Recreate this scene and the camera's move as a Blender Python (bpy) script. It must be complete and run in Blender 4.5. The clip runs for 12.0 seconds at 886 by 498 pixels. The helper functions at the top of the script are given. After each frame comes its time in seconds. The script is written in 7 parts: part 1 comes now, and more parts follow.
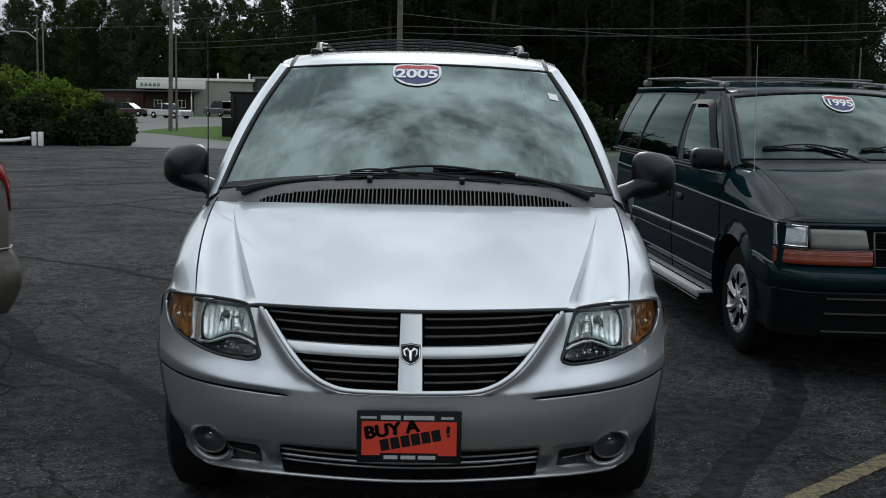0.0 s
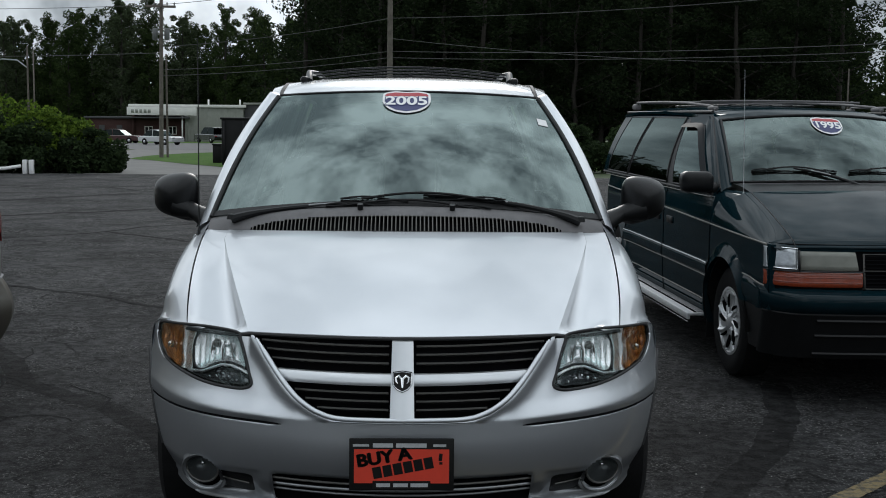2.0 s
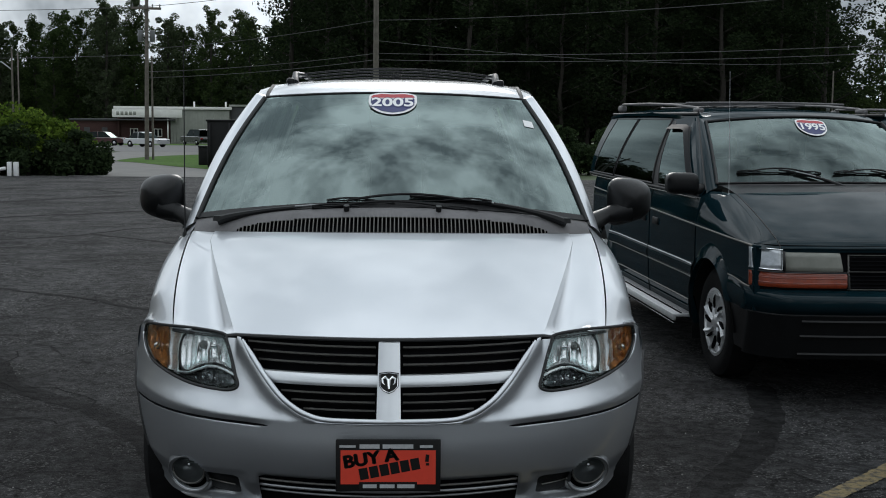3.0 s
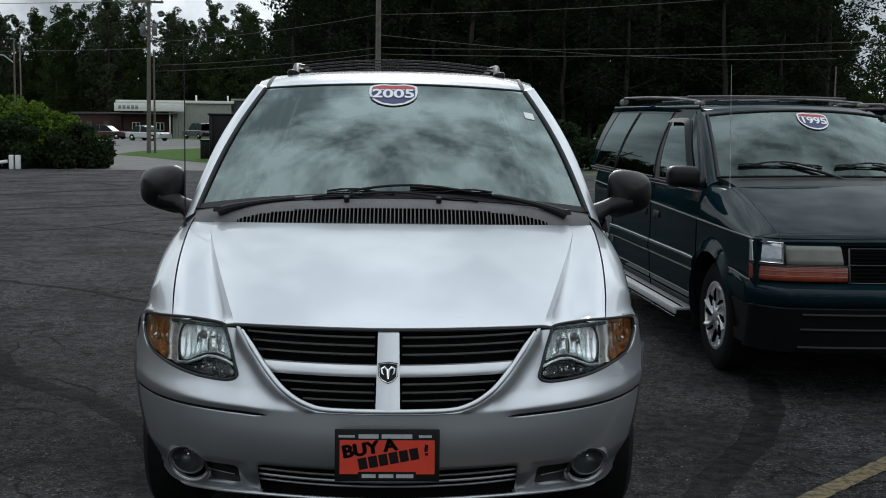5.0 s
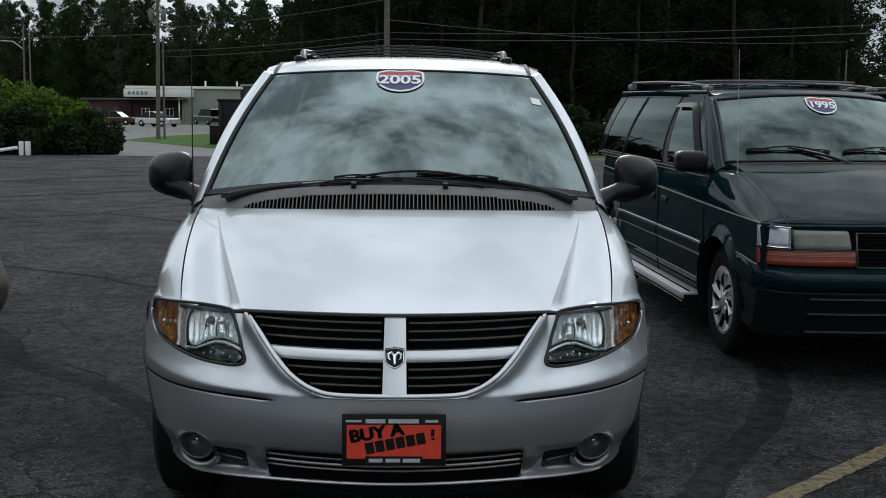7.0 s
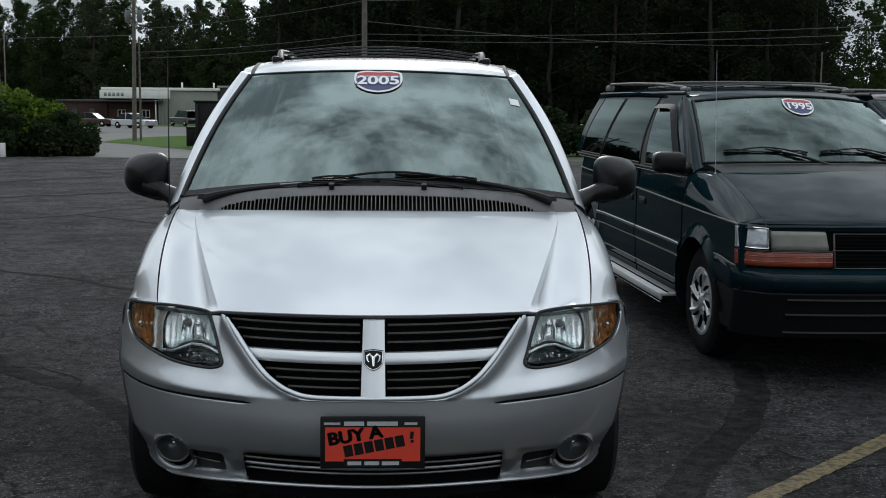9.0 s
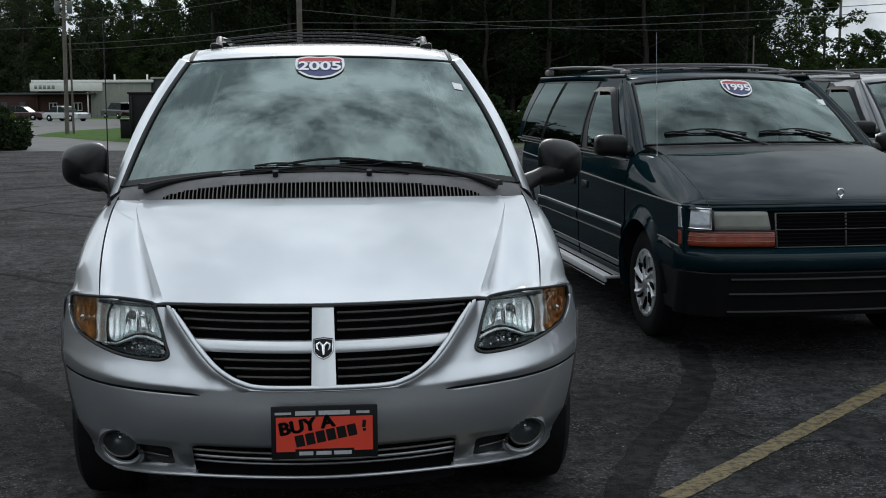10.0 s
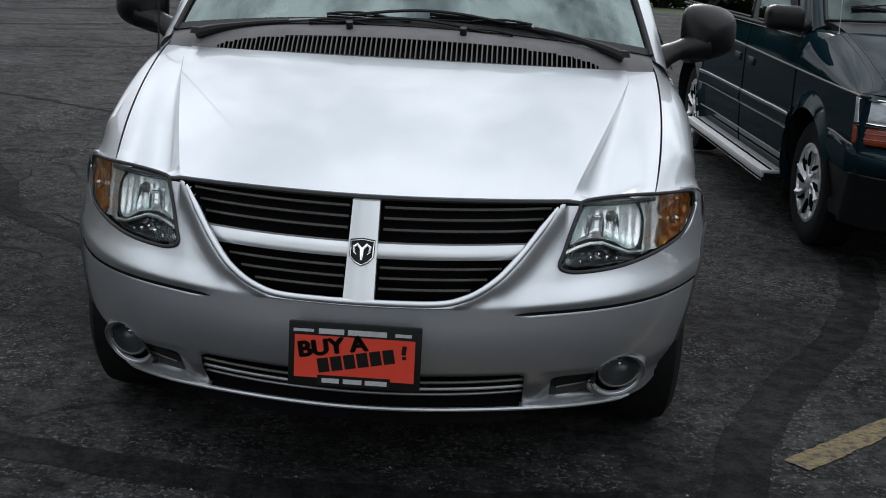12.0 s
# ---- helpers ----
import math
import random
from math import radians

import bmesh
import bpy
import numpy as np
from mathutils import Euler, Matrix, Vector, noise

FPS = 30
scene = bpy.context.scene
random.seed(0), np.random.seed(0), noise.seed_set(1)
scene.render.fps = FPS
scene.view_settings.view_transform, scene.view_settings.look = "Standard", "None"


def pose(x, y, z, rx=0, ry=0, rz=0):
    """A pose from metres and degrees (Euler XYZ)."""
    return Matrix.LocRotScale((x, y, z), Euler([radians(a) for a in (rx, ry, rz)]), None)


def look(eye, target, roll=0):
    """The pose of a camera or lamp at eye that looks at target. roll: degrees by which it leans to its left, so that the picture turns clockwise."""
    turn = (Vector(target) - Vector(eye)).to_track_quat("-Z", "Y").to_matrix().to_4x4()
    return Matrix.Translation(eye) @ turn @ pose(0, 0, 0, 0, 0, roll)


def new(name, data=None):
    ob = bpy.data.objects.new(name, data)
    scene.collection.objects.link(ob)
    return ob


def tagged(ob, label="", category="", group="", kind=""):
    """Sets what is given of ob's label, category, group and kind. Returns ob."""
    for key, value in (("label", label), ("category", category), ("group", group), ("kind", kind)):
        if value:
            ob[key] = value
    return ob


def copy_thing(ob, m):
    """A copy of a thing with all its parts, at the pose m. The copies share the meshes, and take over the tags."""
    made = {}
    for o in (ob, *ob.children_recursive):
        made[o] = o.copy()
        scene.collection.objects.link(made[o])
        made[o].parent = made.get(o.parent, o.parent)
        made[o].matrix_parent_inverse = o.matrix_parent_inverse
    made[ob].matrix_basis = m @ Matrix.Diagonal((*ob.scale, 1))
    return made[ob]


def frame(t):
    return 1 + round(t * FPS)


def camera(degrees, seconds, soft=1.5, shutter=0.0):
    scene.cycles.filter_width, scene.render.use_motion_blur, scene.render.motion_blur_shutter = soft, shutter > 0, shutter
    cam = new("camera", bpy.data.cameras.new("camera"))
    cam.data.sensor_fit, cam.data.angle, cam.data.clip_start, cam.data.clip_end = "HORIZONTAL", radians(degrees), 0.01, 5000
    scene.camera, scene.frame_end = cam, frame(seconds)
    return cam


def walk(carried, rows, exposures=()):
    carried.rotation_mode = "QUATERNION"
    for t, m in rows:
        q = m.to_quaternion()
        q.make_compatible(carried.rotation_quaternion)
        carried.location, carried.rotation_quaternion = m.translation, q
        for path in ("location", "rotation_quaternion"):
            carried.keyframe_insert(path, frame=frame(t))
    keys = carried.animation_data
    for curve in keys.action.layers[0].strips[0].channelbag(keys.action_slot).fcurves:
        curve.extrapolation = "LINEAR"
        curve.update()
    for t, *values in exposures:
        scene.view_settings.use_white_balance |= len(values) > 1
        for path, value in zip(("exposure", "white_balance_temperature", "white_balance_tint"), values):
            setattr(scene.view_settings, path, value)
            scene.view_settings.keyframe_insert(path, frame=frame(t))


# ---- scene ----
# ---------------------------------------------------------------- camera
cam = camera(40, 12.0, soft=1.0)
PATH = [
    (0, (0.038, -3.686, 1.547), (0.114, 1.272, 0.907), 1.06),
    (0.5, (0.037, -3.694, 1.550), (0.076, 1.263, 0.900), 1.62),
    (1, (0.038, -3.700, 1.558), (0.097, 1.265, 0.971), 0.96),
    (1.5, (0.040, -3.700, 1.557), (0.129, 1.267, 0.986), 1.08),
    (2, (0.042, -3.695, 1.559), (0.150, 1.274, 1.016), 0.56),
    (2.5, (0.043, -3.697, 1.556), (0.199, 1.271, 1.016), 0.54),
    (3, (0.042, -3.699, 1.556), (0.206, 1.270, 1.022), 0.55),
    (3.5, (0.046, -3.695, 1.557), (0.220, 1.274, 1.021), 0.04),
    (5.5, (0.050, -3.707, 1.539), (0.204, 1.257, 0.957), 0.85),
    (6, (0.054, -3.717, 1.540), (0.155, 1.242, 0.912), -0.07),
    (6.5, (0.060, -3.719, 1.546), (0.167, 1.240, 0.920), 0.56),
    (8.5, (0.057, -3.697, 1.546), (0.223, 1.267, 0.966), 0.12),
    (9, (0.057, -3.695, 1.542), (0.266, 1.264, 0.933), 0.57),
    (9.5, (0.054, -3.680, 1.539), (0.353, 1.270, 0.902), 0.71),
    (10, (0.030, -3.656, 1.527), (0.486, 1.279, 0.871), -0.23),
    (10.5, (0.127, -3.486, 1.488), (0.318, 1.440, 0.653), -0.18),
    (11, (0.234, -3.297, 1.481), (0.042, 1.600, 0.489), -0.16),
    (11.5, (0.279, -3.034, 1.461), (0.064, 1.823, 0.295), -0.22),
    (12, (0.325, -2.811, 1.482), (0.113, 2.030, 0.247), 3.01),
]
walk(cam, [(t, look(e, g, r)) for t, e, g, r in PATH], [(0, -0.15, 6500, 10), (9.5, -0.15, 6500, 10), (10.5, -0.08, 6540, 11), (11.0, 0.02, 6620, 12), (11.5, 0.10, 6640, 13), (12, 0.13, 6640, 13)])

# ---------------------------------------------------------------- world and light
SUN_ELEV, SUN_ROT = 20.0, 2.0      # degrees; rotation clockwise from +y
world = bpy.data.worlds.new("overcast_sky")
scene.world = world
world.use_nodes = True
wn, wl = world.node_tree.nodes, world.node_tree.links
wn.clear()
w_out = wn.new("ShaderNodeOutputWorld")
w_bg = wn.new("ShaderNodeBackground")
w_sky = wn.new("ShaderNodeTexSky")
w_sky.sky_type = 'NISHITA'
w_sky.sun_disc = False
w_sky.sun_elevation, w_sky.sun_rotation = radians(SUN_ELEV), radians(SUN_ROT)
w_sky.dust_density = 2.0
w_tc = wn.new("ShaderNodeTexCoord")
w_map = wn.new("ShaderNodeMapping")
w_map.inputs["Scale"].default_value = (1.0, 1.0, 0.9)
w_map.inputs["Location"].default_value = (0.35, 0.1, 0.0)
w_noise = wn.new("ShaderNodeTexNoise")
w_noise.inputs["Scale"].default_value = 3.2
w_noise.inputs["Detail"].default_value = 7.0
w_noise.inputs["Roughness"].default_value = 0.52
w_mask = wn.new("ShaderNodeValToRGB")
w_mask.color_ramp.elements[0].position, w_mask.color_ramp.elements[1].position = 0.12, 0.34
w_n2 = wn.new("ShaderNodeTexNoise")
w_n2.inputs["Scale"].default_value = 4.0
w_n2.inputs["Detail"].default_value = 6.0
w_n2.inputs["Roughness"].default_value = 0.60
w_shade = wn.new("ShaderNodeValToRGB")
w_shade.color_ramp.elements[0].position, w_shade.color_ramp.elements[1].position = 0.39, 0.60
w_shade.color_ramp.elements[0].color = (2.35, 2.70, 3.0, 1)
w_shade.color_ramp.elements[1].color = (8.9, 9.65, 10.2, 1)
w_mix = wn.new("ShaderNodeMix")
w_mix.data_type = 'RGBA'
wl.new(w_tc.outputs["Generated"], w_map.inputs["Vector"])
wl.new(w_map.outputs[0], w_noise.inputs["Vector"])
wl.new(w_map.outputs[0], w_n2.inputs["Vector"])
wl.new(w_noise.outputs["Fac"], w_mask.inputs[0])
wl.new(w_n2.outputs["Fac"], w_shade.inputs[0])
wl.new(w_mask.outputs[0], w_mix.inputs["Factor"])
wl.new(w_sky.outputs[0], w_mix.inputs["A"])
wl.new(w_shade.outputs[0], w_mix.inputs["B"])
# an overcast dome: brighter overhead than at the horizon
w_sep = wn.new("ShaderNodeSeparateXYZ")
w_dome = wn.new("ShaderNodeMapRange")
w_dome.inputs["From Min"].default_value, w_dome.inputs["From Max"].default_value = 0.0, 1.0
w_dome.inputs["To Min"].default_value, w_dome.inputs["To Max"].default_value = 0.95, 1.62
w_mul = wn.new("ShaderNodeVectorMath")
w_mul.operation = 'SCALE'
wl.new(w_tc.outputs["Generated"], w_sep.inputs[0])
wl.new(w_sep.outputs["Z"], w_dome.inputs["Value"])
# the cloud cover is brighter all round the hidden sun
w_dot = wn.new("ShaderNodeVectorMath")
w_dot.operation = 'DOT_PRODUCT'
w_dot.inputs[1].default_value = (math.sin(radians(SUN_ROT)) * math.cos(radians(SUN_ELEV)), math.cos(radians(SUN_ROT)) * math.cos(radians(SUN_ELEV)), math.sin(radians(SUN_ELEV)))
w_glow = wn.new("ShaderNodeMapRange")
w_glow.interpolation_type = 'SMOOTHSTEP'
w_glow.inputs["From Min"].default_value, w_glow.inputs["From Max"].default_value = 0.1, 1.0
w_glow.inputs["To Min"].default_value, w_glow.inputs["To Max"].default_value = 0.90, 1.10
w_both = wn.new("ShaderNodeMath")
w_both.operation = 'MULTIPLY'
wl.new(w_tc.outputs["Generated"], w_dot.inputs[0])
wl.new(w_dot.outputs["Value"], w_glow.inputs["Value"])
wl.new(w_dome.outputs[0], w_both.inputs[0])
wl.new(w_glow.outputs[0], w_both.inputs[1])
wl.new(w_mix.outputs["Result"], w_mul.inputs[0])
wl.new(w_both.outputs[0], w_mul.inputs["Scale"])
wl.new(w_mul.outputs[0], w_bg.inputs[0])
w_bg.inputs[1].default_value = 0.12
wl.new(w_bg.outputs[0], w_out.inputs[0])

sun = new("sun", bpy.data.lights.new("sun", 'SUN'))
sun.data.energy, sun.data.angle, sun.data.color = 0.55, radians(16), (1.0, 0.97, 0.93)
_e, _r = radians(SUN_ELEV), radians(SUN_ROT)
sun.matrix_world = look((40 * math.sin(_r) * math.cos(_e), 40 * math.cos(_r) * math.cos(_e), 40 * math.sin(_e)), (0, 0, 0))
scene.view_settings.exposure = 0.0

# ---------------------------------------------------------------- materials
def mat(name, color, rough=0.5, metal=0.0, coat=0.0, var=0.0, scale=4.0, bump=0.0, bscale=60.0, color2=None, spec=None, bdist=0.01, ramp=(0.3, 0.72)):
    """A principled material with two-scale colour variation and fine relief."""
    m = bpy.data.materials.new(name)
    m.use_nodes = True
    nt = m.node_tree
    b = nt.nodes["Principled BSDF"]
    b.inputs["Base Color"].default_value = (*color, 1)
    b.inputs["Roughness"].default_value = rough
    b.inputs["Metallic"].default_value = metal
    b.inputs["Coat Weight"].default_value = coat
    b.inputs["Coat Roughness"].default_value = 0.04
    if spec is not None:
        b.inputs["Specular IOR Level"].default_value = spec
    tc = nt.nodes.new("ShaderNodeTexCoord")
    if var > 0 or color2:
        n1 = nt.nodes.new("ShaderNodeTexNoise")
        n1.inputs["Scale"].default_value = scale
        n1.inputs["Detail"].default_value = 8
        n1.inputs["Roughness"].default_value = 0.62
        nt.links.new(tc.outputs["Object"], n1.inputs["Vector"])
        cr = nt.nodes.new("ShaderNodeValToRGB")
        cr.color_ramp.elements[0].position, cr.color_ramp.elements[1].position = ramp
        c2 = color2 or tuple(min(1, c * (1 + var)) for c in color)
        c1 = color if color2 else tuple(c * (1 - var) for c in color)
        cr.color_ramp.elements[0].color = (*c1, 1)
        cr.color_ramp.elements[1].color = (*c2, 1)
        nt.links.new(n1.outputs["Fac"], cr.inputs[0])
        nt.links.new(cr.outputs[0], b.inputs["Base Color"])
    if bump > 0:
        n2 = nt.nodes.new("ShaderNodeTexNoise")
        n2.inputs["Scale"].default_value = bscale
        n2.inputs["Detail"].default_value = 6
        nt.links.new(tc.outputs["Object"], n2.inputs["Vector"])
        bp = nt.nodes.new("ShaderNodeBump")
        bp.inputs["Strength"].default_value = bump
        bp.inputs["Distance"].default_value = bdist
        nt.links.new(n2.outputs["Fac"], bp.inputs["Height"])
        nt.links.new(bp.outputs[0], b.inputs["Normal"])
    return m


def glass_mat(name, tint, ior=1.6, rough=0.0, gloss=1.0):
    """Clear pane: see-through body with a mirror coat by Fresnel."""
    m = bpy.data.materials.new(name)
    m.use_nodes = True
    nt = m.node_tree
    nt.nodes.clear()
    out = nt.nodes.new("ShaderNodeOutputMaterial")
    mix = nt.nodes.new("ShaderNodeMixShader")
    tr = nt.nodes.new("ShaderNodeBsdfTransparent")
    tr.inputs[0].default_value = (*tint, 1)
    gl = nt.nodes.new("ShaderNodeBsdfGlossy")
    gl.inputs["Roughness"].default_value = rough
    gl.inputs["Color"].default_value = (0.80 * gloss, 0.98 * gloss, 0.96 * gloss, 1)
    fr = nt.nodes.new("ShaderNodeFresnel")
    fr.inputs[0].default_value = ior
    nt.links.new(fr.outputs[0], mix.inputs[0])
    nt.links.new(tr.outputs[0], mix.inputs[1])
    nt.links.new(gl.outputs[0], mix.inputs[2])
    nt.links.new(mix.outputs[0], out.inputs[0])
    return m


M_SILVER = mat("silver_metallic_paint", (0.634, 0.660, 0.693), 0.44, 0.97, coat=1.0, var=0.03, scale=3)
M_SILVER2 = mat("silver_trim_paint", (0.62, 0.64, 0.66), 0.34, 0.75, coat=0.4, var=0.03, scale=12)
M_GREEN = mat("dark_green_metallic_paint", (0.0036, 0.0152, 0.0206), 0.45, 0.0, spec=0.0, coat=0.40, var=0.22, scale=3)
M_GREY = mat("grey_metallic_paint", (0.085, 0.092, 0.098), 0.3, 0.5, coat=0.8, var=0.06, scale=3)
M_TAN = mat("tan_metallic_paint", (0.15, 0.137, 0.113), 0.35, 0.55, coat=0.5, var=0.05, scale=3)
M_WHITE_PAINT = mat("white_car_paint", (0.5, 0.51, 0.52), 0.3, 0.0, coat=0.5, var=0.03)
M_RED_PAINT = mat("dark_red_car_paint", (0.045, 0.008, 0.008), 0.3, 0.0, coat=0.6, var=0.05)
M_BLACK_PAINT = mat("black_car_paint", (0.01, 0.011, 0.012), 0.25, 0.0, coat=0.7, var=0.05)
M_PLASTIC = mat("black_plastic", (0.007, 0.0074, 0.008), 0.34, 0, spec=0.25, var=0.2, scale=20, bump=0.08, bscale=350)
M_SLAT = mat("satin_grey_slat", (0.115, 0.112, 0.105), 0.35, 0.2, var=0.2, scale=20)
M_COWL = mat("weathered_grey_plastic", (0.125, 0.121, 0.124), 0.62, 0, var=0.25, scale=9, bump=0.15, bscale=220)
M_RUBBER = mat("tyre_rubber", (0.009, 0.009, 0.0095), 0.85, 0, spec=0.15, var=0.3, scale=15, bump=0.25, bscale=90)
M_SEAL = mat("black_rubber_seal", (0.010, 0.010, 0.011), 0.6, 0, var=0.1, scale=30)
M_DARK = mat("dark_recess", (0.006, 0.006, 0.007), 0.9, 0, spec=0.04, var=0.2, scale=10)
M_CHROME = mat("chrome", (0.85, 0.86, 0.87), 0.08, 1.0, var=0.02, scale=30)
M_REFL = mat("lamp_reflector", (0.93, 0.95, 0.97), 0.22, 0.84, var=0.06, scale=40)
M_FOG = mat("dull_fog_lamp_reflector", (0.15, 0.16, 0.165), 0.35, 0.7, var=0.1, scale=40)
M_WHEEL = mat("bright_wheel_cover", (0.72, 0.73, 0.74), 0.3, 0.6, var=0.05, scale=20)
M_BOARD = mat("brushed_bright_aluminium", (0.62, 0.63, 0.64), 0.5, 0.3, var=0.08, scale=30)
M_BLACKSTEEL = mat("black_painted_steel", (0.012, 0.012, 0.013), 0.6, 0, var=0.3, scale=3, spec=0.2)
M_ALU = mat("cast_aluminium", (0.55, 0.56, 0.57), 0.25, 0.9, var=0.05, scale=20)
M_AMBER = mat("amber_plastic", (0.22, 0.062, 0.012), 0.16, 0.70, coat=0.5, scale=34, color2=(0.92, 0.42, 0.12), ramp=(0.40, 0.72))
M_ORANGE = mat("orange_lens", (0.24, 0.036, 0.010), 0.25, 0.0, coat=0.8, var=0.2, scale=18)
M_REDLENS = mat("red_tail_lens", (0.30, 0.012, 0.018), 0.15, 0.0, coat=0.8, var=0.15, scale=20)
M_HAZE = mat("hazed_headlamp_lens", (0.24, 0.245, 0.215), 0.35, 0.2, coat=0.5, var=0.15, scale=10)
M_CLEARLAMP = mat("clear_headlamp_insert", (0.62, 0.65, 0.68), 0.22, 0.6, coat=0.6, var=0.25, scale=35)
M_LOWLAMP = mat("smoky_lower_lamp", (0.16, 0.17, 0.18), 0.2, 0.85, var=0.4, scale=60)
M_GLASS = glass_mat("windshield_glass", (0.32, 0.40, 0.37), 2.40)
M_LENS = glass_mat("clear_lens", (0.94, 0.95, 0.95), 1.35)
M_TINT = glass_mat("dark_tinted_glass", (0.045, 0.05, 0.056), 1.50, gloss=0.55)
M_GLASS2 = glass_mat("older_windshield_glass", (0.40, 0.46, 0.43), 1.75)
M_INTERIOR = mat("grey_cloth_interior", (0.09, 0.09, 0.085), 0.9, 0, var=0.15, scale=20, bump=0.2, bscale=200)
M_DASH = mat("grey_dashboard_plastic", (0.13, 0.13, 0.125), 0.7, 0, var=0.12, scale=20)
M_WHITE = mat("white_vinyl", (0.8, 0.8, 0.8), 0.5, 0, var=0.03, scale=30)
M_NAVY = mat("navy_vinyl", (0.028, 0.035, 0.13), 0.5, 0, var=0.05, scale=30)
M_REDV = mat("red_vinyl", (0.42, 0.04, 0.05), 0.5, 0, var=0.05, scale=30)
M_PLATE = mat("orange_red_plate", (0.66, 0.052, 0.026), 0.45, 0, var=0.06, scale=25)
M_PRINT = mat("grey_white_print", (0.42, 0.43, 0.44), 0.5, 0, var=0.15, scale=120)
M_BLACKV = mat("black_print", (0.008, 0.008, 0.008), 0.5, 0, spec=0.2, var=0.05, scale=30)
M_STEEL = mat("galvanised_steel", (0.34, 0.35, 0.36), 0.45, 0.8, var=0.15, scale=12)
M_STRIPE = mat("pale_pinstripe", (0.20, 0.19, 0.17), 0.5, 0.2, var=0.1, scale=20)
M_TREAD = mat("grey_ribbed_tread", (0.24, 0.24, 0.245), 0.6, 0.2, var=0.2, scale=40, bump=0.3, bscale=300)
M_VISOR = mat("smoked_acrylic", (0.010, 0.011, 0.013), 0.55, 0.0, spec=0.08, var=0.1, scale=10)
M_TINT_CLEAR = glass_mat("front_door_glass", (0.16, 0.20, 0.24), 1.55, gloss=0.9)
M_UNDER = mat("underbody_metal", (0.012, 0.012, 0.012), 0.9, 0, spec=0.06, var=0.2, scale=8)


def asphalt_mat(name, dark=1.0, stones=1.0):
    m = bpy.data.materials.new(name)
    m.use_nodes = True
    nt = m.node_tree
    b = nt.nodes["Principled BSDF"]
    N, L = nt.nodes.new, nt.links.new
    tc = N("ShaderNodeTexCoord")

    def noise_node(scale, detail, rough=0.6):
        n = N("ShaderNodeTexNoise")
        n.inputs["Scale"].default_value, n.inputs["Detail"].default_value, n.inputs["Roughness"].default_value = scale, detail, rough
        L(tc.outputs["Object"], n.inputs["Vector"])
        return n
    big, mid, fine = noise_node(0.8, 6), noise_node(11.0, 10, 0.8), noise_node(50.0, 5, 0.75)
    r1 = N("ShaderNodeValToRGB")
    r1.color_ramp.elements[0].position, r1.color_ramp.elements[1].position = 0.42, 0.58
    r1.color_ramp.elements[0].color, r1.color_ramp.elements[1].color = (0.0335 * dark, 0.0334 * dark, 0.0343 * dark, 1), (0.0645 * dark, 0.0642 * dark, 0.0656 * dark, 1)
    L(big.outputs["Fac"], r1.inputs[0])
    r2 = N("ShaderNodeValToRGB")
    r2.color_ramp.elements[0].position, r2.color_ramp.elements[1].position = 0.44, 0.58
    r2.color_ramp.elements[0].color, r2.color_ramp.elements[1].color = (0.50, 0.50, 0.50, 1), (1.6, 1.6, 1.6, 1)
    L(mid.outputs["Fac"], r2.inputs[0])
    mul = N("ShaderNodeMix")
    mul.data_type, mul.blend_type = 'RGBA', 'MULTIPLY'
    mul.inputs["Factor"].default_value = 1.0
    L(r1.outputs[0], mul.inputs["A"])
    L(r2.outputs[0], mul.inputs["B"])
    # light stones in the binder
    r3 = N("ShaderNodeValToRGB")
    r3.color_ramp.elements[0].position, r3.color_ramp.elements[1].position = 0.54, 0.60
    L(fine.outputs["Fac"], r3.inputs[0])
    # bare patches where the binder has worn away
    worn = noise_node(1.7, 6, 0.65)
    r4 = N("ShaderNodeValToRGB")
    r4.color_ramp.elements[0].position, r4.color_ramp.elements[1].position = 0.44, 0.58
    r4.color_ramp.elements[0].color, r4.color_ramp.elements[1].color = (0.10 * stones, 0.10 * stones, 0.10 * stones, 1), (stones, stones, stones, 1)
    L(worn.outputs["Fac"], r4.inputs[0])
    speck = N("ShaderNodeMath")
    speck.operation = 'MULTIPLY'
    L(r3.outputs[0], speck.inputs[0])
    L(r4.outputs[0], speck.inputs[1])
    mix = N("ShaderNodeMix")
    mix.data_type = 'RGBA'
    mix.inputs["B"].default_value = (0.24 * dark, 0.238 * dark, 0.232 * dark, 1)
    L(speck.outputs[0], mix.inputs["Factor"])
    L(mul.outputs["Result"], mix.inputs["A"])
    # fine crazing where the surface has aged
    warp = noise_node(2.2, 4)
    add = N("ShaderNodeMix")
    add.data_type = 'RGBA'
    add.inputs["Factor"].default_value = 0.22
    L(tc.outputs["Object"], add.inputs["A"])
    L(warp.outputs["Color"], add.inputs["B"])
    vor = N("ShaderNodeTexVoronoi")
    vor.feature = 'DISTANCE_TO_EDGE'
    vor.inputs["Scale"].default_value = 2.6
    L(add.outputs["Result"], vor.inputs["Vector"])
    r5 = N("ShaderNodeValToRGB")
    r5.color_ramp.elements[0].position, r5.color_ramp.elements[1].position = 0.008, 0.030
    r5.color_ramp.elements[0].color = (0.35, 0.35, 0.35, 1)
    L(vor.outputs["Distance"], r5.inputs[0])
    aged = noise_node(0.55, 4)
    r6 = N("ShaderNodeValToRGB")
    r6.color_ramp.elements[0].position, r6.color_ramp.elements[1].position = 0.50, 0.60
    L(aged.outputs["Fac"], r6.inputs[0])
    craze = N("ShaderNodeMix")
    craze.data_type, craze.blend_type = 'RGBA', 'MULTIPLY'
    L(r6.outputs[0], craze.inputs["Factor"])
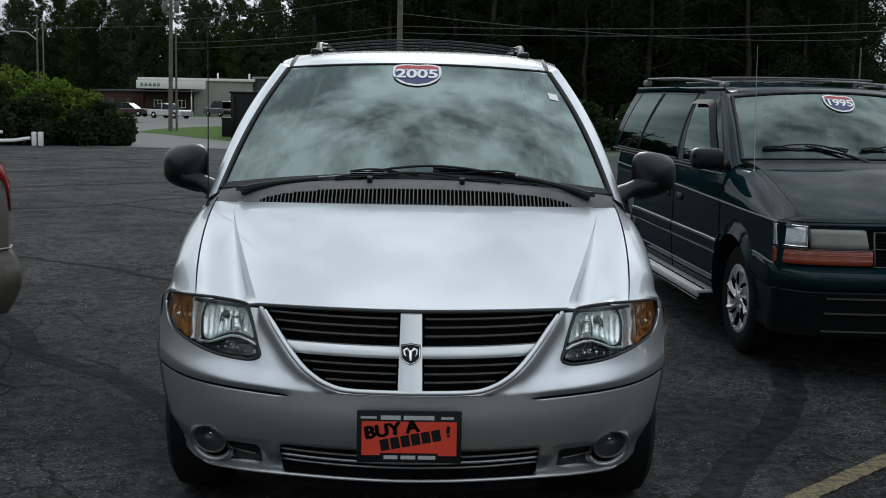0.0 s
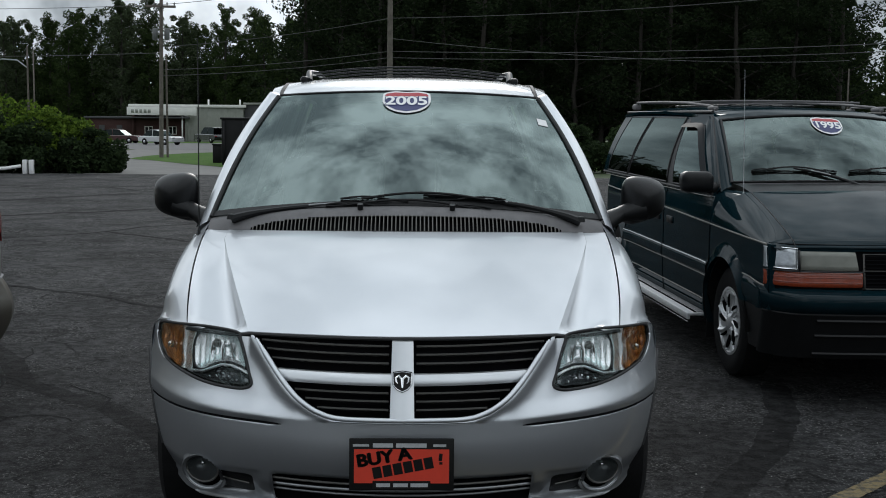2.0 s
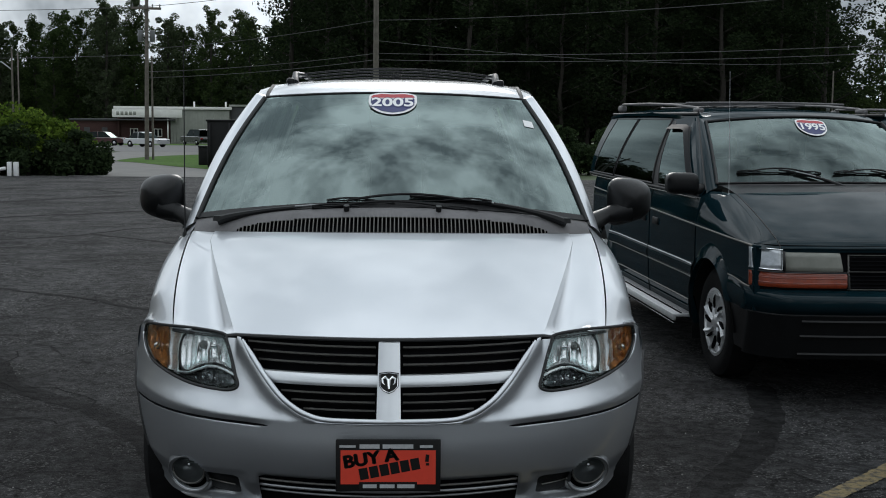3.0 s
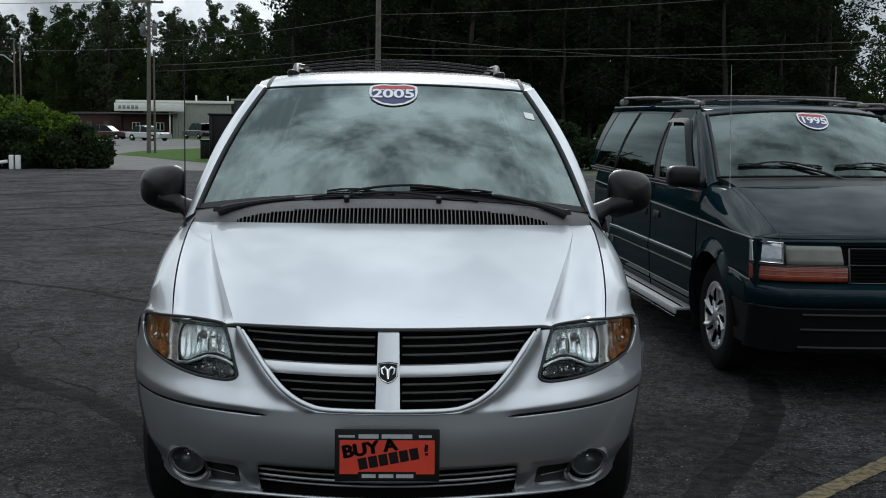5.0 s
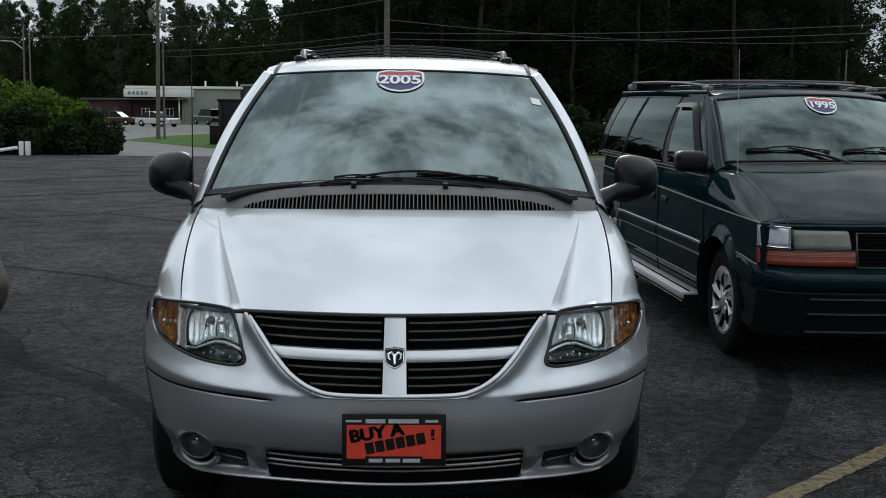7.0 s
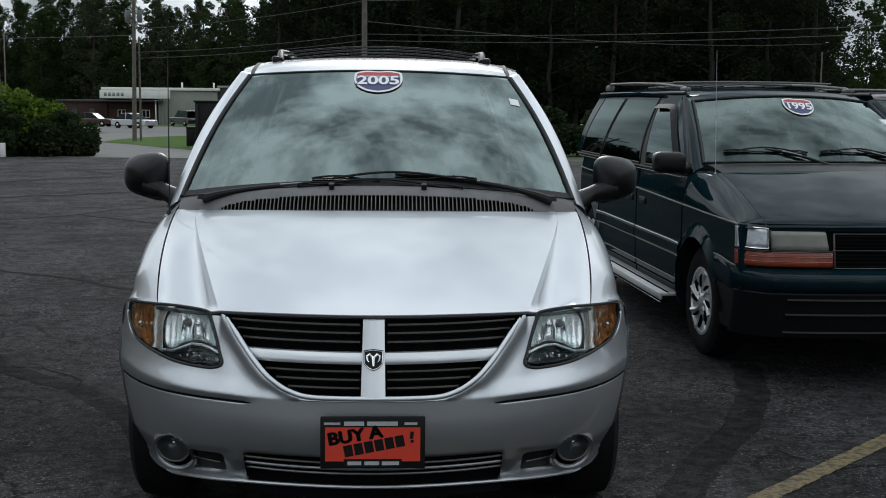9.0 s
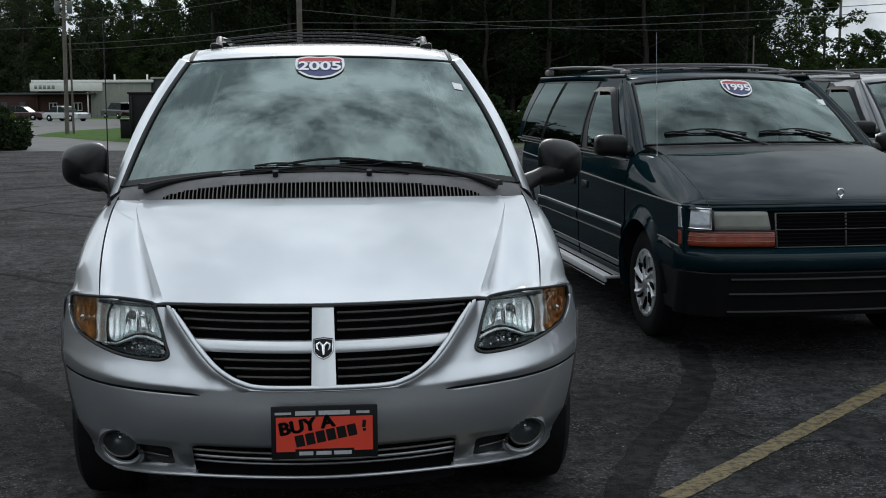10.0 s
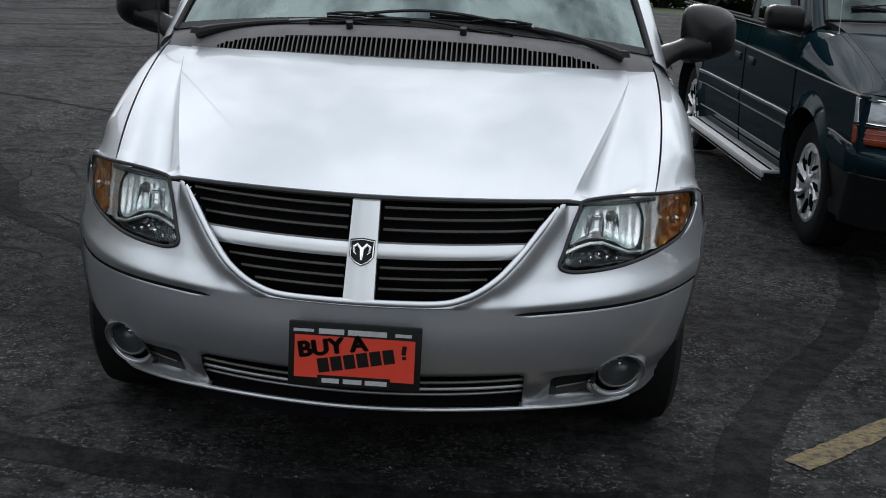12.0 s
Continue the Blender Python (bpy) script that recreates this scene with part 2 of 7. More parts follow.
    L(mix.outputs["Result"], craze.inputs["A"])
    L(r5.outputs[0], craze.inputs["B"])
    L(craze.outputs["Result"], b.inputs["Base Color"])
    b.inputs["Roughness"].default_value = 0.85
    b.inputs["Specular IOR Level"].default_value = 0.10
    bp = N("ShaderNodeBump")
    bp.inputs["Strength"].default_value, bp.inputs["Distance"].default_value = 1.0, 0.03
    rel = N("ShaderNodeMath")
    rel.operation = 'MULTIPLY_ADD'
    rel.inputs[1].default_value = 1.6
    L(mid.outputs["Fac"], rel.inputs[0])
    L(fine.outputs["Fac"], rel.inputs[2])
    L(rel.outputs[0], bp.inputs["Height"])
    L(bp.outputs[0], b.inputs["Normal"])
    return m


M_ASPHALT = asphalt_mat("worn_asphalt")
M_STAIN = asphalt_mat("smooth_sealed_asphalt", 0.56, 0.10)
M_GRIT = mat("pale_stone_grit", (0.16, 0.155, 0.145), 0.8, 0, scale=6, color2=(0.48, 0.47, 0.45))
M_TAR = mat("tar_crack_filler", (0.009, 0.009, 0.0095), 0.9, 0, spec=0.1, var=0.3, scale=20, bump=0.2, bscale=80)
M_YELLOW = mat("worn_yellow_paint", (0.055, 0.048, 0.032), 0.8, 0, scale=26, color2=(0.175, 0.130, 0.056), bump=0.9, bscale=60, bdist=0.02, ramp=(0.40, 0.54))
M_CONC = mat("pale_concrete", (0.15, 0.147, 0.14), 0.9, 0, var=0.18, scale=1.2, bump=0.2, bscale=40)
M_ROAD = mat("grey_street_asphalt", (0.13, 0.13, 0.13), 0.9, 0, var=0.15, scale=0.8, bump=0.2, bscale=40)
M_GRASS = mat("mown_grass", (0.030, 0.072, 0.009), 0.9, 0, scale=2.5, spec=0.1, color2=(0.066, 0.138, 0.018), bump=0.5, bscale=30)
M_FIELD = mat("rough_grass_ground", (0.030, 0.045, 0.014), 0.95, 0, scale=0.5, color2=(0.05, 0.075, 0.024), bump=0.4, bscale=8)
M_BARK = mat("bark", (0.030, 0.026, 0.021), 0.95, 0, var=0.35, scale=6, bump=0.6, bscale=25)
M_POLE = mat("weathered_pole_wood", (0.13, 0.115, 0.10), 0.9, 0, var=0.3, scale=5, bump=0.4, bscale=40)
M_GREYBOX = mat("grey_transformer_paint", (0.13, 0.137, 0.14), 0.5, 0.2, var=0.1, scale=6)
M_BRICK = mat("red_brown_brick", (0.040, 0.017, 0.0155), 0.9, 0, scale=7, color2=(0.068, 0.032, 0.027), bump=0.3, bscale=40)
M_SIDING = mat("pale_green_grey_siding", (0.27, 0.285, 0.25), 0.6, 0, var=0.08, scale=2)
M_FASCIA = mat("off_white_fascia", (0.78, 0.78, 0.74), 0.6, 0, var=0.08, scale=2)
M_DKGREY = mat("dark_grey_cladding", (0.05, 0.052, 0.055), 0.7, 0, var=0.15, scale=3)
M_WIRE = mat("wire", (0.09, 0.09, 0.09), 0.6, 0.3, var=0.05)


def leaf_mat(name, c1, c2):
    m = bpy.data.materials.new(name)
    m.use_nodes = True
    nt = m.node_tree
    b = nt.nodes["Principled BSDF"]
    geo = nt.nodes.new("ShaderNodeNewGeometry")
    ramp = nt.nodes.new("ShaderNodeValToRGB")
    ramp.color_ramp.elements[0].color, ramp.color_ramp.elements[1].color = (*c1, 1), (*c2, 1)
    nt.links.new(geo.outputs["Random Per Island"], ramp.inputs[0])
    nt.links.new(ramp.outputs[0], b.inputs["Base Color"])
    b.inputs["Roughness"].default_value = 0.85
    b.inputs["Specular IOR Level"].default_value = 0.08
    # thin leaves let some light through
    thin = nt.nodes.new("ShaderNodeBsdfTranslucent")
    mix = nt.nodes.new("ShaderNodeMixShader")
    mix.inputs[0].default_value = 0.35
    nt.links.new(ramp.outputs[0], thin.inputs[0])
    nt.links.new(b.outputs[0], mix.inputs[1])
    nt.links.new(thin.outputs[0], mix.inputs[2])
    nt.links.new(mix.outputs[0], nt.nodes["Material Output"].inputs[0])
    return m


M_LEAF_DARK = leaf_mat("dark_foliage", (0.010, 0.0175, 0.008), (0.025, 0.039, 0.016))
M_LEAF_MID = leaf_mat("mid_foliage", (0.021, 0.037, 0.012), (0.052, 0.080, 0.025))
# paler and greyer: distance haze is put into the leaf colour
M_LEAF_FAR = leaf_mat("hazed_far_foliage", (0.036, 0.050, 0.028), (0.078, 0.104, 0.052))
# light from above is put into the leaf colour of the hedge tops
M_LEAF_BRIGHT = leaf_mat("toplit_bush_foliage", (0.032, 0.066, 0.010), (0.15, 0.225, 0.032))
# dark leaves, used also in place of shade on the hedge's lower half
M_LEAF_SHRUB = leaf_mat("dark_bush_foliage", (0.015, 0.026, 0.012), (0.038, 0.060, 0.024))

# ---------------------------------------------------------------- mesh helpers
def finish(me, smooth=True):
    if smooth:
        me.polygons.foreach_set("use_smooth", [True] * len(me.polygons))
    return me


def part(name, bm, material, parent, label="", smooth=True, sharp=40):
    """Links a bmesh as one mesh object under a thing or a part."""
    me = bpy.data.meshes.new(name)
    if sharp is not None and smooth:
        lim = radians(sharp)
        for e in bm.edges:
            if len(e.link_faces) == 2 and e.calc_face_angle(0) > lim:
                e.smooth = False
    bm.to_mesh(me)
    bm.free()
    finish(me, smooth)
    me.materials.append(material)
    ob = new(name, me)
    if parent is not None:
        ob.parent = parent
    if label:
        ob["label"] = label
    return ob


def thing(name, label, category, m=None, group="", kind=""):
    ob = new(name)
    ob.empty_display_size = 0.1
    if m is not None:
        ob.matrix_basis = m
    return tagged(ob, label, category, group, kind)


def grid_bm(P, us, vs, keep=None, thick=0.0, tdir=None):
    """A sheet of quads P(u, v); keep(u, v) picks cells by their centre; thick gives it a back and edges."""
    bm = bmesh.new()
    vv = {}

    def vert(i, j):
        if (i, j) not in vv:
            vv[i, j] = bm.verts.new(P(us[i], vs[j]))
        return vv[i, j]
    for i in range(len(us) - 1):
        for j in range(len(vs) - 1):
            if keep is None or keep((us[i] + us[i + 1]) / 2, (vs[j] + vs[j + 1]) / 2):
                q = [vert(i, j), vert(i + 1, j), vert(i + 1, j + 1), vert(i, j + 1)]
                if len({tuple(round(c, 5) for c in v.co) for v in q}) >= 3:
                    bm.faces.new(q)
    bmesh.ops.remove_doubles(bm, verts=bm.verts[:], dist=1e-5)
    if thick:
        d = Vector(tdir) * thick
        ret = bmesh.ops.extrude_face_region(bm, geom=bm.faces[:])
        bmesh.ops.translate(bm, vec=d, verts=[g for g in ret["geom"] if isinstance(g, bmesh.types.BMVert)])
    bmesh.ops.recalc_face_normals(bm, faces=bm.faces[:])
    return bm


def lin(a, b, n):
    return [a + (b - a) * i / n for i in range(n)] + [b]


def box_bm(sx, sy, sz, at=(0, 0, 0), bevel=0.0, seg=2, rot=None):
    bm = bmesh.new()
    bmesh.ops.create_cube(bm, size=1.0)
    bmesh.ops.scale(bm, vec=(sx, sy, sz), verts=bm.verts[:])
    if bevel:
        bmesh.ops.bevel(bm, geom=bm.edges[:], offset=bevel, segments=seg, affect='EDGES', profile=0.5)
    if rot is not None:
        bmesh.ops.transform(bm, matrix=rot, verts=bm.verts[:])
    bmesh.ops.translate(bm, vec=at, verts=bm.verts[:])
    return bm


def tube_bm(pts, r, n=8, closed=False, flat=1.0):
    """A round bar along points; r a number or one per point; flat squashes it in z."""
    bm = bmesh.new()
    pts = [Vector(p) for p in pts]
    k = len(pts)
    rings = []
    for i, p in enumerate(pts):
        a = pts[(i - 1) % k] if (closed or i > 0) else p
        b = pts[(i + 1) % k] if (closed or i < k - 1) else p
        t = (b - a).normalized()
        up = Vector((0, 0, 1)) if abs(t.z) < 0.95 else Vector((0, 1, 0))
        s = t.cross(up).normalized()
        w = s.cross(t).normalized()
        rr = r[i] if isinstance(r, (list, tuple)) else r
        rings.append([bm.verts.new(p + s * rr * math.cos(2 * math.pi * j / n) + w * rr * flat * math.sin(2 * math.pi * j / n)) for j in range(n)])
    for i in range(k if closed else k - 1):
        A, B = rings[i], rings[(i + 1) % k]
        for j in range(n):
            bm.faces.new((A[j], A[(j + 1) % n], B[(j + 1) % n], B[j]))
    if not closed:
        bm.faces.new(rings[0][::-1])
        bm.faces.new(rings[-1])
    bmesh.ops.recalc_face_normals(bm, faces=bm.faces[:])
    return bm


def lathe_bm(profile, n=32, axis='x', at=(0, 0, 0)):
    """Turns (radius, along) pairs about an axis."""
    bm = bmesh.new()
    rings = []
    for r, h in profile:
        ring = []
        for j in range(n):
            a = 2 * math.pi * j / n
            c, s = r * math.cos(a), r * math.sin(a)
            co = {'x': (h, c, s), 'y': (c, h, s), 'z': (c, s, h)}[axis]
            ring.append(bm.verts.new(Vector(co) + Vector(at)))
        rings.append(ring)
    for A, B in zip(rings, rings[1:]):
        for j in range(n):
            bm.faces.new((A[j], A[(j + 1) % n], B[(j + 1) % n], B[j]))
    bmesh.ops.remove_doubles(bm, verts=bm.verts[:], dist=1e-6)
    bmesh.ops.recalc_face_normals(bm, faces=bm.faces[:])
    return bm


def join_bm(*bms):
    out = bmesh.new()
    for b in bms:
        me = bpy.data.meshes.new("tmp")
        b.to_mesh(me)
        b.free()
        out.from_mesh(me)
        bpy.data.meshes.remove(me)
    return out


def poly_bm(outline, lift, depth, back):
    """A filled plate: outline points (a, b) are lifted to 3D by lift(a, b); depth backwards along back."""
    bm = bmesh.new()
    vs = [bm.verts.new(lift(a, b)) for a, b in outline]
    bm.faces.new(vs)
    bmesh.ops.triangulate(bm, faces=bm.faces[:])
    if depth:
        ret = bmesh.ops.extrude_face_region(bm, geom=bm.faces[:])
        bmesh.ops.translate(bm, vec=Vector(back) * depth, verts=[g for g in ret["geom"] if isinstance(g, bmesh.types.BMVert)])
    bmesh.ops.recalc_face_normals(bm, faces=bm.faces[:])
    return bm


def text_bm(body, size, m, extrude=0.0006, align='CENTER', squash=1.0, bold=0.0):
    cu = bpy.data.curves.new("lettering", 'FONT')
    cu.body, cu.size, cu.extrude, cu.offset = body, size, extrude, bold
    cu.align_x, cu.align_y = align, 'CENTER'
    ob = bpy.data.objects.new("lettering", cu)
    scene.collection.objects.link(ob)
    dg = bpy.context.evaluated_depsgraph_get()
    me = bpy.data.meshes.new_from_object(ob.evaluated_get(dg))
    bm = bmesh.new()
    bm.from_mesh(me)
    bpy.data.objects.remove(ob)
    bpy.data.curves.remove(cu)
    bpy.data.meshes.remove(me)
    bmesh.ops.scale(bm, vec=(squash, 1, 1), verts=bm.verts[:])
    bmesh.ops.transform(bm, matrix=m, verts=bm.verts[:])
    return bm


def smoothstep(a, b, x):
    t = min(1, max(0, (x - a) / (b - a)))
    return t * t * (3 - 2 * t)


def catmull(pts, n):
    """A closed smooth loop through the points."""
    out, k = [], len(pts)
    for i in range(k):
        p0, p1, p2, p3 = (Vector(pts[(i + d) % k]) for d in (-1, 0, 1, 2))
        for j in range(n):
            t = j / n
            out.append(0.5 * ((2 * p1) + (p2 - p0) * t + (2 * p0 - 5 * p1 + 4 * p2 - p3) * t * t + (3 * p1 - p0 - 3 * p2 + p3) * t ** 3))
    return [tuple(p) for p in out]


def inside(poly, x, y):
    r = False
    for (x1, y1), (x2, y2) in zip(poly, poly[1:] + poly[:1]):
        if (y1 > y) != (y2 > y) and x < (x2 - x1) * (y - y1) / (y2 - y1) + x1:
            r = not r
    return r


def interp(xs, ys, x):
    if x <= xs[0]:
        return ys[0]
    for a, b, c, d in zip(xs, xs[1:], ys, ys[1:]):
        if x <= b:
            return c + (d - c) * (x - a) / (b - a)
    return ys[-1]

# ---------------------------------------------------------------- ground
def ground_z(y):
    """The lot is level by the vans and falls away gently behind them."""
    s = 0.013
    if y < 4:
        return 0.0
    if y < 8:
        return -s * (y - 4) ** 2 / 8
    if y < 165:
        return -s * (y - 6)
    return -s * 159


def sheet(name, us, vs, P, material, label, category):
    ob = part(name, grid_bm(P, us, vs), material, None, smooth=True, sharp=None)
    return tagged(ob, label, category, kind="structure")


ys_far = [-400, -60, -20, -8, -4, -2, 0, 2, 4, 5, 6, 7, 8, 12, 20, 30, 36, 37.8, 50, 70, 100, 140, 165, 200, 400, 900]
sheet("ground", [-700, -200, -80, -40, -20, 0, 20, 40, 80, 200, 700], ys_far, lambda x, y: (x, y, ground_z(y) - (0.02 if -150 < y < 180 else 0.0)), M_FIELD, "rough green ground under the far trees", "ground")
sheet("asphalt_lot", lin(-45, 45, 30), [-40, -8, -4, -2, 0, 2, 4, 5, 6, 7, 8, 12, 20, 30, 35.4], lambda x, y: (x, y, ground_z(y)), M_ASPHALT, "dark worn asphalt of the car lot", "pavement")
def drive_left(y):
    return interp([35.4, 50, 62, 75, 90], [-10.6, -15.0, -17.2, -19.0, -20.8], y)


def drive_right(y):
    return interp([35.4, 42.9, 48, 52.8, 55.3, 60, 66, 72, 76, 84], [-1.0, -7.0, -9.9, -12.1, -13.8, -14.5, -14.5, -13.8, -12.4, -6.0], y)


sheet("driveway", lin(0, 1, 6), [35.4, 38, 42, 43, 45, 47, 50, 53, 55.3, 58, 62, 66, 70, 74, 77, 80, 84.2], lambda u, y: (drive_left(y) + u * (drive_right(y) - drive_left(y)), y, ground_z(y) - 0.006), M_CONC, "pale concrete drive between lot and street", "pavement")
sheet("street", [-160, -40, 0, 40, 120], [84, 90, 98, 108, 118, 126], lambda x, y: (x, y, ground_z(y) + 0.004), M_ROAD, "grey street beyond the lot", "road")
sheet("verge", lin(0, 1, 6), [43, 45, 47, 50, 53, 55.3, 58, 62, 66, 70, 74, 76, 78], lambda u, y: (drive_right(y) + u * 30, y, ground_z(y) + 0.006), M_GRASS, "strip of bright mown grass by the street", "grass")
sheet("side_lawn", lin(0, 1, 6), [66, 70, 75, 80, 83], lambda u, y: (drive_left(y) - 0.3 - u * 40, y, ground_z(y) + 0.006), M_GRASS, "mown grass between drive and street", "grass")
sheet("far_lawn", [-80, -30, -10, 10, 40], [126.5, 132, 140], lambda x, y: (x, y, ground_z(y) + 0.006), M_GRASS, "mown grass before the low building", "grass")


def wobble(pts, amp, seed):
    """Breaks a line into short crooked steps."""
    r = random.Random(seed)
    out = [pts[0]]
    for (x1, y1), (x2, y2) in zip(pts, pts[1:]):
        n = max(2, int(math.hypot(x2 - x1, y2 - y1) / 0.16))
        for i in range(1, n + 1):
            k = amp if i < n else 0
            out.append((x1 + (x2 - x1) * i / n + r.uniform(-k, k), y1 + (y2 - y1) * i / n + r.uniform(-k, k)))
    return out


def ribbon(name, pts, width, material, label, category, z=0.004, rough=0.2, seed=1, step=0.8):
    """A flat painted or poured strip on the ground, with uneven edges."""
    rnd = random.Random(seed)
    bm = bmesh.new()
    dense = []
    for (x1, y1), (x2, y2) in zip(pts, pts[1:]):
        n = max(2, int(math.hypot(x2 - x1, y2 - y1) / (width * step)))
        dense += [(x1 + (x2 - x1) * i / n, y1 + (y2 - y1) * i / n) for i in range(n)]
    dense.append(pts[-1])
    prev = None
    for i, (x, y) in enumerate(dense):
        a, b = dense[max(0, i - 1)], dense[min(len(dense) - 1, i + 1)]
        d = Vector((b[0] - a[0], b[1] - a[1], 0)).normalized()
        s = Vector((-d.y, d.x, 0))
        j = rnd.uniform(-1, 1) * width * rough * (0 if step < 0.5 else 1)
        w1, w2 = width / 2 * (1 + rnd.uniform(-rough, rough)), width / 2 * (1 + rnd.uniform(-rough, rough))
        c = Vector((x, y, ground_z(y) + z)) + s * j * 0.5
        pair = (bm.verts.new(c + s * w1), bm.verts.new(c - s * w2))
        if prev:
            bm.faces.new((prev[0], prev[1], pair[1], pair[0]))
        prev = pair
    bmesh.ops.recalc_face_normals(bm, faces=bm.faces[:])
    if sum(f.normal.z for f in bm.faces) < 0:
        bmesh.ops.reverse_faces(bm, faces=bm.faces[:])
    ob = part(name, bm, material, None, smooth=False)
    return tagged(ob, label, category, kind="structure")


ribbon("parking_line", [(1.272, 0.632), (4.612, 3.935)], 0.092, M_YELLOW, "worn yellow parking line on the asphalt", "road marking", rough=0.10, seed=3, step=0.22)
ribbon("parking_line", [(-1.188, -1.815), (0.900, 0.285)], 0.092, M_YELLOW, "worn yellow parking line with a broken end", "road marking", rough=0.10, seed=4, step=0.22)
# long seams of tar across the lot
for k, (pts, w) in enumerate([
        ([(-12, 27.2), (-10.1, 26.8), (-9.5, 26.4)], 0.18), ([(-11, 22.6), (-9.0, 23.5), (-8.0, 23.9)], 0.14),
        ([(-9.4, 19.2), (-8.1, 20.5), (-7.4, 21.8), (-6.3, 23.5)], 0.18), ([(-8.2, 15.0), (-6.6, 16.4), (-5.9, 17.2), (-5.5, 17.3), (-4.8, 18.2), (-3.9, 19.0)], 0.19),
        ([(-6.6, 11.6), (-4.9, 12.55), (-4.4, 13.1), (-4.0, 14.2), (-3.2, 15.0)], 0.09), ([(-4.3, 13.35), (-3.5, 12.55), (-2.6, 11.6)], 0.09),
        ([(-7.9, 26.5), (-7.4, 26.2), (-6.5, 24.9)], 0.14), ([(-4.6, 8.0), (-3.4, 7.2), (-2.75, 6.8), (-2.5, 6.6), (-2.1, 6.15), (-1.5, 5.7)], 0.065)]):
    ribbon("tar_crack", wobble(pts, 0.04, 40 + k), w, M_TAR, "black tar filled seam across the asphalt", "crack", z=0.003, rough=0.45, seed=60 + k, step=0.45)
# crooked thin cracks beside the tan car
for k, (pts, w) in enumerate([
        ([(-3.2, 5.2), (-2.75, 4.3), (-2.62, 3.75), (-2.42, 3.45), (-2.16, 3.2), (-2.02, 3.1)], 0.030),
        ([(-2.16, 3.2), (-1.95, 3.22), (-1.72, 3.0), (-1.62, 2.72), (-1.66, 2.62)], 0.010),
        ([(-2.42, 3.45), (-2.28, 2.9), (-2.2, 2.62), (-2.05, 2.45), (-2.08, 2.1), (-1.98, 1.75)], 0.013),
        ([(-2.05, 2.45), (-1.85, 2.5), (-1.7, 2.38)], 0.009), ([(-2.62, 3.75), (-2.45, 3.95), (-2.5, 4.3)], 0.012)]):
    ribbon("tar_crack", wobble(pts, 0.045, 50 + k), w, M_TAR, "black tar filled crack in the asphalt", "crack", z=0.003, rough=0.28, seed=10 + k, step=0.45)


ribbon("dark_ground_band", [(2.15, 3.3), (2.0, 2.6), (1.72, 1.9), (1.40, 1.35), (1.15, 0.80), (1.05, 0.35)], 0.17, M_STAIN, "long dark oil stain on the asphalt", "stain", z=0.0015, rough=0.10, seed=31, step=0.3)
ribbon("dark_ground_band", [(-3.0, 4.7), (-2.5, 3.9), (-2.25, 3.3), (-1.95, 3.0), (-1.6, 2.7), (-1.2, 2.1), (-1.0, 1.6)], 0.15, M_STAIN, "soft dark stain on the asphalt", "stain", z=0.0015, rough=0.12, seed=33, step=0.3)
def loose_gravel():
    """Pale grains of stone lying loose on the asphalt."""
    r = random.Random(77)
    vs, fs = [], []
    for _ in range(1500):
        x, y = r.uniform(-3.2, 4.2), r.uniform(-2.6, 4.0)
        q = 0.0012 + 0.0040 * r.random() ** 4
        a = r.uniform(0, 6.28)
        z = ground_z(y) + 0.002
        i = len(vs)
        for k in range(4):
            w = q * r.uniform(0.7, 1.3)
            vs.append((x + w * math.cos(a + k * 1.571), y + w * math.sin(a + k * 1.571), z - 0.002))
        vs += [(x, y, z + q * r.uniform(0.5, 1.0))]
        fs += [(i, i + 1, i + 4), (i + 1, i + 2, i + 4), (i + 2, i + 3, i + 4), (i + 3, i, i + 4)]
    me = bpy.data.meshes.new("gravel")
    me.from_pydata(vs, [], fs)
    me.materials.append(M_GRIT)
    return tagged(new("gravel", me), "pale stone grains scattered on the asphalt", "gravel", kind="stuff")


loose_gravel()
# stain at the left; along the bumper the van's shade is put into colour
ribbon("dark_ground_band", [(-2.2, 0.75), (-1.3, 0.45), (-0.7, 0.30), (-0.2, 0.22), (0.35, 0.22), (0.8, 0.30)], 0.15, M_STAIN, "dark band before the bumper, part stain and part painted shade", "stain", z=0.0015, rough=0.10, seed=32, step=0.3)


# ---------------------------------------------------------------- silver minivan
def crease_z(x):
    return 0.582 - 0.10 * max(0.0, abs(x) - 0.45) ** 1.6


def nose_y(x, z):
    """How far back the front of the van lies, by its width and height."""
    ax = abs(x)
    y = 0.03 + 0.5 * ax ** 2 + 0.42 * ax ** 6
    y += 0.5 * max(0.0, z - 0.60)
    # the bumper face bellies out and turns under
    y += 1.5 * max(0.0, 0.545 - max(z, 0.295)) ** 2
    y += 0.44 * max(0.0, 0.37 - max(z, 0.295)) + 0.35 * max(0.0, 0.46 - z) ** 2 * smoothstep(0.50, 0.74, ax)
    y += 0.38 * max(0.0, 0.295 - z)
    # crease that runs round the bumper under the lamps
    on = smoothstep(0.35, 0.46, ax)
    d = z - crease_z(x)
    y -= on * 0.008 * smoothstep(-0.004, 0.022, d) * (1 - smoothstep(0.022, 0.075, d))
    # shelf that leads back from the crease to the lamps
    y += 0.010 * smoothstep(0.46, 0.56, ax) * smoothstep(0.592, 0.668, z) * (1 - smoothstep(0.70, 0.84, z))
    return y


def hood_line(x):
    return 0.853 - 0.05 * abs(x / 0.9) ** 3 - 12 * max(0.0, abs(x) - 0.90) ** 2


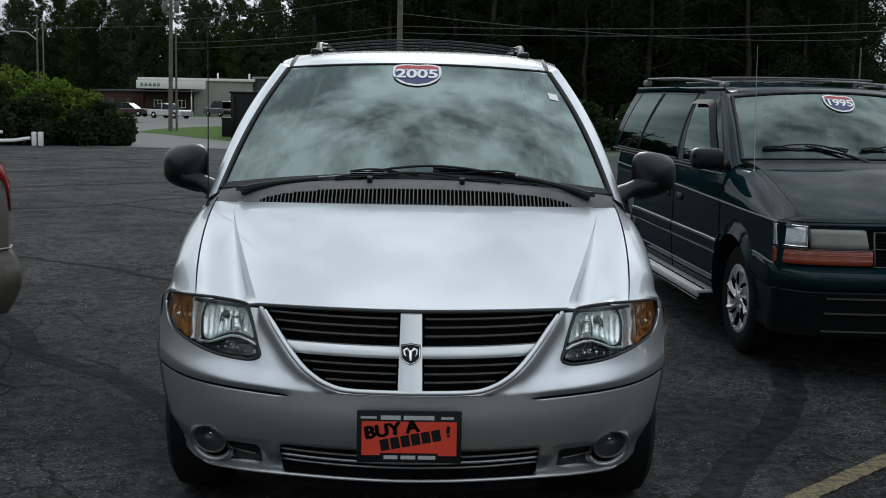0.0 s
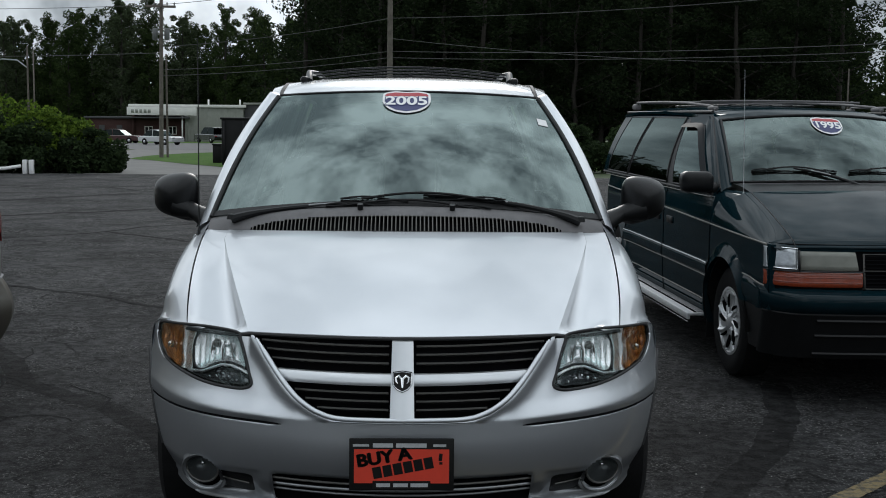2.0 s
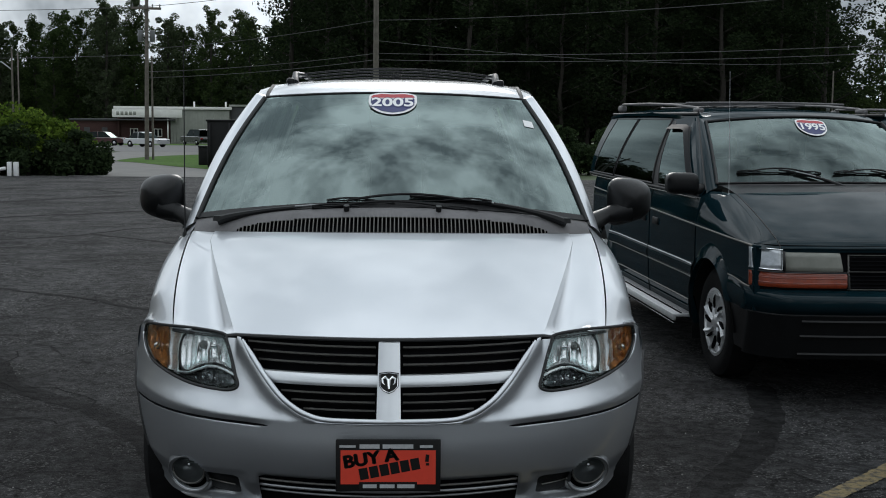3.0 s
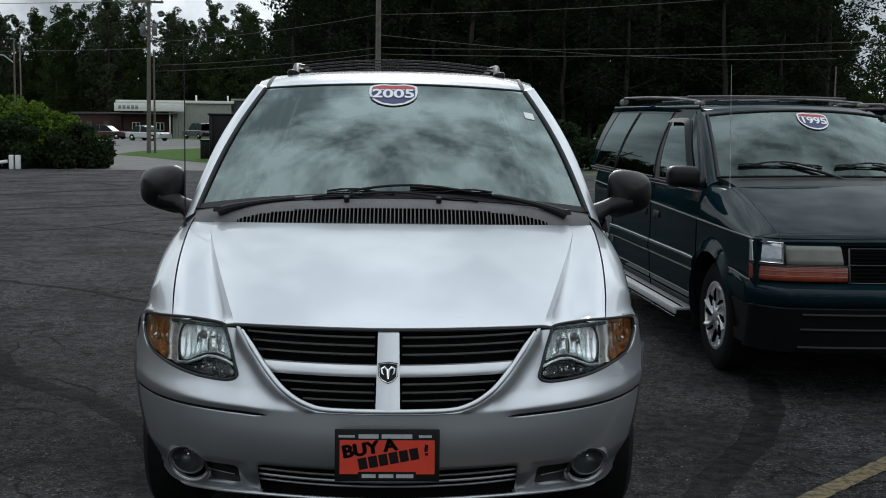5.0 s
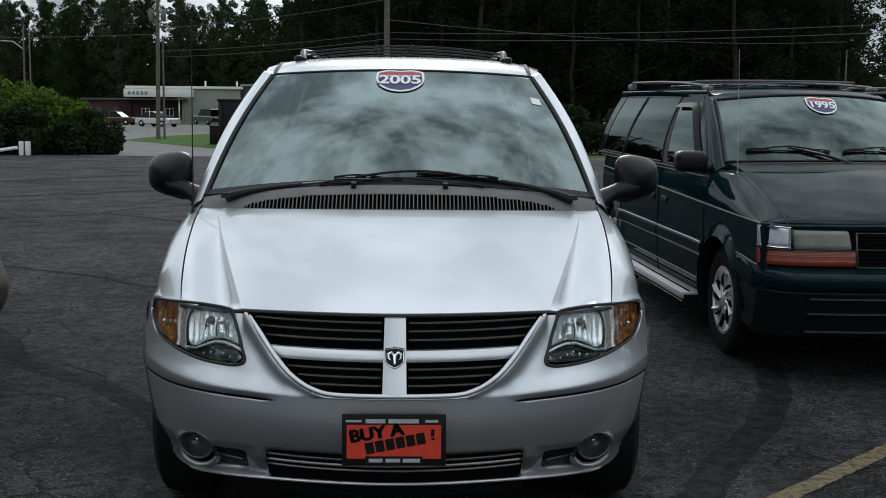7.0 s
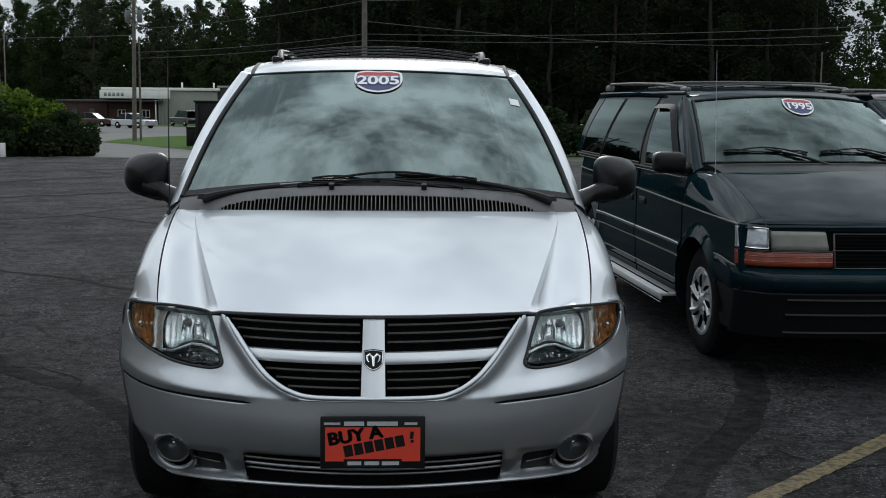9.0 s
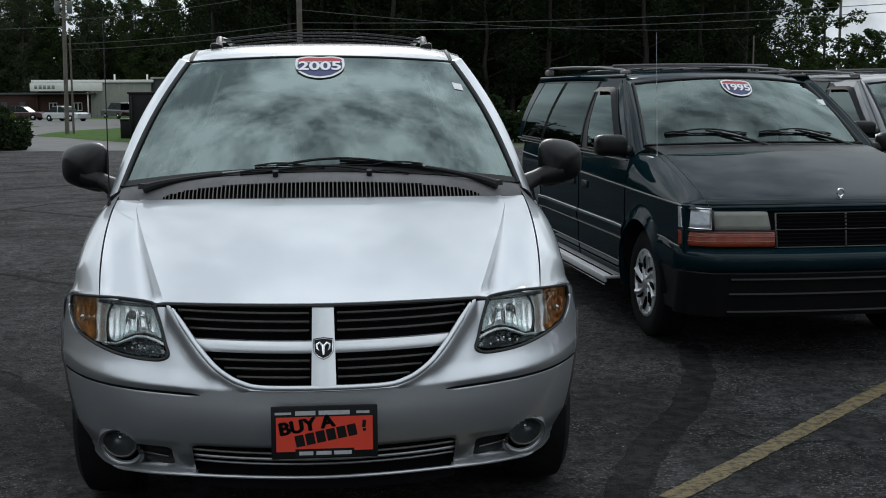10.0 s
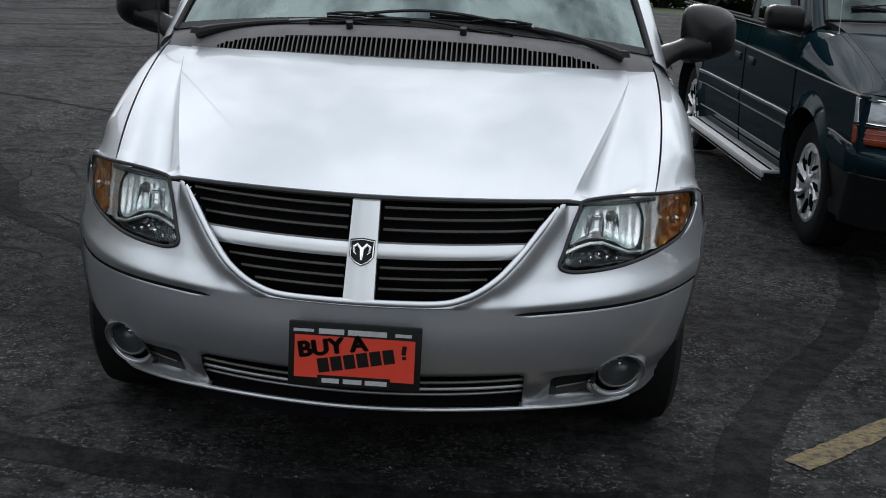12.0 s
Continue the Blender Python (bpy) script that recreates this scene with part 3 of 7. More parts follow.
HL = [(0.492, 0.687), (0.515, 0.672), (0.56, 0.666), (0.667, 0.667), (0.787, 0.682), (0.862, 0.700), (0.900, 0.740), (0.903, 0.775),
      (0.885, 0.803), (0.80, 0.823), (0.675, 0.840), (0.556, 0.839), (0.538, 0.815), (0.518, 0.765), (0.503, 0.72)]
HL = catmull(HL, 4)
ARCH_Y, ARCH_Z, ARCH_R = 1.0, 0.335, 0.356


def grille_low(x):
    """Lower edge of the grille opening."""
    ax = abs(x)
    tot = 0.0
    for k in range(-4, 5):
        tot += interp([0, 0.20, 0.25, 0.31, 0.37, 0.433, 0.475, 0.56], [0.611, 0.611, 0.618, 0.648, 0.697, 0.773, 0.825, 0.93], abs(ax + 0.009 * k))
    return tot / 9


def wheel(name, parent, at, side, radius, width, rim_r, spokes, cover=M_ALU, style="spoke"):
    """A road wheel: tyre and rim; side is -1 or 1 for the face that shows."""
    w = part(name, lathe_bm([(rim_r - 0.01, -width * 0.42), (rim_r + 0.02, -width * 0.48), (radius - 0.04, -width * 0.5), (radius - 0.008, -width * 0.40), (radius, -width * 0.2),
                             (radius, width * 0.2), (radius - 0.008, width * 0.40), (radius - 0.04, width * 0.5), (rim_r + 0.02, width * 0.48), (rim_r - 0.01, width * 0.42)], 48, 'x'), M_RUBBER, parent)
    w.location = at
    f = side * width * 0.44
    part("rim", lathe_bm([(rim_r, f), (rim_r + 0.004, f + side * 0.006), (rim_r - 0.012, f + side * 0.008), (rim_r - 0.022, f - side * 0.03), (rim_r - 0.03, f - side * 0.07)], 40, 'x'), cover, w)
    if style == "swirl":
        part("wheel_disc", lathe_bm([(rim_r - 0.012, f - side * 0.004), (rim_r - 0.04, f + side * 0.002), (0.10, f - side * 0.012), (0.0, f - side * 0.012)], 32, 'x'), cover, w)
        for k in range(spokes):
            a = 2 * math.pi * (k + 0.5) / spokes + 0.2
            slot = [(f + side * 0.004, rr * math.cos(a + tw_), rr * math.sin(a + tw_)) for rr, tw_ in ((0.085, 0.0), (0.115, 0.10), (0.145, 0.20), (0.168, 0.28))]
            part("slot", tube_bm(slot, [0.006, 0.012, 0.016, 0.012], 8, flat=0.5), M_DARK, w)
    else:
        part("wheel_disc", lathe_bm([(rim_r - 0.028, f - side * 0.065), (0.10, f - side * 0.075), (0.0, f - side * 0.075)], 32, 'x'), M_DARK, w)
    bms = []
    for k in range(spokes):
        a = 2 * math.pi * k / spokes
        tw = 0.35 if style == "swirl" else 0.0
        pts = []
        for s in lin(0, 1, 5):
            rr = 0.045 + (rim_r - 0.06) * s
            ang = a + tw * s
            pts.append((f - side * (0.012 + 0.02 * s * (1 - s)), rr * math.cos(ang), rr * math.sin(ang)))
        bms.append(tube_bm(pts, [0.020, 0.022, 0.025, 0.029, 0.033, 0.036] if style == "swirl" else [0.03, 0.026, 0.024, 0.024, 0.026, 0.03], 8, flat=0.6))
    part("spoke_disc", join_bm(*bms), cover, w)
    part("hub_cap", lathe_bm([(0.0, f + side * 0.012), (0.035, f + side * 0.010), (0.05, f), (0.055, f - side * 0.03)], 24, 'x'), cover, w)
    return w


def headlamp(parent, s):
    """One front lamp: clear lens, black gasket, main reflector, lower lamp, amber corner."""
    def at(x, z, off):
        return Vector((s * x, nose_y(x, z) + off, z))
    hl = part("headlamp_housing", grid_bm(lambda a, b: at(a, b - 0.006 * smoothstep(0.80, 0.84, b), (0.085 - 0.060 * smoothstep(0.79, 0.83, b)) if 0.50 < a < 0.89 else 0.05), lin(0.485, 0.907, 40), lin(0.662, 0.843, 18), keep=lambda a, b: inside(HL, a, b)), M_DARK, parent, "black headlamp housing")
    xs = lin(0.485, 0.907, 56)
    zs = lin(0.662, 0.843, 26)
    # clear cover that follows the nose
    lens = grid_bm(lambda a, b: at(a, b, -0.002 - 0.008 * smoothstep(0, 0.05, min(b - 0.665, 0.84 - b, a - 0.49, 0.90 - a))), xs, zs, keep=lambda a, b: inside(HL, a, b))
    o = part("clear_lens", lens, M_LENS, hl, "clear plastic headlamp lens")
    o.visible_shadow = False
    part("gasket", tube_bm([at(a, b, -0.001) for a, b in HL], 0.0052, 8, closed=True), M_SEAL, hl, "black rubber gasket")
    outer = [(a, b) for a, b in HL if a > 0.845]
    part("lamp_surround", tube_bm([at(a + 0.008 * smoothstep(0.83, 0.89, a), b + (0.005 if b > 0.78 else -0.007 if b < 0.72 else 0.0), 0.006) for a, b in outer], 0.0065, 8), M_SILVER, hl, "silver edge round the lamp")
    # main reflector bowl, D-shaped and fluted
    R = catmull([(0.516, 0.733), (0.532, 0.782), (0.556, 0.826), (0.61, 0.834), (0.672, 0.832), (0.706, 0.810), (0.722, 0.768), (0.719, 0.722), (0.704, 0.700), (0.672, 0.703), (0.632, 0.727), (0.58, 0.740), (0.545, 0.735)], 4)
    cx, cz = 0.618, 0.778

    def bowl(i, r):
        a, b = R[i % len(R)]
        x, z = cx + (a - cx) * r, cz + (b - cz) * r
        flute = (0.0028 * math.sin(x * 330) + 0.0045 * abs(math.sin(x * 97 + 0.6))) * (1 - 0.4 * r) if r < 0.97 else 0
        return at(x, z, 0.014 + 0.022 * (1 - r ** 4) - flute)
    part("reflector", grid_bm(bowl, list(range(len(R) + 1)), lin(0.02, 1.0, 16)), M_REFL, hl, "fluted chrome reflector", sharp=None)
    part("reflector_rim", tube_bm([at(a, b, 0.011) for a, b in R], 0.0032, 6, closed=True), M_SEAL, hl)
    part("bulb", lathe_bm([(0.0, -0.022), (0.010, -0.018), (0.014, 0.0), (0.014, 0.02), (0.0, 0.021)], 16, 'y', at(cx + 0.012, cz + 0.010, 0.026)), M_SLAT, hl)
    part("bulb_shield", box_bm(0.022, 0.012, 0.014, at(cx - 0.03, cz + 0.012, 0.022), 0.004), M_CHROME, hl)
    for dx, dz, hh in ((-0.052, -0.006, 0.050), (-0.012, -0.012, 0.060), (0.034, -0.008, 0.048)):
        part("reflector_rib", tube_bm([at(cx + dx, cz + dz - hh / 2, 0.022), at(cx + dx * 0.9, cz + dz, 0.027), at(cx + dx * 0.8, cz + dz + hh / 2, 0.022)], [0.0015, 0.0042, 0.0015], 8), M_SLAT, hl)
    # bright divider between white and amber
    part("divider", grid_bm(lambda a, b: at(interp([0.684, 0.70, 0.73, 0.77, 0.81, 0.832], [0.722, 0.722, 0.727, 0.726, 0.712, 0.694], b) * (1 - a) + 0.774 * a, b, 0.012 + 0.010 * math.sin(math.pi * a) ** 2), lin(0, 1, 10), lin(0.684, 0.829, 24)), M_REFL, hl, "bright divider", sharp=None)
    # amber corner
    A = catmull([(0.772, 0.688), (0.774, 0.76), (0.778, 0.822), (0.85, 0.807), (0.885, 0.795), (0.893, 0.765), (0.885, 0.735), (0.85, 0.706), (0.81, 0.694)], 3)
    ax, az = 0.83, 0.757

    def corner(i, r):
        a, b = A[i % len(A)]
        x, z = ax + (a - ax) * r, az + (b - az) * r
        return at(x, z, 0.010 + 0.022 * (1 - r * r) + 0.004 * math.sin(z * 150) + 0.005 * math.sin(x * 170))
    part("turn_reflector", grid_bm(corner, list(range(len(A) + 1)), lin(0.02, 1.0, 8)), M_AMBER, hl, "amber turn signal reflector")
    part("turn_bulb", lathe_bm([(0.0, -0.02), (0.012, -0.015), (0.014, 0.01), (0.0, 0.02)], 14, 'y', at(ax, az - 0.015, 0.025)), M_CHROME, hl)
    # lower lamp under the arched bar
    L = catmull([(0.508, 0.690), (0.525, 0.712), (0.565, 0.722), (0.61, 0.716), (0.66, 0.695), (0.735, 0.688), (0.735, 0.680), (0.66, 0.673), (0.57, 0.673), (0.525, 0.679)], 3)
    lx, lz = 0.59, 0.693

    def low(i, r):
        a, b = L[i % len(L)]
        x, z = lx + (a - lx) * r, lz + (b - lz) * r
        return at(x, z, 0.014 + 0.03 * (1 - r * r) + 0.008 * math.sin(x * 300) * (0.3 + 0.7 * r))
    part("lower_reflector", grid_bm(low, list(range(len(L) + 1)), lin(0.02, 1.0, 7)), M_LOWLAMP, hl)
    for a, b, r in ((0.575, 0.694, 0.007), (0.597, 0.700, 0.006), (0.620, 0.690, 0.007), (0.548, 0.688, 0.005), (0.648, 0.684, 0.005)):
        part("chrome_facet", lathe_bm([(0.0, -r), (r * 0.8, -r * 0.5), (r, 0.0), (0.0, r)], 7, 'y', at(a, b, 0.014)), M_CHROME, hl, smooth=False)
    part("arched_bar", tube_bm([at(a, b, 0.010) for a, b in [(0.505, 0.714), (0.535, 0.724), (0.57, 0.7305), (0.605, 0.728), (0.64, 0.712), (0.68, 0.694), (0.72, 0.689)]], 0.0055, 6), M_REFL, hl)
    return hl


def door_mirror(parent, s):
    MX = 1.034 if s > 0 else 1.004
    m = part("door_mirror", bmesh.new(), M_PLASTIC, parent, "black plastic door mirror")

    def shell(a, v):
        # v: from the back of the shell to its rim
        r = math.sin(min(1, v * 1.05) * math.pi / 2) ** 0.6
        ca, sa = math.cos(a), math.sin(a)
        sx = math.copysign(abs(ca) ** 0.7, ca) * 0.098 * r
        sz = math.copysign(abs(sa) ** 0.65, sa) * 0.084 * r
        inner = 0.5 - sx / 0.196
        drop = 0.075 * inner ** 1.5 * (1 if sz < 0 else 0) * min(1, -sz / 0.05 if sz < 0 else 0)
        return Vector((s * (MX + sx), 1.50 + 0.13 * v + 0.1 * sx, 1.218 + sz - drop - 0.012 * (sx / 0.098)))
    bm = grid_bm(shell, lin(0, 2 * math.pi, 28), lin(0.0, 1.0, 10))
    bm.to_mesh(m.data)
    bm.free()
    finish(m.data)
    part("mirror_arm", tube_bm([(s * 0.84, 1.50, 1.105), (s * 0.88, 1.52, 1.128), (s * 0.92, 1.55, 1.142), (s * (MX - 0.015), 1.57, 1.165)], [0.060, 0.046, 0.042, 0.066], 12, flat=0.8), M_PLASTIC, m)
    part("mirror_glass", grid_bm(lambda a, r: (s * (MX + 0.088 * r * math.copysign(abs(math.cos(a)) ** 0.65, math.cos(a))), 1.622, 1.212 + 0.076 * r * math.copysign(abs(math.sin(a)) ** 0.65, math.sin(a))), lin(0, 2 * math.pi, 24), [0.01, 1.0]), M_CHROME, m)
    return m


def wiper(parent, pivot, tip_a, tip_b, bend):
    """Knuckle and arm from the pivot, bridge frames and a long rubber blade."""
    mid = [(a + b) / 2 for a, b in zip(tip_a, tip_b)]
    mid[2] += 0.014
    arm = [[(1 - t) ** 2 * a + 2 * t * (1 - t) * b + t * t * c for a, b, c in zip(pivot, bend, mid)] for t in lin(0, 1, 16)]
    w = part("wiper", tube_bm(arm, [interp([0, 0.12, 0.3, 1], [0.019, 0.017, 0.011, 0.006], t) for t in lin(0, 1, 16)], 8), M_PLASTIC, parent, "black wiper arm")
    part("pivot_cap", lathe_bm([(0.0, 0.022), (0.016, 0.02), (0.021, 0.0)], 16, 'z', pivot), M_PLASTIC, w)
    part("spring", tube_bm([(p[0], p[1] - 0.006, p[2] + 0.006) for p in arm[9:14]], 0.0035, 6), M_STEEL, w, "bright wiper spring")
    n = 24
    pts = [[a + (b - a) * i / n for a, b in zip(tip_a, tip_b)] for i in range(n + 1)]
    part("blade", tube_bm([(p[0], p[1], p[2] - 0.012) for p in pts], 0.005, 6), M_RUBBER, w)
    part("blade_rail", tube_bm([(p[0], p[1] - 0.004, p[2] - 0.003) for p in pts], 0.003, 6), M_PLASTIC, w)

    def bridge(i0, i1, high, r):
        return tube_bm([(pts[i][0], pts[i][1] - 0.010, pts[i][2] + high * math.sin(math.pi * (i - i0) / (i1 - i0)) - 0.002) for i in range(i0, i1 + 1)], r, 6)
    part("main_bridge", bridge(3, 21, 0.026, 0.0055), M_PLASTIC, w)
    part("end_bridge", bridge(0, 7, 0.010, 0.0042), M_PLASTIC, w)
    part("end_bridge", bridge(17, 24, 0.010, 0.0042), M_PLASTIC, w)
    return w


def road_sticker(parent, text, m, w):
    """Shield-shaped year sticker: white edge, red head, navy body, white figures."""
    m = m @ Matrix.Diagonal((1, 1.32, 1, 1))
    out = [(-0.50, 0.22), (-0.46, 0.30), (-0.25, 0.36), (0, 0.34), (0.25, 0.36), (0.46, 0.30), (0.50, 0.22), (0.50, 0.0), (0.42, -0.18), (0.25, -0.32), (0, -0.38), (-0.25, -0.32), (-0.42, -0.18), (-0.50, 0.0)]

    def lift(off):
        return lambda a, b: m @ Vector((a * w, b * w, off))
    st = part("year_sticker", poly_bm(catmull(out, 4), lift(0.001), 0.001, m.to_3x3() @ Vector((0, 0, -1))), M_WHITE, parent, "white edged shield sticker with year %s" % text, smooth=False)
    low = [(-0.455, 0.15), (0.455, 0.15), (0.455, 0.0), (0.38, -0.165), (0.22, -0.285), (0, -0.335), (-0.22, -0.285), (-0.38, -0.165), (-0.455, 0.0)]
    part("navy_field", poly_bm(low, lift(0.002), 0, (0, 0, 0)), M_NAVY, st, smooth=False)
    top = [(-0.455, 0.18), (0.455, 0.18), (0.455, 0.215), (0.42, 0.27), (0.24, 0.315), (0, 0.30), (-0.24, 0.315), (-0.42, 0.27), (-0.455, 0.215)]
    part("red_field", poly_bm(top, lift(0.002), 0, (0, 0, 0)), M_REDV, st, smooth=False)
    part("lettering_edge", text_bm(text, w * 0.40, m @ pose(0, w * 0.0, 0.003), 0.0003, squash=1.12, bold=w * 0.028), M_NAVY, st, smooth=False)
    part("lettering", text_bm(text, w * 0.40, m @ pose(0, w * 0.0, 0.0042), 0.0003, squash=1.12, bold=w * 0.010), M_WHITE, st, smooth=False)
    return st


def build_silver_van():
    van = thing("minivan", "silver minivan parked nose out on the asphalt lot", "minivan")
    # ---- nose: one cover with openings for lamps, grille and air intake
    xs = sorted({round(v, 4) for v in lin(-0.955, 0.955, 272)})
    vs = lin(0.0, 0.47, 40) + [0.478, 0.485, 0.490, 0.494, 0.497, 0.5, 0.503, 0.506, 0.510, 0.515, 0.522] + lin(0.53, 1.0, 44)

    def zb(x):
        return 0.285 - 0.058 * min(1, abs(x / 0.72)) ** 3.5 + 9.0 * max(0, abs(x) - 0.77) ** 2

    def fz(x, v):
        if v < 0.5:
            return zb(x) + (crease_z(x) - zb(x)) * v * 2
        return crease_z(x) + (hood_line(x) - 0.004 - crease_z(x)) * (v * 2 - 1)

    def in_fog(ax, z):
        return ((ax - 0.686) / 0.082) ** 2 + ((z - 0.337) / 0.072) ** 2 < 1

    def face(x, v):
        z = fz(x, v)
        ax = abs(x)
        y = nose_y(x, z)
        # sunk band that holds intake and fog lamps
        band = (1 - smoothstep(0.200, 0.222, v)) * (1 - smoothstep(0.60, 0.66, ax))
        post = smoothstep(0.405, 0.43, ax) * (1 - smoothstep(0.45, 0.49, ax))
        y += (0.022 - 0.012 * smoothstep(0.42, 0.46, ax)) * band * (1 - post)
        y += 0.024 * smoothstep(0.47, 0.53, ax) * (1 - smoothstep(0.60, 0.645, ax)) * smoothstep(0.035, 0.065, v) * (1 - smoothstep(0.165, 0.190, v))
        y -= 0.004 * (1 - smoothstep(0.0, 0.012, z - zb(x)))
        # narrow gap under the crease
        if ax > 0.40:
            y += 0.010 * smoothstep(0.40, 0.43, ax) * max(0.0, 1 - abs(z - crease_z(x) + 0.003) / 0.0045)
        # raised rim along the grille edge
        if z > 0.6 and ax < 0.5:
            g = grille_low(x)
            if abs(z - g) < 0.0055 and ax < 0.488:
                z = g
            slope = (grille_low(ax + 0.01) - grille_low(max(0, ax - 0.01))) / 0.02
            dist = (g - z) / math.sqrt(1 + slope * slope)
            y -= (0.013 + 0.020 * smoothstep(0.4, 1.2, slope)) * math.exp(-((dist - 0.006) / (0.014 + 0.018 * smoothstep(0.4, 1.2, slope))) ** 2) if z <= g else 0
        return (x, y, z)

    def keep(x, v):
        z = fz(x, v)
        ax = abs(x)
        if inside(HL, ax, z) or (0.50 < ax < 0.87 and z > hood_line(x) - 0.014):
            return False
        if ax < 0.485 and z > grille_low(x):
            return False
        if ax < 0.42 and 0.026 < v < 0.200:
            return False
        if in_fog(ax, z):
            return False
        y = nose_y(x, z)
        if (y - ARCH_Y) ** 2 + (z - ARCH_Z) ** 2 < ARCH_R ** 2:
            return False
        return True
    fas = part("front_bumper", grid_bm(face, xs, vs, keep), M_SILVER, van, "silver bumper and nose", sharp=50)
    # lips round the openings
    rim = [(x, nose_y(x, grille_low(x)) - 0.010 - 0.018 * smoothstep(0.24, 0.34, abs(x)), grille_low(x)) for x in lin(-0.480, 0.480, 130)]
    part("grille_surround", tube_bm(rim, [0.004, 0.005, 0.006, 0.007, 0.008] + [0.009] * 121 + [0.008, 0.007, 0.006, 0.005, 0.004], 10), M_SILVER, fas)
    part("lower_lip", tube_bm([(x, nose_y(x, zb(x)) - 0.006, zb(x) + 0.001) for x in lin(-0.74, 0.74, 60)], [0.002, 0.004] + [0.0062] * 57 + [0.004, 0.002], 8), M_SILVER2, fas, "pale bumper lip")
    part("chin", grid_bm(lambda x, v: (x, nose_y(x, zb(x)) + 0.02 + 0.25 * v, zb(x) - 0.05 * v), lin(-0.80, 0.80, 24), lin(0, 1, 3)), M_UNDER, van)
    for s in (-1, 1):
        lip = []
        for a in lin(0.10, 1.25, 20):
            z, y = ARCH_Z + ARCH_R * math.sin(a), ARCH_Y - ARCH_R * math.cos(a)
            lo_, hi_ = 0.6, 0.98
            for _ in range(30):
                mid = (lo_ + hi_) / 2
                lo_, hi_ = (mid, hi_) if nose_y(mid, z) < y else (lo_, mid)
            if z > zb(lo_) + 0.01 and z < hood_line(lo_):
                lip.append((s * lo_, y, z))
        part("arch_lip", tube_bm(lip, 0.007, 8), M_SEAL, fas)
        part("bumper_seam", tube_bm([(s * a, nose_y(a, crease_z(a) - 0.003) + 0.0005, crease_z(a) - 0.003) for a in lin(0.385, 0.940, 40)], [0.001, 0.003] + [0.0036] * 30 + [0.0028] * 7 + [0.0025, 0.002], 6), M_DARK, fas)
    # dark boxes behind the openings
    part("intake_backing", grid_bm(lambda x, z: (x, nose_y(x, 0.37) + 0.095, z), lin(-0.43, 0.43, 24), lin(0.24, 0.42, 3)), M_DARK, fas)
    for z, r in ((0.386, 0.0040), (0.364, 0.0058), (0.340, 0.0040)):
        part("intake_bar", tube_bm([(x, nose_y(x, z) + 0.018, z) for x in lin(-0.42, 0.42, 30)], r, 8), M_SLAT if z > 0.38 else M_STEEL, fas, "pale intake bar")
    part("intake_slat", grid_bm(lambda x, v: (x, nose_y(x, 0.37) + 0.02 + 0.04 * v, 0.37), lin(-0.42, 0.42, 24), [0, 1], thick=0.008, tdir=(0, 0, -1)), M_PLASTIC, fas)
    for s in (-1, 1):
        part("pocket_slat", tube_bm([(s * a, nose_y(a, 0.340) + 0.014, 0.340) for a in lin(0.51, 0.605, 6)], 0.0028, 6), M_SLAT, fas)
        hole = catmull([(0.492, 0.296), (0.488, 0.345), (0.502, 0.382), (0.56, 0.390), (0.608, 0.386), (0.622, 0.340), (0.612, 0.298), (0.55, 0.287)], 4)
        # dark insert added over the silver recess in place of its shade
        part("pocket_shade", grid_bm(lambda a, b: (s * a, nose_y(a, b) + 0.024 - 0.006 * smoothstep(0, 0.02, min(b - 0.284, 0.394 - b)), b), lin(0.485, 0.626, 44), lin(0.284, 0.394, 36), keep=lambda a, b: inside(hole, a, b)), M_PLASTIC, fas, "dark insert in place of shade in the pocket by the fog lamp")
        # fog lamp
        fx, fzc = 0.686, 0.337

        def fog_y(x, z):
            # the lamp looks more squarely ahead than the skin round it
            n0 = nose_y(fx, fzc)
            return n0 + 0.50 * (nose_y(x, z) - n0) - 0.006
        ring = []
        for k in range(40):
            a = 2 * math.pi * k / 40
            x, z = fx + 0.078 * math.cos(a), fzc + 0.068 * math.sin(a)
            ring.append((s * x, fog_y(x, z), z))
        fog = part("fog_lamp", tube_bm(ring, 0.0030, 8, closed=True), M_STEEL, fas, "round fog lamp in a silver ring")

        def flare(a, r):
            x, z = fx + 0.078 * r * math.cos(a), fzc + 0.068 * r * math.sin(a)
            k = smoothstep(0.98, 1.15, r)
            return (s * x, fog_y(x, z) * (1 - k) + (nose_y(x, z) - 0.0015) * k + 0.014 * (1 - smoothstep(0.86, 0.98, r)), z)
        part("fog_flare", grid_bm(flare, lin(0, 2 * math.pi, 48), [0.86, 0.92, 0.98, 1.02, 1.06, 1.10, 1.15]), M_SILVER, fog, sharp=None)
        inner = [(s * (fx + 0.006 + 0.059 * math.cos(a)), fog_y(fx + 0.052 * math.cos(a), fzc) + 0.026, fzc + 0.009 + 0.048 * math.sin(a)) for a in lin(0, 2 * math.pi * 39 / 40, 39)]
        part("fog_bezel", tube_bm(inner, 0.004, 8, closed=True), M_SLAT, fog)
        part("fog_bowl", grid_bm(lambda k, r: (s * (fx + 0.006 + 0.055 * r * math.cos(k)), fog_y(fx + 0.05 * r * math.cos(k), fzc) + 0.030 + 0.045 * (1 - r * r), fzc + 0.009 + 0.048 * r * math.sin(k)), lin(0, 2 * math.pi, 32), lin(0.02, 1, 8)), M_FOG, fog)
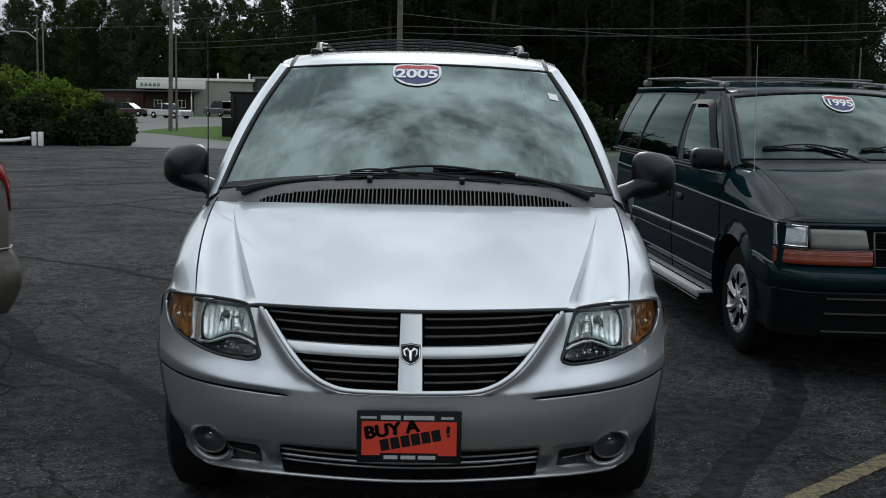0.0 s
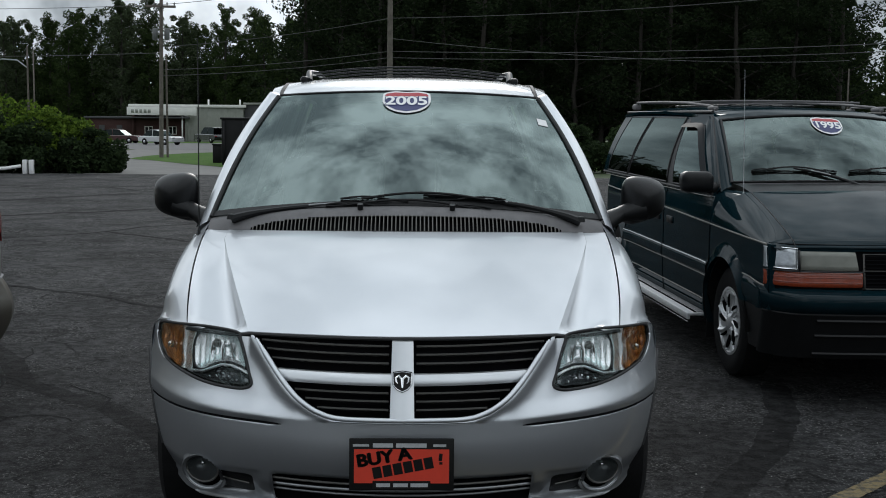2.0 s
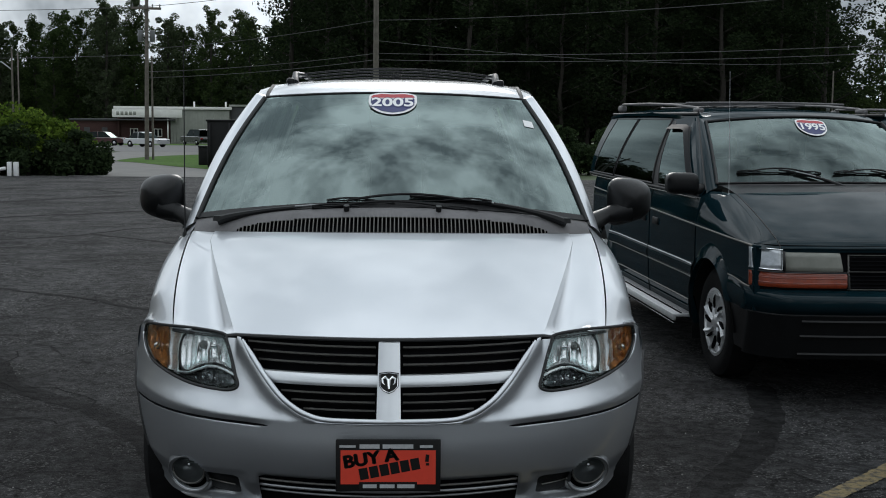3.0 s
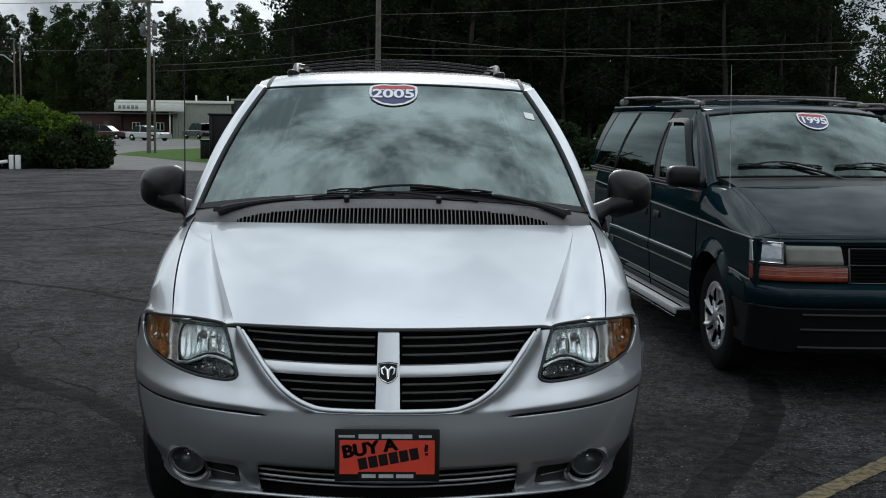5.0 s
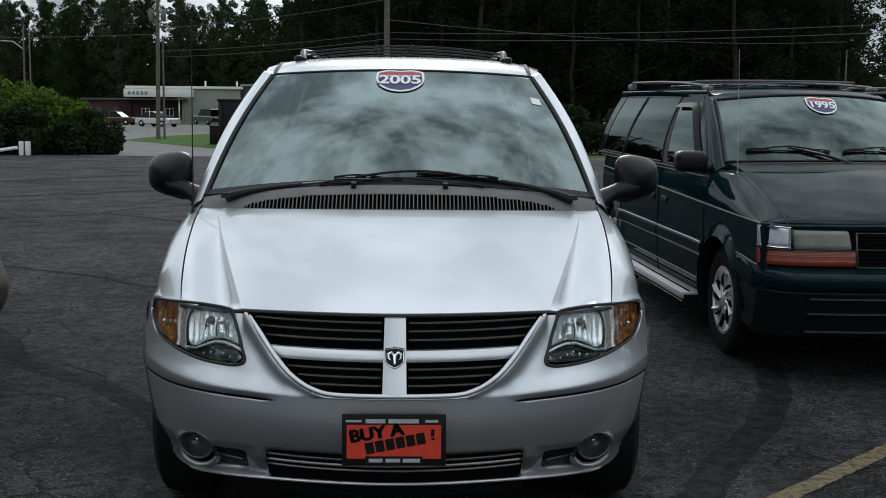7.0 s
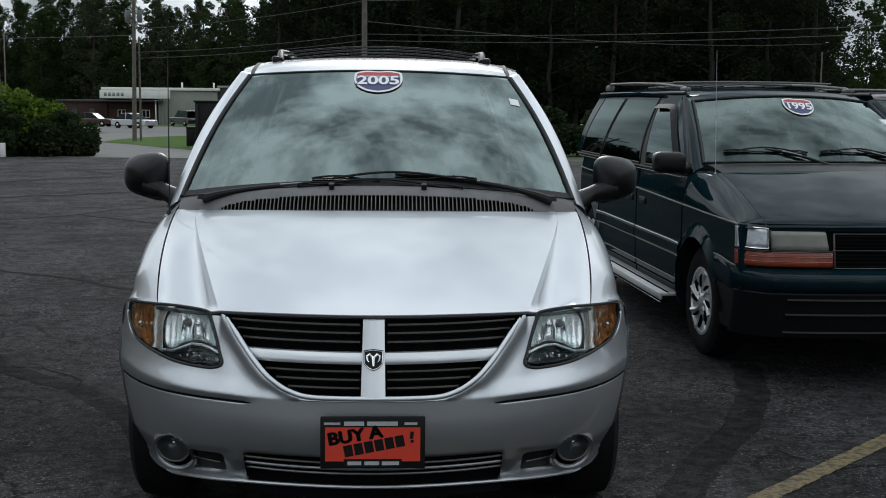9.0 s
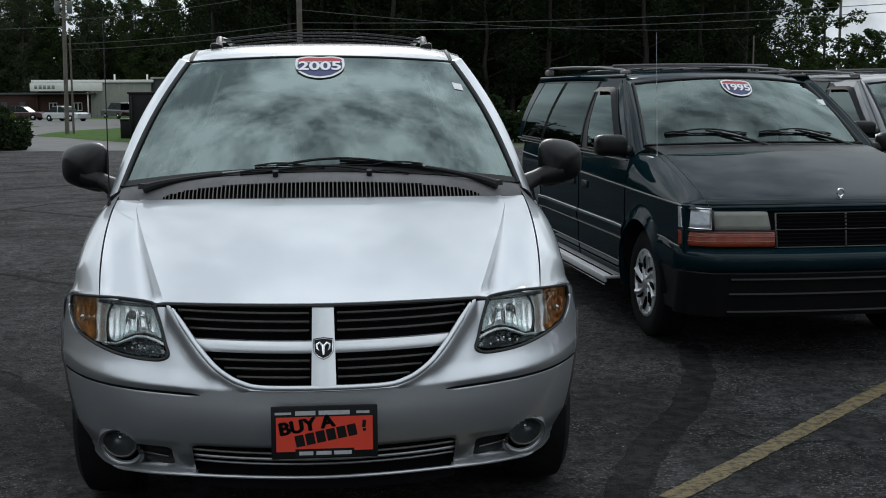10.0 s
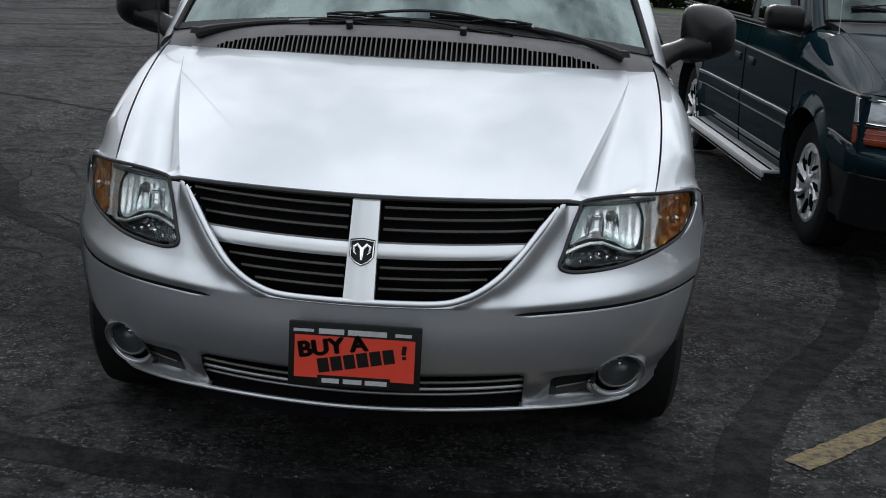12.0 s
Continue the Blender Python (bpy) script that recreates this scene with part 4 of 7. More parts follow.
        o = part("fog_lens", grid_bm(lambda k, r: (s * (fx + 0.006 + 0.055 * r * math.cos(k)), fog_y(fx + 0.05 * r * math.cos(k), fzc) + 0.024 - 0.008 * (1 - r * r), fzc + 0.009 + 0.048 * r * math.sin(k)), lin(0, 2 * math.pi, 32), lin(0.02, 1, 4)), M_LENS, fog, "clear fog lens")
        o.visible_shadow = False
        part("fog_backing", grid_bm(lambda k, r: (s * (fx + 0.075 * r * math.cos(k)), fog_y(fx + 0.07 * r * math.cos(k), fzc) + 0.085, fzc + 0.065 * r * math.sin(k)), lin(0, 2 * math.pi, 24), [0.02, 1]), M_DARK, fog)
        part("fog_bulb", box_bm(0.010, 0.010, 0.014, (s * (fx + 0.006), fog_y(fx, fzc) + 0.040, fzc + 0.020), 0.003), M_CHROME, fog)
        headlamp(van, s)
    # ---- grille
    gr = part("grille", grid_bm(lambda x, z: (x, nose_y(x, 0.73) + 0.06 + 0.35 * (z - 0.73), z), lin(-0.50, 0.50, 30), lin(0.60, 0.846, 6)), M_DARK, van, "black slatted grille with silver cross")

    def slat_span(z):
        x = 0.0
        while x < 0.48 and grille_low(x) < z - 0.006:
            x += 0.005
        return x
    for s in (-1, 1):
        for z in (0.822, 0.797, 0.771, 0.684, 0.660, 0.636):
            span = slat_span(z) - 0.004
            part("slat", grid_bm(lambda x, v: (s * x, nose_y(x, z) + 0.016 + 0.035 * v, z + 0.004 - 0.012 * v), lin(0.044, span, 16), [0, 1], thick=0.006, tdir=(0, 0, -1)), M_SLAT, gr)
        part("cross_bar", grid_bm(lambda x, z: (s * x, nose_y(x, z) - 0.004 + 0.006 * ((z - 0.725) / 0.017) ** 2, z), lin(0.036, 0.418, 20), lin(0.708, 0.742, 6), thick=0.02, tdir=(0, 1, 0)), M_SILVER2, gr, "silver grille bar")
    part("cross_post", grid_bm(lambda x, z: (x * (1 + 0.06 * (0.73 - z) / 0.11), nose_y(0, z) - 0.020 + 0.006 * (x / 0.036) ** 2, z), lin(-0.036, 0.036, 6), lin(0.614, 0.842, 12), thick=0.03, tdir=(0, 1, 0)), M_SILVER2, gr, "silver grille post")
    # emblem: shield with plain relief
    def on_post(a, b, off):
        return Vector((a, nose_y(0, 0.728 + b) - 0.021 - off, 0.728 + b))
    sh = [(-0.031, 0.026), (0.0, 0.030), (0.031, 0.026), (0.031, -0.012), (0.018, -0.026), (0.0, -0.034), (-0.018, -0.026), (-0.031, -0.012)]
    em = part("emblem", poly_bm(sh, lambda a, b: on_post(a, b, 0.001), 0.003, (0, 1, 0)), M_BLACKV, gr, "small shield emblem", smooth=False)
    part("emblem_rim", tube_bm([on_post(a * 0.9, b * 0.9, 0.003) for a, b in sh], 0.0018, 6, closed=True), M_CHROME, em)
    for s in (-1, 1):
        part("emblem_relief", tube_bm([on_post(s * a, b, 0.003) for a, b in ((0.003, 0.006), (0.012, 0.014), (0.019, 0.010), (0.020, -0.002), (0.014, -0.008))], [0.004, 0.005, 0.005, 0.004, 0.002], 8), M_CHROME, em)
    part("emblem_face", tube_bm([on_post(0, b, 0.003) for b in (0.008, 0.0, -0.010, -0.020)], [0.007, 0.006, 0.005, 0.003], 8), M_CHROME, em)
    # ---- dealer plate
    px, pz, pw, ph = 0.0, 0.482, 0.326, 0.165
    pm = pose(px, -0.006, pz, 90 - 2, 0, 0)

    frm = box_bm(pw, ph, 0.010, (0, 0, 0), 0.004, 2)
    bmesh.ops.transform(frm, matrix=pm, verts=frm.verts[:])
    pl = part("dealer_plate", frm, M_BLACKV, van, "orange red dealer plate in a black frame")

    def flat(name, w, h, cx, cz, off, material, rot=0.0, label=""):
        b = box_bm(w, h, 0.001, (0, 0, 0))
        bmesh.ops.transform(b, matrix=pm @ pose(cx, cz, off, 0, 0, rot), verts=b.verts[:])
        return part(name, b, material, pl, label, smooth=False)
    flat("plate_panel", 0.295, 0.107, 0.0, -0.005, 0.0056, M_PLATE, label="orange red panel")
    flat("phone_tab", 0.180, 0.026, 0.0, -0.064, 0.0060, M_BLACKV)
    for w_, h_, cx_ in ((0.050, 0.009, -0.126), (0.062, 0.0165, -0.058), (0.095, 0.0165, 0.030), (0.040, 0.010, 0.118)):
        flat("frame_bar", w_, h_ * 0.8, cx_, 0.0605, 0.0060, M_PRINT)
    for w_, cx_ in ((0.043, -0.057), (0.046, -0.003), (0.054, 0.055)):
        flat("number_bar", w_, 0.0115, cx_, -0.0645, 0.0070, M_PRINT)
    part("lettering", join_bm(*[text_bm("BUY A", 0.054, pm @ pose(-0.055 + dx, 0.022 + dz, 0.0068, 0, 0, 9), 0.0004, squash=1.12, bold=0.0005) for dx, dz in ((-0.0030, 0), (-0.0012, 0), (0.0012, 0), (0.0030, 0), (0, 0.0018), (0, -0.0018))]), M_BLACKV, pl, smooth=False)
    for k in range(6):
        flat("letter_block", 0.0275, 0.036, 0.004 + (k - 2.5) * 0.0325 * math.cos(0.19), -0.010 + (k - 2.5) * 0.0325 * math.sin(0.19), 0.0064, M_BLACKV, 11)
    flat("stroke_bar", 0.011, 0.023, 0.121, 0.024, 0.0064, M_BLACKV, -6)
    flat("stroke_dot", 0.010, 0.008, 0.122, 0.005, 0.0064, M_BLACKV, 0)
    # ---- hood
    def hood_p(u, v):
        x0, x1 = 0.755 * u, 0.812 * u
        zf = hood_line(0.755 * u)
        yf = nose_y(0.755 * u, zf) + 0.006
        yr, zr = 0.985 + 0.275 * u * u, 1.113 - 0.022 * u * u
        x = x0 + (x1 - x0) * v + 0.018 * u * 4 * v * (1 - v)
        y = yf + (yr - yf) * v
        rise = 1 - (1 - v) ** 1.06
        z = zf + (zr - zf) * rise + (0.022 - 0.010 * u * u) * 4 * v * (1 - v) * (1 - 0.3 * v)
        # raised middle: a hollow facet falls away along each crease
        a, b = hood_fold(v)
        t = min(1, max(0, (abs(u) - a) / (b - a)))
        depth = 0.86 * 0.775 * (b - a) * (0.10 + 0.90 * smoothstep(0, 0.12, v))
        z -= depth * ((1 - (1 - t) ** 3) if abs(u) < b else 1 - smoothstep(b, 1.0, abs(u)) * 0.85)
        return (x, y, z)

    def hood_fold(v):
        """Inner and outer edge of the hollow facet on each side of the hood."""
        k = min(1, v / 0.87)
        a = 0.680 + 0.200 * k
        return a, max(a + 0.004, 0.766 + 0.114 * k)

    def hood_s(s, v):
        a, b = hood_fold(v)
        return hood_p(math.copysign(interp([0, 0.66, 0.78, 1.0], [0, a, b, 1.0], abs(s)), s), v)
    half = lin(0, 0.66, 46) + lin(0.66, 0.78, 8)[1:] + lin(0.78, 1.0, 14)[1:]
    part("hood", grid_bm(hood_s, sorted({-s for s in half} | set(half)), [0, 0.006, 0.015, 0.03] + lin(0.05, 1, 40), thick=0.012, tdir=(0, 0, -1)), M_SILVER, van, "silver hood with two folded creases", sharp=13)
    part("hood_gap", tube_bm([Vector(hood_p(u, 0)) + Vector((0, -0.004, -0.007)) for u in lin(-1, 1, 60)], 0.0062, 6), M_SEAL, van)
    part("hood_seal", grid_bm(lambda u, v: Vector(hood_p(u, 0)) + Vector((0, 0.02 + 0.05 * v, -0.010 - 0.02 * v)), lin(-1, 1, 40), [0, 1]), M_DARK, van)
    # ---- fenders
    for s in (-1, 1):
        def fender_p(u, v):
            a = Vector(hood_p(1, u)) + Vector((0.006, 0, -0.001))
            xq = 0.757 + 0.193 * min(1, v / 0.45)
            zq = hood_line(xq)
            front = Vector((xq, nose_y(xq, zq) + 0.006, zq))
            yc = 0.84 + (1.42 - 0.84) * u
            c = Vector((0.938 + 0.028 * smoothstep(0.2, 0.9, u), yc, 0.785 + 0.02 * u))
            arch = ARCH_Z + math.sqrt(max(0, ARCH_R ** 2 - (yc - ARCH_Y) ** 2)) if abs(yc - ARCH_Y) < ARCH_R else 0.28
            arch = max(arch, 0.28) if yc > ARCH_Y else max(arch, 0.6)
            dlow = Vector((c.x + 0.006, yc, arch))
            if v <= 0.45:
                t = v / 0.45
                p = a.lerp(c, t)
                bow = math.sin(math.pi * t) ** 0.9
                p += Vector((0.030 + 0.010 * u, 0, 0.022 + 0.010 * u)) * bow * smoothstep(0, 0.35, u)
                return p.lerp(front, (1 - smoothstep(0, 0.26, u))) if u < 0.26 else p
            t = (v - 0.45) / 0.55
            return c.lerp(dlow, t) + Vector((0.010 * math.sin(math.pi * t), 0, 0))
        part("fender", grid_bm(lambda u, v: (s * fender_p(u, v)[0], fender_p(u, v)[1], fender_p(u, v)[2]), lin(0, 1, 40), lin(0, 0.45, 12) + lin(0.45, 1, 10)[1:]), M_SILVER, van, "silver front fender", sharp=70)
        def shoulder(k, w):
            # joins the fender's rear edge to the pillar foot and the door
            p = fender_p(1, 0.45 * k)
            q = Vector((interp([0, 0.45, 1], [0.800, 0.888, 0.970], k), interp([0, 0.45, 1], [1.335, 1.432, 1.428], k), interp([0, 0.45, 1], [1.130, 1.056, 0.80], k)))
            r = p.lerp(q, w)
            return (s * r.x, r.y, r.z)
        part("fender_shoulder", grid_bm(shoulder, lin(0, 1, 14), lin(0, 1, 5)), M_SILVER, van)
        part("wheel_liner", grid_bm(lambda a, x: (s * x, ARCH_Y + (ARCH_R + 0.004) * math.cos(a), ARCH_Z + (ARCH_R + 0.004) * math.sin(a)), lin(0.15, math.pi - 0.05, 24), [0.60, 0.80, 0.86]), M_UNDER, van)
        part("liner_wall", grid_bm(lambda y, z: (s * 0.60, y, z), lin(0.5, 1.45, 4), lin(0.2, 0.75, 3)), M_UNDER, van)

    # ---- sides: doors and quarter panels below the belt, glass above
    def side_x(z):
        return 0.972 - 0.075 * max(0, (z - 0.72) / 0.33) ** 2 - 0.02 * max(0, (0.5 - z) / 0.2)
    RY = 4.03

    def low_z(y):
        r = abs(y - RY)
        return max(0.27, ARCH_Z + math.sqrt(max(0, ARCH_R ** 2 - r * r))) if r < ARCH_R else 0.27
    for s in (-1, 1):
        for nm, y0, y1, lab in (("front_door", 1.425, 2.53, "silver front door"), ("sliding_door", 2.54, 3.50, "silver sliding door"), ("quarter_panel", 3.51, 4.98, "silver rear quarter panel")):
            d = part(nm, grid_bm(lambda y, v: (s * (side_x(low_z(y) + (1.05 - low_z(y)) * v) - (0.10 * smoothstep(4.6, 4.98, y))), y, low_z(y) + (1.05 - low_z(y)) * v), lin(y0, y1, 36), lin(0, 1, 12), thick=0.03, tdir=(-s, 0, 0)), M_SILVER, van, lab)
            if nm != "quarter_panel":
                part("door_handle", box_bm(0.03, 0.16, 0.035, (s * 0.965, y1 - 0.18 if nm == "front_door" else y0 + 0.16, 0.93), 0.01), M_SILVER, d)
            part("side_moulding", tube_bm([(s * 0.982, y0 + 0.02, 0.52), (s * 0.982, y1 - 0.02, 0.52)], 0.02, 8, flat=1.6), M_SILVER2, d) if nm != "quarter_panel" else None

        def green(y, v):
            # side glass from belt to roof rail
            xr = 0.655 + 0.06 * smoothstep(2.0, 3.2, y)
            return (s * (0.925 + (xr - 0.925) * v ** 1.1), y + (0.0), 1.055 + 0.60 * v)
        for nm, y0, y1 in (("front_door_glass", 1.62, 2.50), ("sliding_door_glass", 2.60, 3.46), ("quarter_glass", 3.56, 4.72)):
            part(nm, grid_bm(lambda y, v: green(y + (0.45 * v * (1 - smoothstep(1.62, 2.3, y)) if nm == "front_door_glass" else 0), 0.02 + 0.92 * v), lin(y0, y1, 8), lin(0, 1, 6), thick=0.004, tdir=(-s, 0, 0)), M_TINT, van, "dark tinted side glass")
        for y0, y1 in ((2.50, 2.60), (3.46, 3.56), (4.72, 4.96)):
            part("pillar", grid_bm(lambda y, v: green(y, v), lin(y0, y1, 3), lin(0, 1, 8), thick=0.03, tdir=(-s, 0, 0)), M_SILVER, van)
        # front pillar
        def ws_edge(v):
            return Vector((0.806 + (0.600 - 0.806) * v, 1.335 + (1.985 - 1.335) * v, 1.135 + (1.642 - 1.135) * v)) + Vector((0.012, -0.02, 0.022)) * math.sin(math.pi * v)

        def pillar_p(u, v):
            e = ws_edge(v)
            o = Vector((0.885 + (0.652 - 0.885) * v, 1.43 + (2.09 - 1.43) * v, 1.055 + (1.662 - 1.055) * v)) + Vector((0.022, -0.02, 0.03)) * math.sin(math.pi * v)
            p = e.lerp(o, u) + Vector((0.012, -0.010, 0.010)) * math.sin(math.pi * u)
            return (s * p.x, p.y, p.z)
        part("pillar_garnish", grid_bm(lambda u, v: pillar_p(u * (0.13 - 0.05 * v), v), lin(0, 1, 4), lin(-0.02, 1, 20), thick=0.03, tdir=(-s * 0.3, 1, 0)), M_SEAL, van, "black strip beside the glass")
        part("windshield_pillar", grid_bm(lambda u, v: pillar_p(0.13 - 0.05 * v + (0.87 + 0.05 * v) * u, v), lin(0, 1, 8), lin(-0.02, 1, 20), thick=0.05, tdir=(-s * 0.3, 1, 0)), M_SILVER, van, "silver windshield pillar")
        part("pillar_seal", tube_bm([(s * ws_edge(v).x, ws_edge(v).y - 0.004, ws_edge(v).z + 0.002) for v in lin(0, 1, 16)], 0.009, 6), M_SEAL, van)
        door_mirror(van, s)
        for y in (ARCH_Y, RY):
            wheel("wheel", van, (s * 0.799, y, 0.335), s, 0.335, 0.215, 0.215, 7)
    # ---- glass, roof
    def ws_p(u, v):
        b = Vector((0.806 * u, 1.15 + 0.185 * u * u, 1.200 - 0.065 * u * u))
        t = Vector((0.600 * u, 1.84 + 0.145 * u * u, 1.664 - 0.022 * u * u))
        return b.lerp(t, v) + Vector((0, -0.02, 0.025)) * math.sin(math.pi * v)
    g = part("windshield", grid_bm(ws_p, lin(-1, 1, 40), lin(0, 1, 24)), M_GLASS, van, "greenish windshield reflecting clouds")
    g.visible_shadow = False
    part("windshield_band", tube_bm([ws_p(u, 1) + Vector((0, 0.006, 0.004)) for u in lin(-0.985, 0.985, 30)], 0.0055, 6), M_SEAL, van)
    part("glass_border", grid_bm(lambda u, v: ws_p(u, 0.035 * v) + Vector((0, -0.002, 0.003)), lin(-1, 1, 30), [0, 1]), M_SEAL, van)
    for s in (-1, 1):
        part("glass_side_border", grid_bm(lambda u, v: ws_p(s * (0.955 + 0.04 * u), v) + Vector((0, 0.004, -0.004)), [0, 1], lin(0.03, 0.97, 16)), M_SEAL, van)

    def roof_p(u, v):
        y0 = 1.847 + (4.95 - 1.847) * v
        w = 0.60 + 0.07 * smoothstep(1.9, 3.2, y0) + 0.055
        k = min(1.2, abs(w * u) / 0.586)
        return (w * u, y0 + 0.145 * k * k * (1 - v) ** 3, roof_z(u, y0))
    part("roof", grid_bm(roof_p, lin(-1, 1, 36), [0, 0.01, 0.03, 0.06, 0.1] + lin(0.14, 1, 24), thick=0.02, tdir=(0, 0, -1)), M_SILVER, van, "silver roof")
    for s in (-1, 1):
        part("roof_ditch", tube_bm([Vector(roof_p(s * 0.905, v)) + Vector((0, 0, 0.001)) for v in lin(0.0, 0.95, 24)], 0.011, 6, flat=0.6), M_SEAL, van)
    part("tailgate", grid_bm(lambda u, v: ((0.90 + (0.66 - 0.90) * smoothstep(0.4, 1, v)) * u, 5.02 - 0.10 * smoothstep(0.45, 1, v) - 0.08 * u ** 4, 0.42 + 1.27 * v), lin(-1, 1, 20), lin(0, 1, 20)), M_SILVER, van, "silver tailgate")
    part("rear_bumper", box_bm(1.86, 0.18, 0.26, (0, 5.03, 0.48), 0.05, 3), M_SILVER, van)
    part("underbody", box_bm(1.5, 4.2, 0.18, (0, 2.75, 0.29), 0.03), M_UNDER, van)
    part("engine_bay", box_bm(1.15, 0.7, 0.35, (0, 0.75, 0.45), 0.03), M_UNDER, van)
    # ---- roof rack
    rk = part("roof_rack", box_bm(0.02, 0.02, 0.02, (0, 3.0, 1.775)), M_PLASTIC, van, "black roof rack with cross bars")
    for s in (-1, 1):
        part("rack_rail", tube_bm([(s * 0.50, 2.42, roof_z(0.8, 2.42)), (s * 0.505, 2.52, roof_z(0.8, 2.5) + 0.045), (s * 0.535, 3.4, roof_z(0.8, 3.4) + 0.055), (s * 0.535, 4.4, roof_z(0.8, 4.4) + 0.05), (s * 0.53, 4.5, roof_z(0.8, 4.5))], [0.020, 0.015, 0.014, 0.014, 0.018], 10), M_PLASTIC, rk)
        part("rail_foot", box_bm(0.042, 0.12, 0.034, (s * 0.52, 2.46, roof_z(0.8, 2.46) + 0.008), 0.014), M_PLASTIC, rk)
    for y, zc in ((2.66, 1.808), (3.05, 1.808), (3.5, 1.808), (4.0, 1.808), (4.4, 1.806)):
        part("cross_bar", tube_bm([(x, y, zc - 0.040 * (x / 0.53) ** 2) for x in lin(-0.53, 0.53, 14)], 0.0042, 8), M_PLASTIC, rk)
    # ---- cowl with its vent
    def cowl_p(u, v):
        r = Vector(hood_p(u, 1)) + Vector((0, 0.006, -0.006))
        b = ws_p(u, 0.0) + Vector((0, 0.012, 0.0))
        p = r.lerp(b, v)
        return p + Vector((0, 0, 0.030 * math.sin(math.pi * min(1, v * 1.0)) * (1 - 0.75 * u * u)))

    def vent(u, v):
        return abs(u) < 0.76 and 0.06 < v < 0.34 * math.sqrt(max(0, 1 - (u / 0.775) ** 4)) + 0.04
    cw = part("cowl", grid_bm(cowl_p, lin(-1, 1, 120), lin(0, 1, 24), keep=lambda u, v: not vent(u, v)), M_COWL, van, "weathered dark grey plastic cowl")
    part("vent_backing", grid_bm(lambda u, v: cowl_p(u, v) + Vector((0, 0.015, -0.035)), lin(-0.85, 0.85, 30), lin(0.0, 0.7, 4)), M_DARK, cw)
    n = 78
    for k in range(n):
        u = -0.755 + 1.51 * k / (n - 1)
        top = 0.34 * math.sqrt(max(0, 1 - (u / 0.775) ** 4)) + 0.05
        if top > 0.10:
            part("vent_rib", tube_bm([cowl_p(u, 0.04), cowl_p(u, (top + 0.04) / 2), cowl_p(u, top)], 0.0026, 5), M_SLAT, cw)
    part("cowl_seal", tube_bm([Vector(hood_p(u, 1)) + Vector((0, 0.010, -0.006)) for u in lin(-1, 1, 40)], 0.007, 6), M_SEAL, cw)
    for s in (-1, 1):
        p = cowl_p(s * 0.225, 0.62)
        part("washer_nozzle", tube_bm([p, p + Vector((0, -0.008, 0.022))], [0.011, 0.012], 10), M_PLASTIC, cw)

    def on_ws(u, v, off=0.02):
        p = ws_p(u, v)
        return [p.x, p.y - off, p.z + off]
    wiper(van, list(cowl_p(-0.87, 0.28) + Vector((0, -0.01, 0.02))), on_ws(-0.40, 0.004, 0.014), on_ws(0.42, -0.010, 0.014), on_ws(-0.66, 0.015, 0.02))
    wiper(van, list(cowl_p(0.87, 0.28) + Vector((0, -0.01, 0.02))), on_ws(-0.33, 0.030, 0.02), on_ws(0.50, 0.045, 0.02), on_ws(0.64, 0.040, 0.024))
    # ---- antenna on the fender
    part("antenna", tube_bm([(-0.845, 1.26, 1.065), (-0.845, 1.265, 1.10), (-0.848, 1.30, 1.86)], [0.008, 0.003, 0.0016], 8), M_PLASTIC, van, "thin dark whip antenna")
    # ---- stickers on the glass
    def on_glass(u, v):
        p = ws_p(u, v)
        du, dv = ws_p(u + 0.01, v) - p, ws_p(u, v + 0.01) - p
        x, y = du.normalized(), dv.normalized()
        z = x.cross(y).normalized()
        y = z.cross(x)
        return Matrix(((x.x, y.x, z.x, p.x), (x.y, y.y, z.y, p.y), (x.z, y.z, z.z, p.z), (0, 0, 0, 1)))
    road_sticker(van, "2005", on_glass(-0.012, 0.880) @ pose(0, 0, 0.003), 0.212)
    b = box_bm(0.045, 0.055, 0.001)
    bmesh.ops.transform(b, matrix=on_glass(0.915, 0.735) @ pose(0, 0, 0.002, 0, 0, -12), verts=b.verts[:])
    part("inspection_label", b, M_WHITE, van, "small white paper label", smooth=False)
    # ---- cabin
    part("dashboard", grid_bm(lambda u, v: ws_p(u * 0.94, 0.02) + Vector((0, 0.02 + 0.55 * v, -0.03 - 0.05 * v - 0.03 * v * v)), lin(-1, 1, 24), lin(0, 1, 8), thick=0.2, tdir=(0, 0, -1)), M_DASH, van)
    part("cabin_floor", box_bm(1.7, 3.4, 0.05, (0, 3.1, 0.42)), M_INTERIOR, van)
    part("headliner", grid_bm(lambda u, v: (0.62 * u, 2.0 + 2.85 * v, roof_z(u, 2.0 + 2.85 * v) - 0.05), lin(-1, 1, 10), lin(0, 1, 10)), M_INTERIOR, van)
    for s in (-1, 1):
        for y in (2.35, 3.25):
            seat = part("seat", join_bm(box_bm(0.52, 0.52, 0.16, (s * 0.40, y, 0.66), 0.05, 3), box_bm(0.50, 0.14, 0.64, (s * 0.40, y + 0.28, 1.02), 0.05, 3, None)), M_INTERIOR, van)
            part("headrest", box_bm(0.27, 0.10, 0.19, (s * 0.40, y + 0.31, 1.42), 0.04, 3), M_INTERIOR, seat)
    part("steering_wheel", tube_bm([(0.40 + 0.19 * math.cos(a), 1.93 + 0.08 * math.sin(a), 1.02 + 0.17 * math.sin(a)) for a in lin(0, 2 * math.pi * 23 / 24, 23)], 0.014, 8, closed=True), M_PLASTIC, van)
    part("rear_view_mirror", box_bm(0.22, 0.04, 0.07, (0.0, 1.86, 1.545), 0.015), M_PLASTIC, van)
    return van


